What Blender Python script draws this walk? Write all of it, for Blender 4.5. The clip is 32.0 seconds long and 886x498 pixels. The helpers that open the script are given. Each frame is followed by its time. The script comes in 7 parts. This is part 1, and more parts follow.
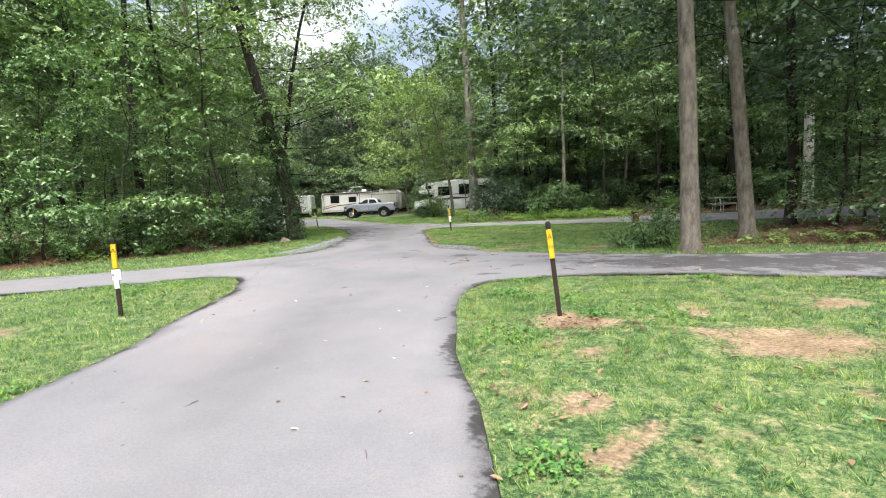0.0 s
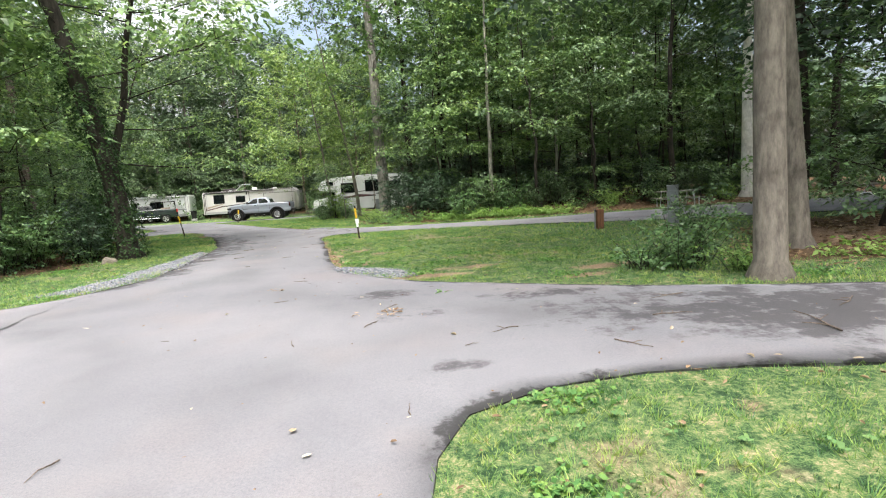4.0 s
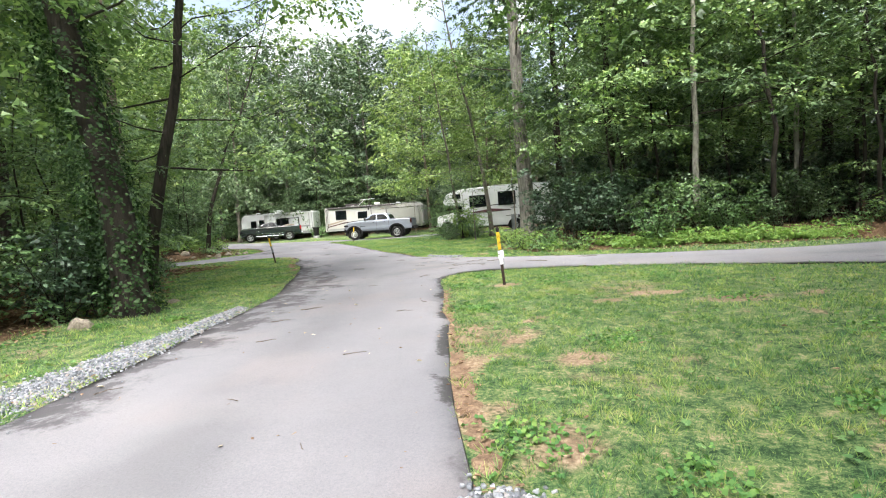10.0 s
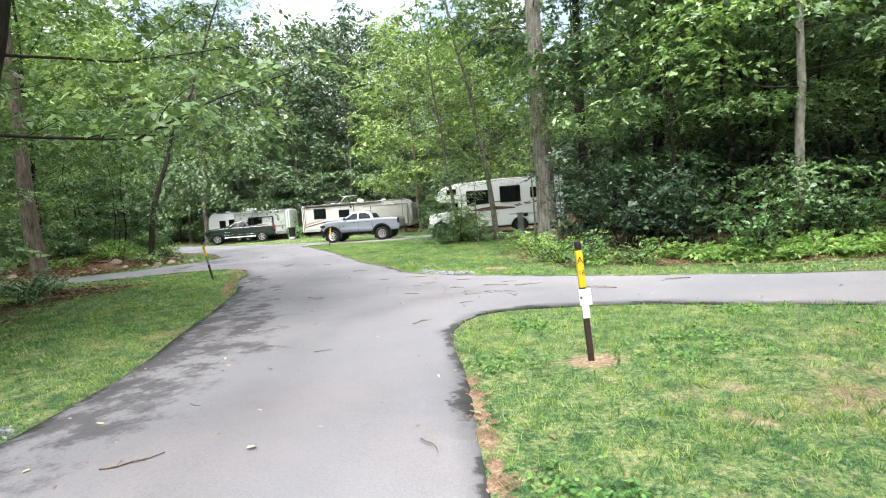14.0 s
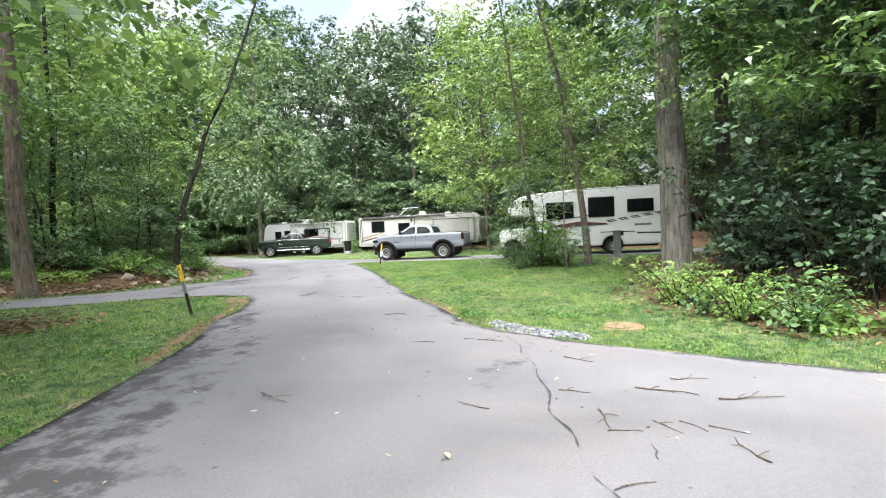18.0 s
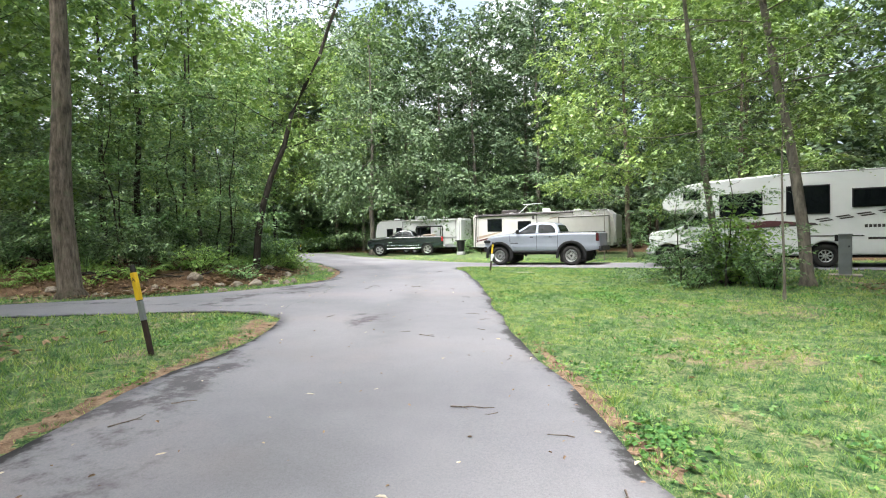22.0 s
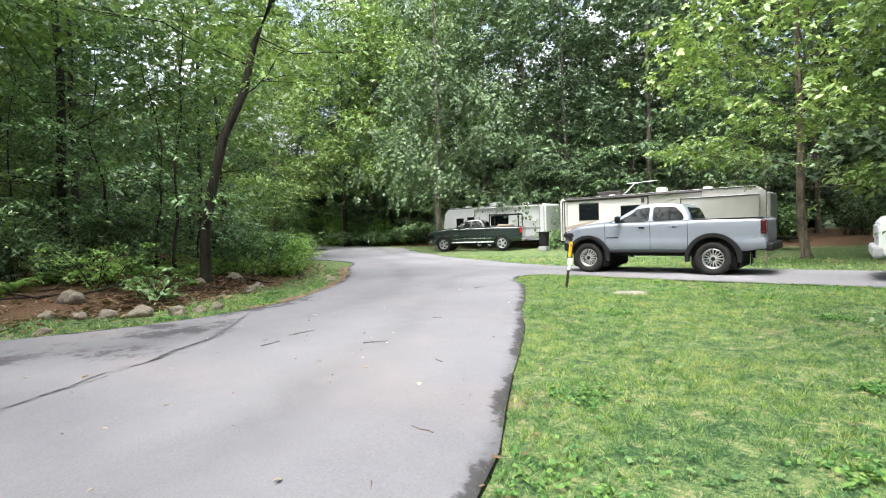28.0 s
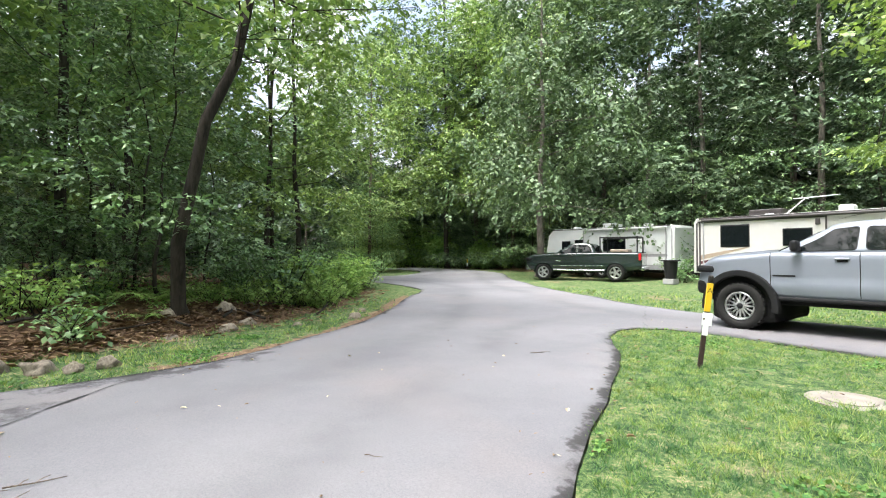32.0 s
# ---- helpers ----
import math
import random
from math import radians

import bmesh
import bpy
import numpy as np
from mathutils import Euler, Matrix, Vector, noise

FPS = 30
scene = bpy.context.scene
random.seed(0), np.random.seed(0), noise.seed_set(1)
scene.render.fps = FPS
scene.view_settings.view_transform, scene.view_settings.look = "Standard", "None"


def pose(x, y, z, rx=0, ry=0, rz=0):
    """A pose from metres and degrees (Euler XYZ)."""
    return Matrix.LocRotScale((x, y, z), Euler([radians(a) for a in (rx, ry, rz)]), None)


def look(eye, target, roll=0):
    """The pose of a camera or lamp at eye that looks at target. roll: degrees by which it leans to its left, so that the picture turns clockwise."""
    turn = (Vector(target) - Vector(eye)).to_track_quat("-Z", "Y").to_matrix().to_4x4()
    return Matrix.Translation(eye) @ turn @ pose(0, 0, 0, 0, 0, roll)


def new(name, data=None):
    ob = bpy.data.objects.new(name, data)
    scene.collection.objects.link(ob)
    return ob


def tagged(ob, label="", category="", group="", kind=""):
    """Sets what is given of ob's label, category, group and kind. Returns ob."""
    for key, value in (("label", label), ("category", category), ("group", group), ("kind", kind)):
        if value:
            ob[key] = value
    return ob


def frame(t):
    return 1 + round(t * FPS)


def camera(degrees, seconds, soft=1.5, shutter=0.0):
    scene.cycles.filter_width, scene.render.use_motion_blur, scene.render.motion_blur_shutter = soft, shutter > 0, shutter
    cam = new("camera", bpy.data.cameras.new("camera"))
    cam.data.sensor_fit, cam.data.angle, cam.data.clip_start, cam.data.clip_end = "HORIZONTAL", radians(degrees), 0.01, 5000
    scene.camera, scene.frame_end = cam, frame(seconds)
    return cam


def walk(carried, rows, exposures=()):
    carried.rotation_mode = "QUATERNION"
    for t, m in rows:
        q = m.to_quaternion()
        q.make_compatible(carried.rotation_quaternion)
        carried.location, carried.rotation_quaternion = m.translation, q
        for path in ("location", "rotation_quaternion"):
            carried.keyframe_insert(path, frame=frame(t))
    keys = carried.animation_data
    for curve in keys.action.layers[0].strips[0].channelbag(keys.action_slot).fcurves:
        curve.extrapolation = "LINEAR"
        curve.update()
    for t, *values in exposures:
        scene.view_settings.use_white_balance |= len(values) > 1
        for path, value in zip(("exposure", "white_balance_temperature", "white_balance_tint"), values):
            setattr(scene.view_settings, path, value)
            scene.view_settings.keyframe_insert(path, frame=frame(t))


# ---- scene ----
SKY_STRENGTH, SUN_STRENGTH = 0.142, 1.35
# seconds, stops, kelvin, tint
EXPOSURES = [(0.0, 1.3, 6400, 7), (3.0, 1.38, 6400, 7), (9.0, 1.63, 6350, 8), (17.0, 1.83, 6150, 7), (22.0, 1.78, 6200, 7), (32.0, 1.72, 6200, 7)]
cam = camera(82.2, 32.0, soft=1.1)
PATH = [
    (0, (0.171, 0.508, 1.391), (0.031, 2.494, 1.197), -3.0),
    (0.5, (0.191, 1.164, 1.399), (0.091, 3.153, 1.218), -3.1),
    (1, (0.1, 1.839, 1.408), (0.079, 3.831, 1.232), -3.3),
    (1.5, (0.048, 2.49, 1.394), (0.095, 4.482, 1.219), -3.6),
    (2, (-0.066, 3.178, 1.393), (0.056, 5.165, 1.207), -3.5),
    (2.5, (-0.111, 3.833, 1.369), (0.059, 5.816, 1.175), -3.5),
    (3, (-0.175, 4.57, 1.37), (0.03, 6.548, 1.165), -3.6),
    (3.5, (-0.168, 5.253, 1.343), (0.058, 7.229, 1.131), -3.7),
    (5.5, (-0.257, 7.832, 1.468), (-0.037, 9.803, 1.211), -3.7),
    (6, (-0.241, 8.494, 1.477), (-0.059, 10.471, 1.233), -3.8),
    (6.5, (-0.303, 9.145, 1.467), (-0.147, 11.125, 1.231), -4.0),
    (7, (-0.304, 9.729, 1.451), (-0.201, 11.713, 1.22), -4.5),
    (7.5, (-0.4, 10.358, 1.444), (-0.341, 12.344, 1.211), -4.4),
    (8, (-0.478, 10.963, 1.422), (-0.491, 12.951, 1.205), -3.9),
    (8.5, (-0.588, 11.619, 1.413), (-0.693, 13.608, 1.232), -3.5),
    (9, (-0.681, 12.24, 1.404), (-0.866, 14.226, 1.258), -3.4),
    (9.5, (-0.764, 12.877, 1.403), (-1.014, 14.857, 1.28), -3.5),
    (10, (-0.891, 13.541, 1.393), (-1.149, 15.52, 1.26), -4.0),
    (10.5, (-0.986, 14.182, 1.392), (-1.242, 16.159, 1.231), -4.5),
    (11, (-1.146, 14.82, 1.394), (-1.352, 16.798, 1.191), -4.5),
    (11.5, (-1.245, 15.48, 1.365), (-1.411, 17.46, 1.137), -4.5),
    (12, (-1.394, 16.137, 1.336), (-1.514, 18.119, 1.096), -3.8),
    (12.5, (-1.476, 16.785, 1.34), (-1.603, 18.768, 1.114), -3.6),
    (13, (-1.574, 17.39, 1.373), (-1.726, 19.374, 1.171), -3.5),
    (13.5, (-1.71, 17.998, 1.389), (-1.895, 19.983, 1.22), -3.6),
    (14, (-1.826, 18.626, 1.423), (-2.037, 20.609, 1.281), -4.0),
    (14.5, (-1.97, 19.274, 1.392), (-2.176, 21.26, 1.264), -4.3),
    (16.5, (-2.332, 21.72, 1.403), (-2.628, 23.695, 1.29), -2.0),
    (17, (-2.407, 22.369, 1.406), (-2.753, 24.336, 1.309), -2.0),
    (17.5, (-2.559, 23.03, 1.409), (-2.955, 24.988, 1.325), -2.3),
    (18, (-2.656, 23.67, 1.392), (-3.12, 25.614, 1.327), -2.6),
    (18.5, (-2.743, 24.312, 1.405), (-3.298, 26.233, 1.354), -2.5),
    (19, (-2.873, 24.948, 1.402), (-3.51, 26.844, 1.36), -2.0),
    (19.5, (-2.999, 25.556, 1.424), (-3.727, 27.419, 1.389), -1.3),
    (20, (-3.189, 26.149, 1.423), (-3.969, 27.991, 1.4), -0.8),
    (20.5, (-3.325, 26.691, 1.431), (-4.166, 28.506, 1.427), -0.8),
    (21, (-3.593, 27.295, 1.398), (-4.462, 29.096, 1.395), -1.0),
    (21.5, (-3.751, 27.908, 1.363), (-4.642, 29.699, 1.347), -1.3),
    (22, (-3.969, 28.513, 1.327), (-4.883, 30.291, 1.28), -1.4),
    (22.5, (-4.177, 29.118, 1.295), (-5.131, 30.874, 1.215), -0.8),
    (23, (-4.426, 29.699, 1.255), (-5.425, 31.428, 1.15), -0.3),
    (23.5, (-4.661, 30.278, 1.252), (-5.697, 31.985, 1.141), -0.3),
    (24, (-4.914, 30.824, 1.253), (-5.957, 32.526, 1.133), -0.6),
    (24.5, (-5.236, 31.4, 1.261), (-6.247, 33.122, 1.143), -1.0),
    (26.5, (-5.957, 34.207, 1.409), (-6.912, 35.962, 1.31), -2.5),
    (27, (-6.038, 34.821, 1.364), (-7.073, 36.53, 1.284), -2.1),
    (27.5, (-6.192, 35.458, 1.357), (-7.331, 37.1, 1.283), -1.9),
    (28, (-6.366, 36.035, 1.339), (-7.609, 37.6, 1.265), -1.9),
    (28.5, (-6.546, 36.627, 1.34), (-7.866, 38.128, 1.279), -1.9),
    (29, (-6.791, 37.169, 1.326), (-8.15, 38.636, 1.291), -1.5),
    (29.5, (-6.954, 37.727, 1.307), (-8.344, 39.165, 1.316), -1.2),
    (30, (-7.173, 38.265, 1.291), (-8.593, 39.671, 1.339), -0.9),
    (30.5, (-7.414, 38.771, 1.282), (-8.882, 40.127, 1.351), -0.7),
    (31, (-7.704, 39.262, 1.321), (-9.22, 40.564, 1.392), -0.6),
    (31.5, (-8.027, 39.739, 1.34), (-9.58, 40.998, 1.389), -0.4),
    (32, (-8.303, 40.263, 1.348), (-9.874, 41.5, 1.37), -0.2),
]
walk(cam, [(t, look(eye, target, roll)) for t, eye, target, roll in PATH], EXPOSURES)

# ---- light ----
world = bpy.data.worlds.new("sky")
scene.world = world
world.use_nodes = True
_wn = world.node_tree.nodes
_sky = _wn.new("ShaderNodeTexSky")
_sky.sky_type = 'NISHITA'
_sky.sun_disc = False
_sky.sun_elevation = radians(67)
_sky.sun_rotation = radians(180)
_sky.air_density, _sky.dust_density, _sky.ozone_density = 1.0, 9.0, 1.0
_wl = world.node_tree.links
_cloud, _clear = _wn.new("ShaderNodeHueSaturation"), _wn.new("ShaderNodeHueSaturation")
_cloud.inputs["Saturation"].default_value, _cloud.inputs["Value"].default_value = 0.12, 1.5
_clear.inputs["Saturation"].default_value, _clear.inputs["Value"].default_value = 0.8, 1.15
_wc, _wz = _wn.new("ShaderNodeTexCoord"), _wn.new("ShaderNodeTexNoise")
_wz.inputs["Scale"].default_value, _wz.inputs["Detail"].default_value = 3.0, 6
_wr, _wm = _wn.new("ShaderNodeMapRange"), _wn.new("ShaderNodeMix")
_wr.interpolation_type = 'SMOOTHSTEP'
_wr.inputs[1].default_value, _wr.inputs[2].default_value = 0.45, 0.6
_wm.data_type = 'RGBA'
_wl.new(_sky.outputs[0], _cloud.inputs["Color"])
_wl.new(_sky.outputs[0], _clear.inputs["Color"])
_wl.new(_wc.outputs["Generated"], _wz.inputs["Vector"])
_wl.new(_wz.outputs["Fac"], _wr.inputs[0])
_wl.new(_wr.outputs[0], _wm.inputs["Factor"])
_wl.new(_clear.outputs[0], _wm.inputs[6])
_wl.new(_cloud.outputs[0], _wm.inputs[7])
_wl.new(_wm.outputs[2], _wn["Background"].inputs[0])
_wn["Background"].inputs[1].default_value = SKY_STRENGTH
_sun = bpy.data.lights.new("sun", 'SUN')
_sun.energy, _sun.angle, _sun.color = SUN_STRENGTH, radians(25), (1.0, 0.98, 0.95)
sun = new("sun", _sun)
sun.matrix_world = look((0, 0, 30), (0, 30 * 0.424, 0))

# ---- materials ----


def mat_new(name, rough=0.6, metal=0.0, spec=0.4):
    m = bpy.data.materials.new(name)
    m.use_nodes = True
    b = m.node_tree.nodes["Principled BSDF"]
    b.inputs["Roughness"].default_value = rough
    b.inputs["Metallic"].default_value = metal
    b.inputs["Specular IOR Level"].default_value = spec
    return m, m.node_tree.nodes, m.node_tree.links, b


def ramp(nodes, stops):
    r = nodes.new("ShaderNodeValToRGB")
    e = r.color_ramp.elements
    while len(e) < len(stops):
        e.new(0.5)
    for k, (p, c) in zip(e, stops):
        k.position, k.color = p, (*c, 1)
    return r


def noise_tex(nodes, links, scale, detail=4, rough=0.6, coord="Object", stretch=None):
    tc = nodes.new("ShaderNodeTexCoord")
    n = nodes.new("ShaderNodeTexNoise")
    n.inputs["Scale"].default_value, n.inputs["Detail"].default_value, n.inputs["Roughness"].default_value = scale, detail, rough
    if stretch:
        mp = nodes.new("ShaderNodeMapping")
        mp.inputs["Scale"].default_value = stretch
        links.new(tc.outputs[coord], mp.inputs[0])
        links.new(mp.outputs[0], n.inputs["Vector"])
    else:
        links.new(tc.outputs[coord], n.inputs["Vector"])
    return n.outputs["Fac"]


def mix(nodes, links, a, b, fac, mode='MIX'):
    m = nodes.new("ShaderNodeMix")
    m.data_type, m.blend_type = 'RGBA', mode
    for sock, v in ((m.inputs["Factor"], fac), (m.inputs[6], a), (m.inputs[7], b)):
        if isinstance(v, (int, float)):
            sock.default_value = v
        elif isinstance(v, tuple):
            sock.default_value = (*v, 1)
        else:
            links.new(v, sock)
    return m.outputs[2]


def calc(nodes, links, op, *vals):
    m = nodes.new("ShaderNodeMath")
    m.operation = op
    m.use_clamp = op == 'SUBTRACT'
    for sock, v in zip(m.inputs, vals):
        if isinstance(v, (int, float)):
            sock.default_value = v
        else:
            links.new(v, sock)
    return m.outputs[0]


def remap(nodes, links, v, a, b, c=0.0, d=1.0):
    m = nodes.new("ShaderNodeMapRange")
    m.interpolation_type = 'SMOOTHSTEP'
    links.new(v, m.inputs[0])
    for i, k in enumerate((a, b, c, d)):
        m.inputs[i + 1].default_value = k
    return m.outputs[0]


def bump(nodes, links, bsdf, height, strength=0.3, dist=0.02):
    b = nodes.new("ShaderNodeBump")
    b.inputs["Strength"].default_value, b.inputs["Distance"].default_value = strength, dist
    links.new(height, b.inputs["Height"])
    links.new(b.outputs[0], bsdf.inputs["Normal"])


def attr(nodes, name):
    a = nodes.new("ShaderNodeAttribute")
    a.attribute_name = name
    return a.outputs["Fac"]


def plain(name, col, rough=0.5, metal=0.0, spec=0.4, var=0.12, scale=6, coat=0.0, bumpy=0.0, uneven=1.0):
    """A surface of one colour with faint uneven tone and roughness."""
    m, n, l, b = mat_new(name, rough, metal, spec)
    f = noise_tex(n, l, scale, 5)
    lo, hi = tuple(c * (1 - var) for c in col), tuple(min(1, c * (1 + var)) for c in col)
    r = ramp(n, [(0.3, lo), (0.7, hi)])
    l.new(f, r.inputs[0])
    l.new(r.outputs[0], b.inputs["Base Color"])
    l.new(remap(n, l, f, 0.2, 0.8, max(0.02, rough - 0.08 * uneven), min(1, rough + 0.1 * uneven)), b.inputs["Roughness"])
    b.inputs["Coat Weight"].default_value = coat
    b.inputs["Coat Roughness"].default_value = 0.08
    if bumpy:
        bump(n, l, b, noise_tex(n, l, scale * 8, 4), bumpy, 0.01)
    return m


def leaf_mat(name, cols, trans=0.4, rough=0.42, spec=0.5, clump=0.55, at=(0.12, 0.45, 0.75, 0.97)):
    """Leaves: tone differs leaf by leaf, clump by clump and plant by plant."""
    m, n, l, b = mat_new(name, rough, 0, spec)
    geo, oi = n.new("ShaderNodeNewGeometry"), n.new("ShaderNodeObjectInfo")
    f = noise_tex(n, l, clump, 3)
    v = calc(n, l, 'MULTIPLY_ADD', geo.outputs["Random Per Island"], 0.5, calc(n, l, 'MULTIPLY', f, 0.45))
    v = calc(n, l, 'ADD', v, calc(n, l, 'MULTIPLY', oi.outputs["Random"], 0.18))
    r = ramp(n, list(zip(at, cols)))
    l.new(v, r.inputs[0])
    l.new(r.outputs[0], b.inputs["Base Color"])
    t = n.new("ShaderNodeBsdfTranslucent")
    l.new(mix(n, l, r.outputs[0], (1.45, 1.5, 0.8), 1.0, 'MULTIPLY'), t.inputs[0])
    mx = n.new("ShaderNodeMixShader")
    mx.inputs[0].default_value = trans
    l.new(b.outputs[0], mx.inputs[1])
    l.new(t.outputs[0], mx.inputs[2])
    l.new(mx.outputs[0], n["Material Output"].inputs[0])
    return m


def bark_mat(name, lo, hi, scale=9, stretch=(1, 1, 0.18), strength=0.6, moss=None):
    m, n, l, b = mat_new(name, 0.9, 0, 0.15)
    f = noise_tex(n, l, scale, 6, 0.7, stretch=stretch)
    g = noise_tex(n, l, 1.7, 3)
    r = ramp(n, [(0.32, lo), (0.66, hi)])
    l.new(f, r.inputs[0])
    c = mix(n, l, r.outputs[0], tuple(x * 0.55 for x in lo), remap(n, l, g, 0.5, 0.75, 0, 0.7))
    if moss:
        c = mix(n, l, c, moss, remap(n, l, noise_tex(n, l, 3.1, 4), 0.55, 0.7, 0, 0.6))
    l.new(c, b.inputs["Base Color"])
    bump(n, l, b, f, strength, 0.03)
    return m


def ground_mat():
    m, n, l, b = mat_new("earth_and_turf", 0.95, 0, 0.12)
    big, mid, fine = noise_tex(n, l, 0.35, 4), noise_tex(n, l, 2.2, 5), noise_tex(n, l, 28, 5)
    tiny = noise_tex(n, l, 110, 3)
    litter = ramp(n, [(0.3, (0.035, 0.022, 0.014)), (0.5, (0.1, 0.062, 0.036)), (0.66, (0.2, 0.13, 0.085)), (0.8, (0.34, 0.25, 0.18))])
    l.new(mix(n, l, fine, tiny, 0.4), litter.inputs[0])
    turf = ramp(n, [(0.43, (0.02, 0.045, 0.02)), (0.49, (0.066, 0.118, 0.042)), (0.545, (0.14, 0.175, 0.07)), (0.59, (0.26, 0.22, 0.13)), (0.64, (0.36, 0.275, 0.185))])
    l.new(mix(n, l, mix(n, l, noise_tex(n, l, 5.5, 4, 0.65), fine, 0.5), tiny, 0.3), turf.inputs[0])
    dirt = ramp(n, [(0.36, (0.12, 0.078, 0.052)), (0.5, (0.225, 0.15, 0.105)), (0.64, (0.36, 0.27, 0.2))])
    l.new(mix(n, l, mid, fine, 0.6), dirt.inputs[0])
    g = calc(n, l, 'ADD', attr(n, "turf"), calc(n, l, 'MULTIPLY', mid, 0.9))
    g = remap(n, l, g, 0.85, 1.05)
    c = mix(n, l, litter.outputs[0], turf.outputs[0], g)
    d = calc(n, l, 'MULTIPLY_ADD', calc(n, l, 'ADD', mid, calc(n, l, 'MULTIPLY', fine, 0.5)), 0.8, attr(n, "bare"))
    c = mix(n, l, c, dirt.outputs[0], remap(n, l, d, 1.0, 1.3, 0, 0.85))
    c = mix(n, l, c, dirt.outputs[0], calc(n, l, 'MULTIPLY', remap(n, l, calc(n, l, 'ADD', big, calc(n, l, 'MULTIPLY', mid, 0.35)), 0.74, 0.86), calc(n, l, 'MULTIPLY', g, 0.65)))
    l.new(c, b.inputs["Base Color"])
    bump(n, l, b, mix(n, l, fine, tiny, 0.5), 0.7, 0.03)
    return m


def asphalt_mat():
    m, n, l, b = mat_new("worn_asphalt", 0.85, 0, 0.25)
    big, mid = noise_tex(n, l, 0.33, 4, 0.5), noise_tex(n, l, 2.6, 6, 0.65)
    grit, fine, speck = noise_tex(n, l, 150, 3), noise_tex(n, l, 16, 5), noise_tex(n, l, 55, 4, 0.7)
    r = ramp(n, [(0.34, (0.138, 0.137, 0.15)), (0.5, (0.163, 0.161, 0.175)), (0.66, (0.19, 0.186, 0.199))])
    l.new(mix(n, l, big, mid, 0.22), r.inputs[0])
    c = mix(n, l, r.outputs[0], (0.225, 0.187, 0.178), remap(n, l, noise_tex(n, l, 0.45, 3), 0.48, 0.72, 0, 0.28))
    # worn lanes: polished wheel tracks, a darker line of drips between them
    wear = calc(n, l, 'MULTIPLY', attr(n, "drip"), remap(n, l, noise_tex(n, l, 0.5, 3), 0.35, 0.65, 0.15, 0.6))
    c = mix(n, l, c, (0.1, 0.1, 0.107), wear)
    gr = ramp(n, [(0.32, (0.76, 0.76, 0.76)), (0.5, (1.0, 1.0, 1.0)), (0.68, (1.2, 1.2, 1.19))])
    l.new(mix(n, l, grit, speck, 0.45), gr.inputs[0])
    c = mix(n, l, c, gr.outputs[0], 1.0, 'MULTIPLY')
    wet = calc(n, l, 'ADD', calc(n, l, 'MULTIPLY', attr(n, "damp"), remap(n, l, noise_tex(n, l, 2.2, 6, 0.72), 0.36, 0.64, 0.4, 1.15)), calc(n, l, 'MULTIPLY', calc(n, l, 'SUBTRACT', mix(n, l, mid, fine, 0.25), 0.36), 1.5))
    w = remap(n, l, wet, 0.46, 0.92)
    c = mix(n, l, c, (0.045, 0.043, 0.046), calc(n, l, 'MULTIPLY', w, 0.76))
    seam = calc(n, l, 'ADD', calc(n, l, 'MULTIPLY', attr(n, "seam"), remap(n, l, noise_tex(n, l, 0.7, 4), 0.36, 0.6, 0.45, 1.35)), calc(n, l, 'MULTIPLY', calc(n, l, 'SUBTRACT', mix(n, l, fine, mid, 0.5), 0.36), 1.2))
    c = mix(n, l, c, (0.035, 0.034, 0.034), calc(n, l, 'MULTIPLY', remap(n, l, seam, 0.58, 0.78), 0.85))
    l.new(c, b.inputs["Base Color"])
    l.new(remap(n, l, w, 0, 1, 0.9, 0.8), b.inputs["Roughness"])
    l.new(remap(n, l, w, 0, 1, 0.2, 0.06), b.inputs["Specular IOR Level"])
    bump(n, l, b, mix(n, l, grit, fine, 0.4), 0.45, 0.008)
    return m


def blade_mat():
    """Lawn blades: blue-green tufts, yellow-green and straw, patch by patch and blade by blade."""
    m, n, l, b = mat_new("grass_blade", 0.5, 0, 0.35)
    geo = n.new("ShaderNodeNewGeometry")
    big, patch, tuft = noise_tex(n, l, 0.55, 3), noise_tex(n, l, 2.4, 4, 0.6), noise_tex(n, l, 6.0, 2)
    v = calc(n, l, 'ADD', calc(n, l, 'MULTIPLY', patch, 0.7), calc(n, l, 'MULTIPLY', tuft, 0.55))
    v = calc(n, l, 'ADD', v, calc(n, l, 'MULTIPLY', big, 0.45))
    v = calc(n, l, 'MULTIPLY_ADD', geo.outputs["Random Per Island"], 0.26, calc(n, l, 'SUBTRACT', v, 0.475))
    r = ramp(n, [(0.28, (0.045, 0.118, 0.058)), (0.42, (0.095, 0.19, 0.07)), (0.54, (0.2, 0.305, 0.085)), (0.66, (0.33, 0.39, 0.12)), (0.8, (0.46, 0.4, 0.215))])
    l.new(v, r.inputs[0])
    l.new(r.outputs[0], b.inputs["Base Color"])
    t = n.new("ShaderNodeBsdfTranslucent")
    l.new(mix(n, l, r.outputs[0], (1.3, 1.4, 0.8), 1.0, 'MULTIPLY'), t.inputs[0])
    mx = n.new("ShaderNodeMixShader")
    mx.inputs[0].default_value = 0.35
    l.new(b.outputs[0], mx.inputs[1])
    l.new(t.outputs[0], mx.inputs[2])
    l.new(mx.outputs[0], n["Material Output"].inputs[0])
    return m


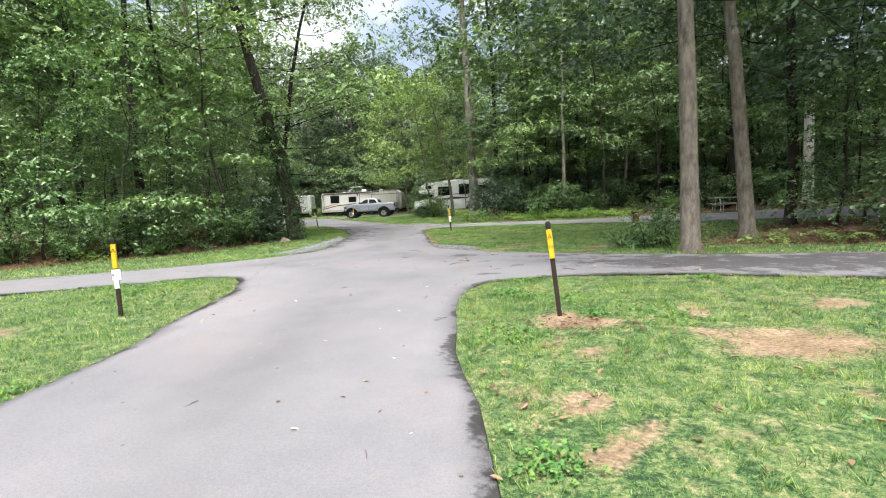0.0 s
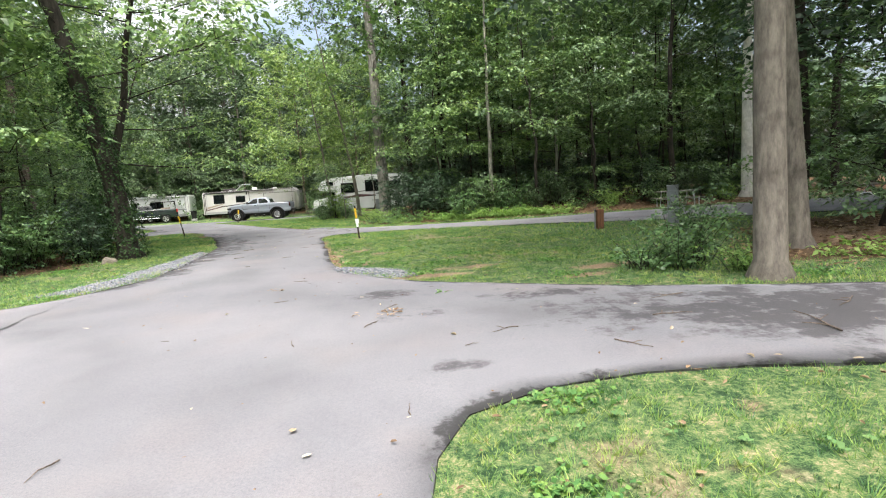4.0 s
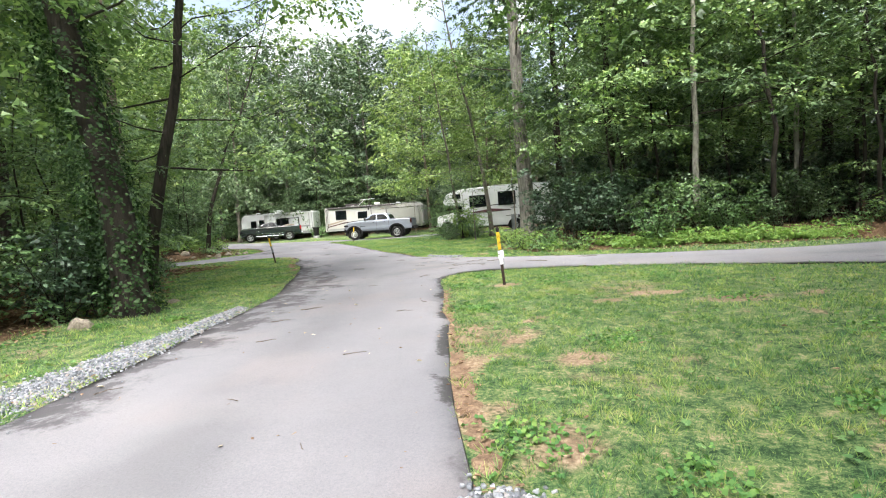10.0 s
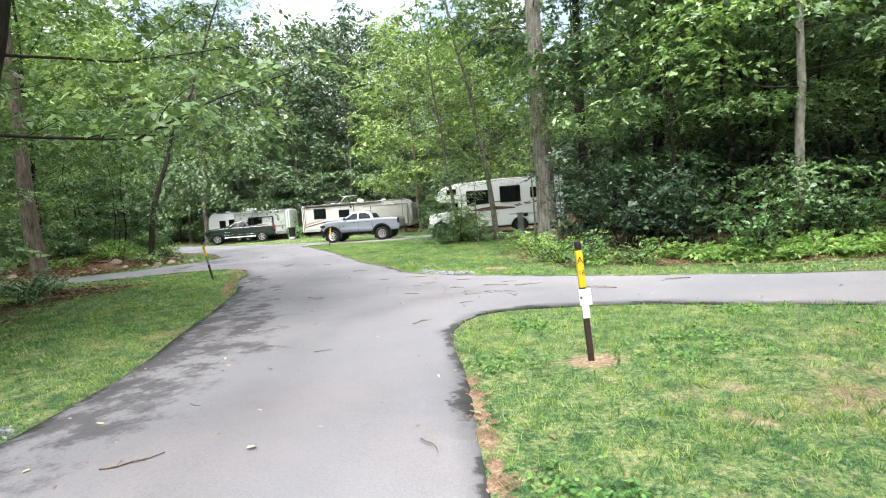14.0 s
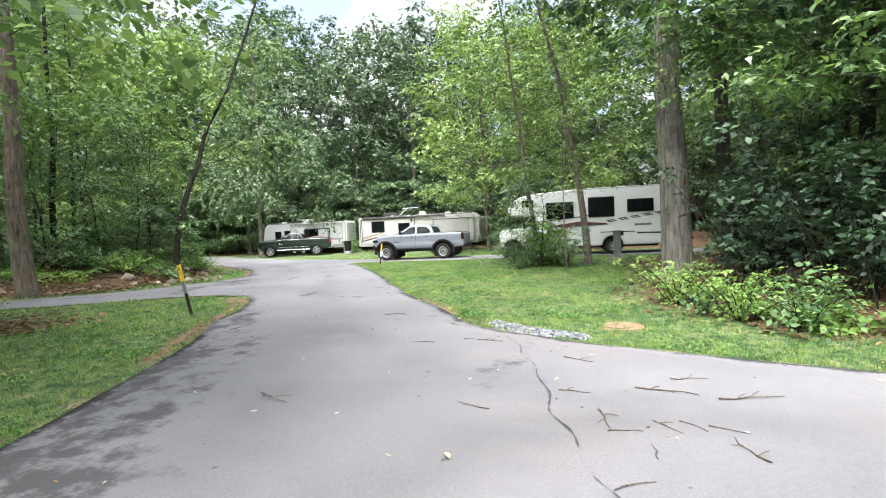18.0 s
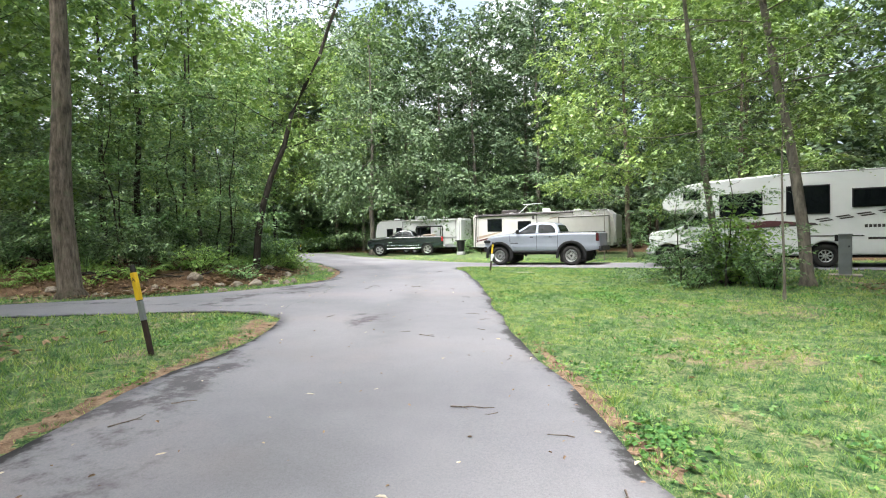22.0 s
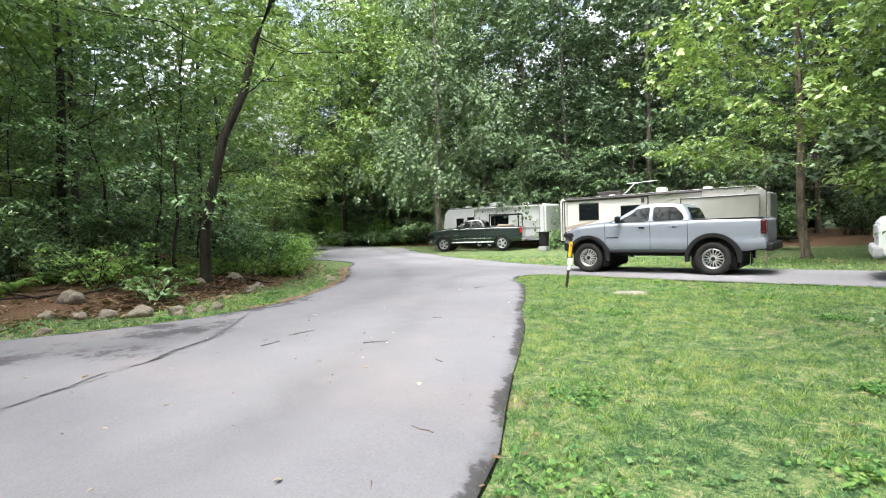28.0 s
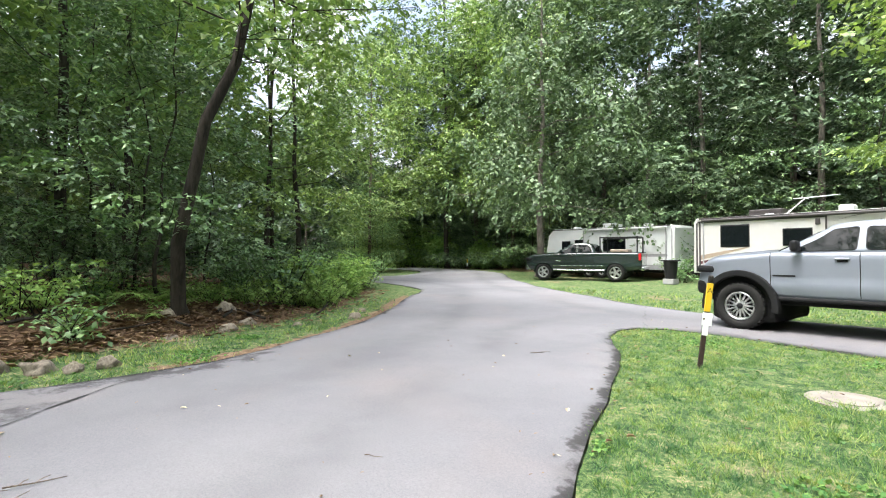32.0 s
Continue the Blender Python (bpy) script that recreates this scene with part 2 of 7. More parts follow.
M = {}
M["ground"] = ground_mat()
M["asphalt"] = asphalt_mat()
M["leaf_beech"] = leaf_mat("leaf_beech", [(0.030, 0.060, 0.025), (0.083, 0.146, 0.054), (0.178, 0.279, 0.105), (0.377, 0.467, 0.191)], 0.28)
M["leaf_maple"] = leaf_mat("leaf_maple", [(0.025, 0.053, 0.026), (0.070, 0.125, 0.057), (0.157, 0.243, 0.107), (0.292, 0.404, 0.177)], 0.18)
M["leaf_dark"] = leaf_mat("leaf_dark", [(0.018, 0.037, 0.021), (0.039, 0.076, 0.043), (0.082, 0.140, 0.079), (0.180, 0.258, 0.168)], 0.15)
M["leaf_bright"] = leaf_mat("leaf_bright", [(0.050, 0.096, 0.026), (0.113, 0.184, 0.052), (0.206, 0.299, 0.091), (0.354, 0.427, 0.152)], 0.25)
M["leaf_fresh"] = leaf_mat("leaf_fresh", [(0.085, 0.17, 0.05), (0.17, 0.285, 0.085), (0.26, 0.38, 0.12), (0.38, 0.47, 0.175)], 0.35, 0.55, 0.25)
M["leaf_grey"] = leaf_mat("leaf_grey", [(0.025, 0.048, 0.022), (0.058, 0.098, 0.044), (0.122, 0.181, 0.088), (0.240, 0.316, 0.171)], 0.20, 0.5, 0.28)
M["leaf_far"] = leaf_mat("leaf_far", [(0.016, 0.031, 0.019), (0.055, 0.094, 0.050), (0.140, 0.200, 0.113), (0.280, 0.354, 0.223)], 0.15, 0.5, 0.3)
M["leaf_shrub"] = leaf_mat("leaf_shrub", [(0.036, 0.078, 0.034), (0.088, 0.165, 0.065), (0.168, 0.281, 0.114), (0.342, 0.471, 0.200)], 0.25)
M["leaf_ivy"] = leaf_mat("leaf_ivy", [(0.014, 0.035, 0.012), (0.028, 0.06, 0.02), (0.05, 0.095, 0.03), (0.1, 0.15, 0.06)], 0.15, 0.55, 0.2)
M["blade"] = blade_mat()
M["clover"] = leaf_mat("clover_leaf", [(0.05, 0.14, 0.05), (0.1, 0.21, 0.065), (0.19, 0.3, 0.08), (0.3, 0.38, 0.1)], 0.3, 0.65, 0.15, clump=1.2)
M["leaf_weed"] = leaf_mat("leaf_weed", [(0.05, 0.115, 0.05), (0.1, 0.19, 0.075), (0.17, 0.27, 0.105), (0.3, 0.39, 0.16)], 0.25, 0.7, 0.12)
M["dead_leaf"] = leaf_mat("dead_leaf", [(0.06, 0.04, 0.028), (0.15, 0.095, 0.06), (0.29, 0.2, 0.13), (0.46, 0.37, 0.27)], 0.1, 0.8, 0.15)
M["pale_leaf"] = leaf_mat("pale_leaf", [(0.18, 0.13, 0.085), (0.34, 0.28, 0.2), (0.48, 0.44, 0.36), (0.45, 0.42, 0.14)], 0.1, 0.85, 0.15)
M["bark_grey"] = bark_mat("bark_grey", (0.075, 0.066, 0.056), (0.22, 0.195, 0.165), 11, (1, 1, 0.3))
M["bark_brown"] = bark_mat("bark_brown", (0.032, 0.026, 0.021), (0.2, 0.165, 0.13), 13, (1, 1, 0.16), 1.0, (0.1, 0.11, 0.07))
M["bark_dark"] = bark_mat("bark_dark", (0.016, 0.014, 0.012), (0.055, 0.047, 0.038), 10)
M["bark_pale"] = bark_mat("bark_pale", (0.36, 0.35, 0.32), (0.78, 0.76, 0.71), 3.5, (1, 1, 0.5), 0.15)
M["bark_slim"] = bark_mat("bark_slim", (0.13, 0.12, 0.105), (0.4, 0.375, 0.33), 7, (1, 1, 0.4), 0.3)
M["bark_furrow"] = bark_mat("bark_furrow", (0.07, 0.064, 0.057), (0.36, 0.335, 0.3), 20, (1, 1, 0.13), 1.0, (0.16, 0.17, 0.11))
M["twig"] = bark_mat("twig_wood", (0.04, 0.03, 0.025), (0.2, 0.16, 0.13), 30, (1, 1, 1))
M["stone"] = plain("field_stone", (0.25, 0.215, 0.175), 0.9, 0, 0.2, 0.45, 5, bumpy=0.8)


def gravel_mat():
    m, n, l, b = mat_new("crushed_stone", 0.9, 0, 0.2)
    geo = n.new("ShaderNodeNewGeometry")
    r = ramp(n, [(0.0, (0.085, 0.092, 0.106)), (0.5, (0.19, 0.2, 0.222)), (0.85, (0.31, 0.322, 0.345)), (1.0, (0.27, 0.23, 0.2))])
    l.new(geo.outputs["Random Per Island"], r.inputs[0])
    l.new(r.outputs[0], b.inputs["Base Color"])
    bump(n, l, b, noise_tex(n, l, 60, 3), 0.4, 0.005)
    return m


M["gravel"] = gravel_mat()


def earth_mat():
    m, n, l, b = mat_new("bare_earth", 0.95, 0, 0.1)
    f, g = noise_tex(n, l, 9, 6, 0.7), noise_tex(n, l, 60, 3)
    r = ramp(n, [(0.35, (0.075, 0.05, 0.034)), (0.5, (0.165, 0.11, 0.074)), (0.65, (0.3, 0.22, 0.15))])
    l.new(mix(n, l, f, g, 0.35), r.inputs[0])
    l.new(r.outputs[0], b.inputs["Base Color"])
    bump(n, l, b, g, 0.6, 0.02)
    return m


M["earth"] = earth_mat()

# ---- building helpers ----


def part(name, bm, material, parent=None, label="", smooth=False):
    """Links a bmesh as one mesh object under a thing or a part."""
    me = bpy.data.meshes.new(name)
    bm.to_mesh(me)
    bm.free()
    me.materials.append(material)
    if smooth:
        me.polygons.foreach_set("use_smooth", [True] * len(me.polygons))
    ob = new(name, me)
    if parent:
        ob.parent = parent
    if label:
        ob["label"] = label
    return ob


def thing(name, m, label, category, group="", kind=""):
    ob = new(name)
    ob.empty_display_size = 0.2
    ob.matrix_world = m
    return tagged(ob, label, category, group, kind)


def mesh_np(name, verts, quads, material, tris=False, smooth=False):
    """A mesh from arrays of corners and faces."""
    me = bpy.data.meshes.new(name)
    verts, quads = np.asarray(verts, np.float32).reshape(-1, 3), np.asarray(quads, np.int32)
    k = quads.shape[1]
    me.vertices.add(len(verts))
    me.vertices.foreach_set("co", verts.ravel())
    me.loops.add(quads.size)
    me.loops.foreach_set("vertex_index", quads.ravel())
    me.polygons.add(len(quads))
    me.polygons.foreach_set("loop_start", np.arange(0, quads.size, k, dtype=np.int32))
    me.polygons.foreach_set("loop_total", np.full(len(quads), k, np.int32))
    if smooth:
        me.polygons.foreach_set("use_smooth", np.ones(len(quads), bool))
    me.materials.append(material)
    me.update(calc_edges=True)
    me.validate()
    return me


def box(bm, c, s, bev=0.0, seg=2, m=None):
    r = bmesh.ops.create_cube(bm, size=1, matrix=Matrix.LocRotScale(c, None, s))
    vs = r["verts"]
    if bev:
        es = list({e for v in vs for e in v.link_edges})
        bmesh.ops.bevel(bm, geom=es, offset=min(bev, 0.48 * min(s)), segments=seg, profile=0.5, affect='EDGES')
    return bm


def boxed(c, s, bev=0.0, seg=2):
    return box(bmesh.new(), c, s, bev, seg)


def rod(bm, a, b, r0, r1=None, seg=8, caps=True):
    a, b = Vector(a), Vector(b)
    d = b - a
    q = d.to_track_quat('Z', 'Y').to_matrix().to_4x4()
    bmesh.ops.create_cone(bm, cap_ends=caps, segments=seg, radius1=r0, radius2=r0 if r1 is None else r1, depth=d.length,
                          matrix=Matrix.Translation((a + b) / 2) @ q)
    return bm


def prism(bm, pts, y0, y1, bev=0.0, seg=2):
    """A side outline in x and z, drawn out from y0 to y1, its two rims rounded."""
    vs = [bm.verts.new((x, y0, z)) for x, z in pts]
    f = bm.faces.new(vs)
    r = bmesh.ops.extrude_face_region(bm, geom=[f])
    top = [v for v in r["geom"] if isinstance(v, bmesh.types.BMVert)]
    bmesh.ops.translate(bm, verts=top, vec=(0, y1 - y0, 0))
    bmesh.ops.recalc_face_normals(bm, faces=bm.faces)
    if bev:
        tops = set(top)
        es = [e for e in bm.edges if (e.verts[0] in tops) == (e.verts[1] in tops)]
        bmesh.ops.bevel(bm, geom=es, offset=bev, segments=seg, profile=0.5, affect='EDGES', clamp_overlap=True)
    return bm


def lathe(bm, prof, seg=24, axis='Y'):
    """Turns (radius, along) points round the y axis."""
    rings = []
    for r, a in prof:
        rings.append([bm.verts.new((r * math.cos(2 * math.pi * i / seg), a, r * math.sin(2 * math.pi * i / seg))) for i in range(seg)])
    for p, q in zip(rings, rings[1:]):
        for i in range(seg):
            bm.faces.new((p[i], p[(i + 1) % seg], q[(i + 1) % seg], q[i]))
    bmesh.ops.recalc_face_normals(bm, faces=bm.faces)
    return bm


def tube_np(path, radii, seg=8):
    """A tapered tube along a path, as corners and faces."""
    path, radii = np.asarray(path, float), np.asarray(radii, float)
    t = np.gradient(path, axis=0)
    t /= np.linalg.norm(t, axis=1, keepdims=True) + 1e-9
    ref = np.where(np.abs(t[:, 2:3]) > 0.9, np.array([[1.0, 0, 0]]), np.array([[0, 0, 1.0]]))
    u = np.cross(t, ref)
    u /= np.linalg.norm(u, axis=1, keepdims=True) + 1e-9
    w = np.cross(t, u)
    a = np.linspace(0, 2 * np.pi, seg, endpoint=False)
    v = path[:, None] + radii[:, None, None] * (np.cos(a)[None, :, None] * u[:, None] + np.sin(a)[None, :, None] * w[:, None])
    n = len(path)
    i, j = np.meshgrid(np.arange(n - 1), np.arange(seg), indexing="ij")
    f = np.stack([i * seg + j, i * seg + (j + 1) % seg, (i + 1) * seg + (j + 1) % seg, (i + 1) * seg + j], -1).reshape(-1, 4)
    return v.reshape(-1, 3), f


def joined(pieces):
    vs, fs, k = [], [], 0
    for v, f in pieces:
        vs.append(v)
        fs.append(f + k)
        k += len(v)
    return np.concatenate(vs), np.concatenate(fs)


def spline(pts, gap=0.7):
    """A smooth line through plan points."""
    p = np.asarray(pts, float)
    p = np.vstack([2 * p[0] - p[1], p, 2 * p[-1] - p[-2]])
    out = []
    for a, b, c, d in zip(p, p[1:], p[2:], p[3:]):
        n = max(2, int(np.linalg.norm(c - b) / gap))
        t = np.linspace(0, 1, n, endpoint=False)[:, None]
        out.append(0.5 * (2 * b + (c - a) * t + (2 * a - 5 * b + 4 * c - d) * t**2 + (3 * b - a - 3 * c + d) * t**3))
    return np.vstack(out + [p[-2:-1]])


def inside(poly, x, y):
    poly = np.asarray(poly, float)
    hit = np.zeros(np.shape(x), bool)
    for (x0, y0), (x1, y1) in zip(poly, np.roll(poly, -1, 0)):
        c = (y0 > y) != (y1 > y)
        hit ^= c & (x < (x1 - x0) * (y - y0) / (y1 - y0 + 1e-12) + x0)
    return hit


def off_line(line, x, y, closed=True):
    """Distance in the plan from points to a line."""
    line = np.asarray(line, float)
    ends = np.roll(line, -1, 0) if closed else line[1:]
    best = np.full(np.shape(x), 1e9)
    for (x0, y0), (x1, y1) in zip(line, ends):
        dx, dy = x1 - x0, y1 - y0
        s = np.clip(((x - x0) * dx + (y - y0) * dy) / (dx * dx + dy * dy + 1e-12), 0, 1)
        best = np.minimum(best, (x - x0 - s * dx) ** 2 + (y - y0 - s * dy) ** 2)
    return np.sqrt(best)


def step(x, a, b):
    t = np.clip((x - a) / (b - a), 0, 1)
    return t * t * (3 - 2 * t)

# ---- plan of road, lawns and woods ----
EDGE_EAST = spline([(0.6, -14), (0.3, -4), (0.2, 2.8), (-0.05, 5.2), (-0.08, 7.7), (0.3, 8.95), (1.6, 9.2), (3.3, 8.9), (5.8, 8.0), (12, 6.0), (24, 2)])
EDGE_EAST_2 = spline([(26, 6.5), (16, 9.0), (7.9, 10.6), (5.3, 11.2), (3.0, 12.2), (0.9, 13.5), (-0.1, 14.2), (-0.8, 15.1), (-1.1, 15.9), (-1.5, 18.0),
                      (-1.9, 20.9), (-2.35, 24.0), (-2.3, 25.2), (-1.9, 25.75), (-0.7, 25.8), (1.5, 25.4), (4.1, 24.4), (8, 22.6), (13, 20.6), (22, 18)])
EDGE_EAST_3 = spline([(26, 26.5), (16, 27.3), (9.5, 27.5), (6, 27.4), (3, 27.9), (0.5, 28.8), (-1.5, 29.6), (-2.7, 30.1), (-3.5, 30.6), (-4.2, 31.5),
                      (-5.1, 33), (-6, 34.7), (-7.7, 37.9), (-9.6, 41.6), (-11.8, 45.5), (-13.2, 47.7), (-13.4, 48.8), (-12.4, 49.25), (-9.8, 48.8), (-5, 48.6), (4, 48.6)])
EDGE_EAST_4 = spline([(4.5, 52.4), (-6, 52.6), (-13, 52.2), (-15.5, 52.7), (-18.6, 54.4), (-25, 58.3), (-30, 62.4), (-35.5, 67.0), (-42, 69.8), (-52, 71.3)])
EDGE_WEST_4 = spline([(-52, 66.3), (-44, 65.2), (-39.5, 62.5), (-36.2, 58.3), (-38, 56.5), (-48, 55)])
EDGE_WEST_3 = spline([(-48, 52.5), (-38, 53.3), (-30, 53.3), (-26, 52.4), (-23.8, 51.4), (-22.4, 50.0), (-20.8, 48.5), (-18, 46), (-16.3, 43.8), (-15.3, 42),
                      (-15.05, 40.2), (-15.5, 38.4), (-17, 36.1), (-20, 33.6), (-28, 29.5)])
EDGE_WEST_2 = spline([(-26, 27.5), (-17.5, 32.5), (-15.2, 33.8), (-13.4, 34.8), (-11.7, 35.3), (-10.6, 34.95), (-9.9, 34.1), (-9.2, 32.6), (-8.3, 30.6), (-7.3, 28.2),
                      (-6.2, 25), (-5.5, 22.3), (-5.2, 19), (-5.0, 17), (-5.3, 15.6), (-6.0, 14.5), (-7.4, 13.6), (-9.8, 12.6), (-14, 11.2), (-24, 8)])
EDGE_WEST = spline([(-24, 5), (-14, 8.2), (-9.1, 9.7), (-7.2, 10.5), (-5.9, 11.0), (-4.9, 10.7), (-4.35, 9.6), (-4.05, 8.4), (-3.8, 6.4), (-3.65, 4.2), (-3.4, 0), (-3.2, -14)])
_rng = np.random.default_rng(4)
ROAD = np.vstack([EDGE_EAST, EDGE_EAST_2, EDGE_EAST_3, EDGE_EAST_4, EDGE_WEST_4, EDGE_WEST_3, EDGE_WEST_2, EDGE_WEST])
_wob = np.convolve(_rng.normal(0, 1, len(ROAD)), [0.5, 1, 0.5], 'same')[:, None]
ROAD = ROAD + _rng.normal(0, 0.02, ROAD.shape) + 0.03 * _wob
WOODS_EAST = [(5.6, 13.0), (9, 11.9), (20, 10.6), (34, 9), (34, 17), (20, 17.5), (11, 19), (8.3, 16.6)]
WOODS_EAST_2 = [(0.3, 30.4), (4, 29.4), (10, 28.7), (40, 29), (60, 60), (60, 100), (-2, 100), (-3, 66), (-5.5, 55), (6, 54), (6.5, 47), (1.5, 46), (-0.6, 42.5),
                (0.2, 39), (-1.0, 36.3), (-1.2, 33.0)]
WOODS_NORTH = [(-60, 95), (-60, 74), (-46, 73), (-36, 70.6), (-30, 68.3), (-19, 68), (-8, 66.5), (-2, 66), (0, 110), (-60, 120)]
WOODS_WEST = [(-60, 12), (-24, 12.5), (-14, 15.0), (-10.5, 17.3), (-8.4, 20.3), (-8.9, 23.5), (-11, 26.5), (-13.2, 30.6), (-17, 31.2), (-24, 27), (-60, 15)]
WOODS_WEST_2 = [(-70, 18), (-28, 31.5), (-20.5, 35.2), (-17.7, 37.8), (-17.2, 41), (-18.6, 44), (-21.5, 47.3), (-25, 50), (-40, 51), (-70, 49)]
WOODS_WEST_3 = [(-70, 57.5), (-42.5, 58.5), (-44, 62.5), (-54, 64.5), (-70, 65)]
WOODS = (WOODS_EAST, WOODS_EAST_2, WOODS_NORTH, WOODS_WEST, WOODS_WEST_2, WOODS_WEST_3)
RISE = (0.12, 0.3, 0.3, 0.45, 0.7, 0.3)
# bare earth: centre, radii
BARE = [(1.15, 6.0, 0.5, 0.28), (3.0, 5.1, 0.95, 0.6), (2.5, 5.5, 0.4, 0.3), (-1.3, 18.1, 0.15, 0.3), (-1.25, 19.6, 0.2, 0.25), (-0.85, 18.95, 0.25, 0.3), (-0.6, 19.2, 0.25, 0.2), (-0.3, 18.3, 0.4, 0.2), (1.3, 21.8, 0.7, 0.25), (2.2, 21.0, 0.9, 0.3), (0.5, 21.2, 0.35, 0.2), (0.86, 3.9, 0.25, 0.25), (1.0, 4.75, 0.2, 0.2), (3.4, 13.9, 0.9, 0.3), (2.8, 13.25, 0.5, 0.15), (-15.75, 42.6, 0.18, 0.6), (-16.5, 44.1, 0.25, 0.7), (-17.4, 45.3, 0.35, 0.6), (-18.6, 46.5, 0.45, 0.5), (-21.4, 49.2, 0.5, 0.5), (-10.3, 34.4, 0.5, 0.5), (-1.1, 17.2, 0.2, 0.5), (-0.6, 16.6, 0.4, 0.3), (-6.6, 6.4, 1.0, 0.5), (-1.0, 23.3, 0.4, 0.3), (1.1, 6.4, 0.35, 0.35),
        (-19.0, 47.6, 0.7, 0.5), (-20.3, 48.7, 0.8, 0.5), (-17.4, 46.0, 0.5, 0.5), (-9.3, 34.3, 0.5, 0.8), (-8.6, 32.0, 0.3, 1.4), (-4.0, 31.9, 0.15, 0.25), (0.6, 14.4, 0.9, 0.3), (0.7, 3.2, 0.3, 0.3),
        (-6.9, 28.2, 0.3, 1.5), (2.6, 3.2, 0.3, 0.25), (4.2, 6.5, 0.5, 0.3), (-0.5, 19.5, 0.3, 0.2), (-3.5, 40, 0.3, 0.2), (-8.4, 41.0, 0.15, 0.12), (-7.6, 40.2, 0.12, 0.1), (-6.6, 41.6, 0.14, 0.12), (9.0, 15.0, 2.0, 1.5), (0.9, 14.9, 0.5, 0.2), (1.5, 15.1, 0.6, 0.25), (-1.35, 18.3, 0.15, 0.3)]
_rb = np.random.default_rng(8)
BARE += [(_rb.uniform(0.3, 5.5), _rb.uniform(2.2, 8.6), _rb.uniform(0.1, 0.3), _rb.uniform(0.08, 0.2)) for _ in range(26)]
BARE += [(_rb.uniform(-1.8, 4), _rb.uniform(14.6, 22), _rb.uniform(0.06, 0.2), _rb.uniform(0.05, 0.12)) for _ in range(60)]
BARE += [(_rb.uniform(-11, -1), _rb.uniform(31, 47), _rb.uniform(0.06, 0.16), _rb.uniform(0.05, 0.12)) for _ in range(26)]


_FX, _FY, _FS = np.arange(-64, 44, 0.25), np.arange(-16, 104, 0.25), 0.25
_fx, _fy = np.meshgrid(_FX, _FY, indexing="ij")
_F_ROAD = off_line(ROAD, _fx, _fy) * np.where(inside(ROAD, _fx, _fy), -1, 1)
_F_DEPTH, _F_RISE = np.full(_fx.shape, -99.0), np.zeros(_fx.shape)
for poly, up in zip(WOODS, RISE):
    d = off_line(poly, _fx, _fy)
    d = np.where(inside(poly, _fx, _fy), d, -d)
    _F_DEPTH = np.maximum(_F_DEPTH, d)
    _F_RISE = np.maximum(_F_RISE, up * step(d, -0.3, 3.5))


def field(grid, x, y):
    """A plan field read between its grid points."""
    u = np.clip((np.asarray(x, float) - _FX[0]) / _FS, 0, grid.shape[0] - 1.001)
    v = np.clip((np.asarray(y, float) - _FY[0]) / _FS, 0, grid.shape[1] - 1.001)
    i, j = u.astype(int), v.astype(int)
    u, v = u - i, v - j
    return (grid[i, j] * (1 - u) + grid[i + 1, j] * u) * (1 - v) + (grid[i, j + 1] * (1 - u) + grid[i + 1, j + 1] * u) * v


def to_road(x, y):
    """Distance from the asphalt's edge, negative on the asphalt."""
    return field(_F_ROAD, x, y)


def woods_at(x, y):
    """How far inside the woods a place lies (negative outside), and the rise of the bank there."""
    return field(_F_DEPTH, x, y), field(_F_RISE, x, y)


def height(x, y):
    x, y = np.asarray(x, float), np.asarray(y, float)
    d = to_road(x, y)
    bumps = 0.025 * np.sin(x * 1.3 + 0.7 * y) * np.cos(y * 0.9 - 0.4 * x) + 0.012 * np.sin(3.1 * x - 1.7 * y)
    return -0.03 + woods_at(x, y)[1] + bumps * step(d, 0.3, 1.6) - 0.06 * (1 - step(d, -0.45, -0.1))


def h_at(x, y):
    return float(height(np.array([x]), np.array([y]))[0])


def axis_steps(lo, hi, fine, outer):
    core = np.arange(lo, hi + 1e-6, fine)
    return np.concatenate([lo - outer[::-1], core, hi + outer])


_outer = np.array([2.0, 5, 9, 14, 22, 40, 80, 200, 600, 2000])
_gx, _gy = axis_steps(-42, 24, 0.36, _outer), axis_steps(-8, 74, 0.36, _outer)
_X, _Y = np.meshgrid(_gx, _gy, indexing="ij")
_Z = height(_X.ravel(), _Y.ravel()).reshape(_X.shape)
_nx, _ny = _X.shape
_i, _j = np.meshgrid(np.arange(_nx - 1), np.arange(_ny - 1), indexing="ij")
_f = np.stack([_i * _ny + _j, (_i + 1) * _ny + _j, (_i + 1) * _ny + _j + 1, _i * _ny + _j + 1], -1).reshape(-1, 4)
_me = mesh_np("ground", np.stack([_X, _Y, _Z], -1), _f, M["ground"], smooth=True)
_depth, _ = woods_at(_X.ravel(), _Y.ravel())
_me.attributes.new("turf", 'FLOAT', 'POINT').data.foreach_set("value", np.clip(0.5 - _depth / 1.6, 0, 1).astype(np.float32))
_bare = np.zeros(_X.size)
for cx, cy, rx, ry in BARE:
    _bare = np.maximum(_bare, 1 - np.sqrt(((_X.ravel() - cx) / rx / 1.5) ** 2 + ((_Y.ravel() - cy) / ry / 1.5) ** 2))
_bare = np.minimum(1.15 * _bare, 1.0)
_bare = np.maximum(_bare, 0.45 * (1 - np.abs(to_road(_X.ravel(), _Y.ravel())) / 0.4))
_me.attributes.new("bare", 'FLOAT', 'POINT').data.foreach_set("value", np.clip(_bare, 0, 1).astype(np.float32))
tagged(new("ground", _me), "uneven ground of turf, red earth and leaf litter", "ground", kind="structure")

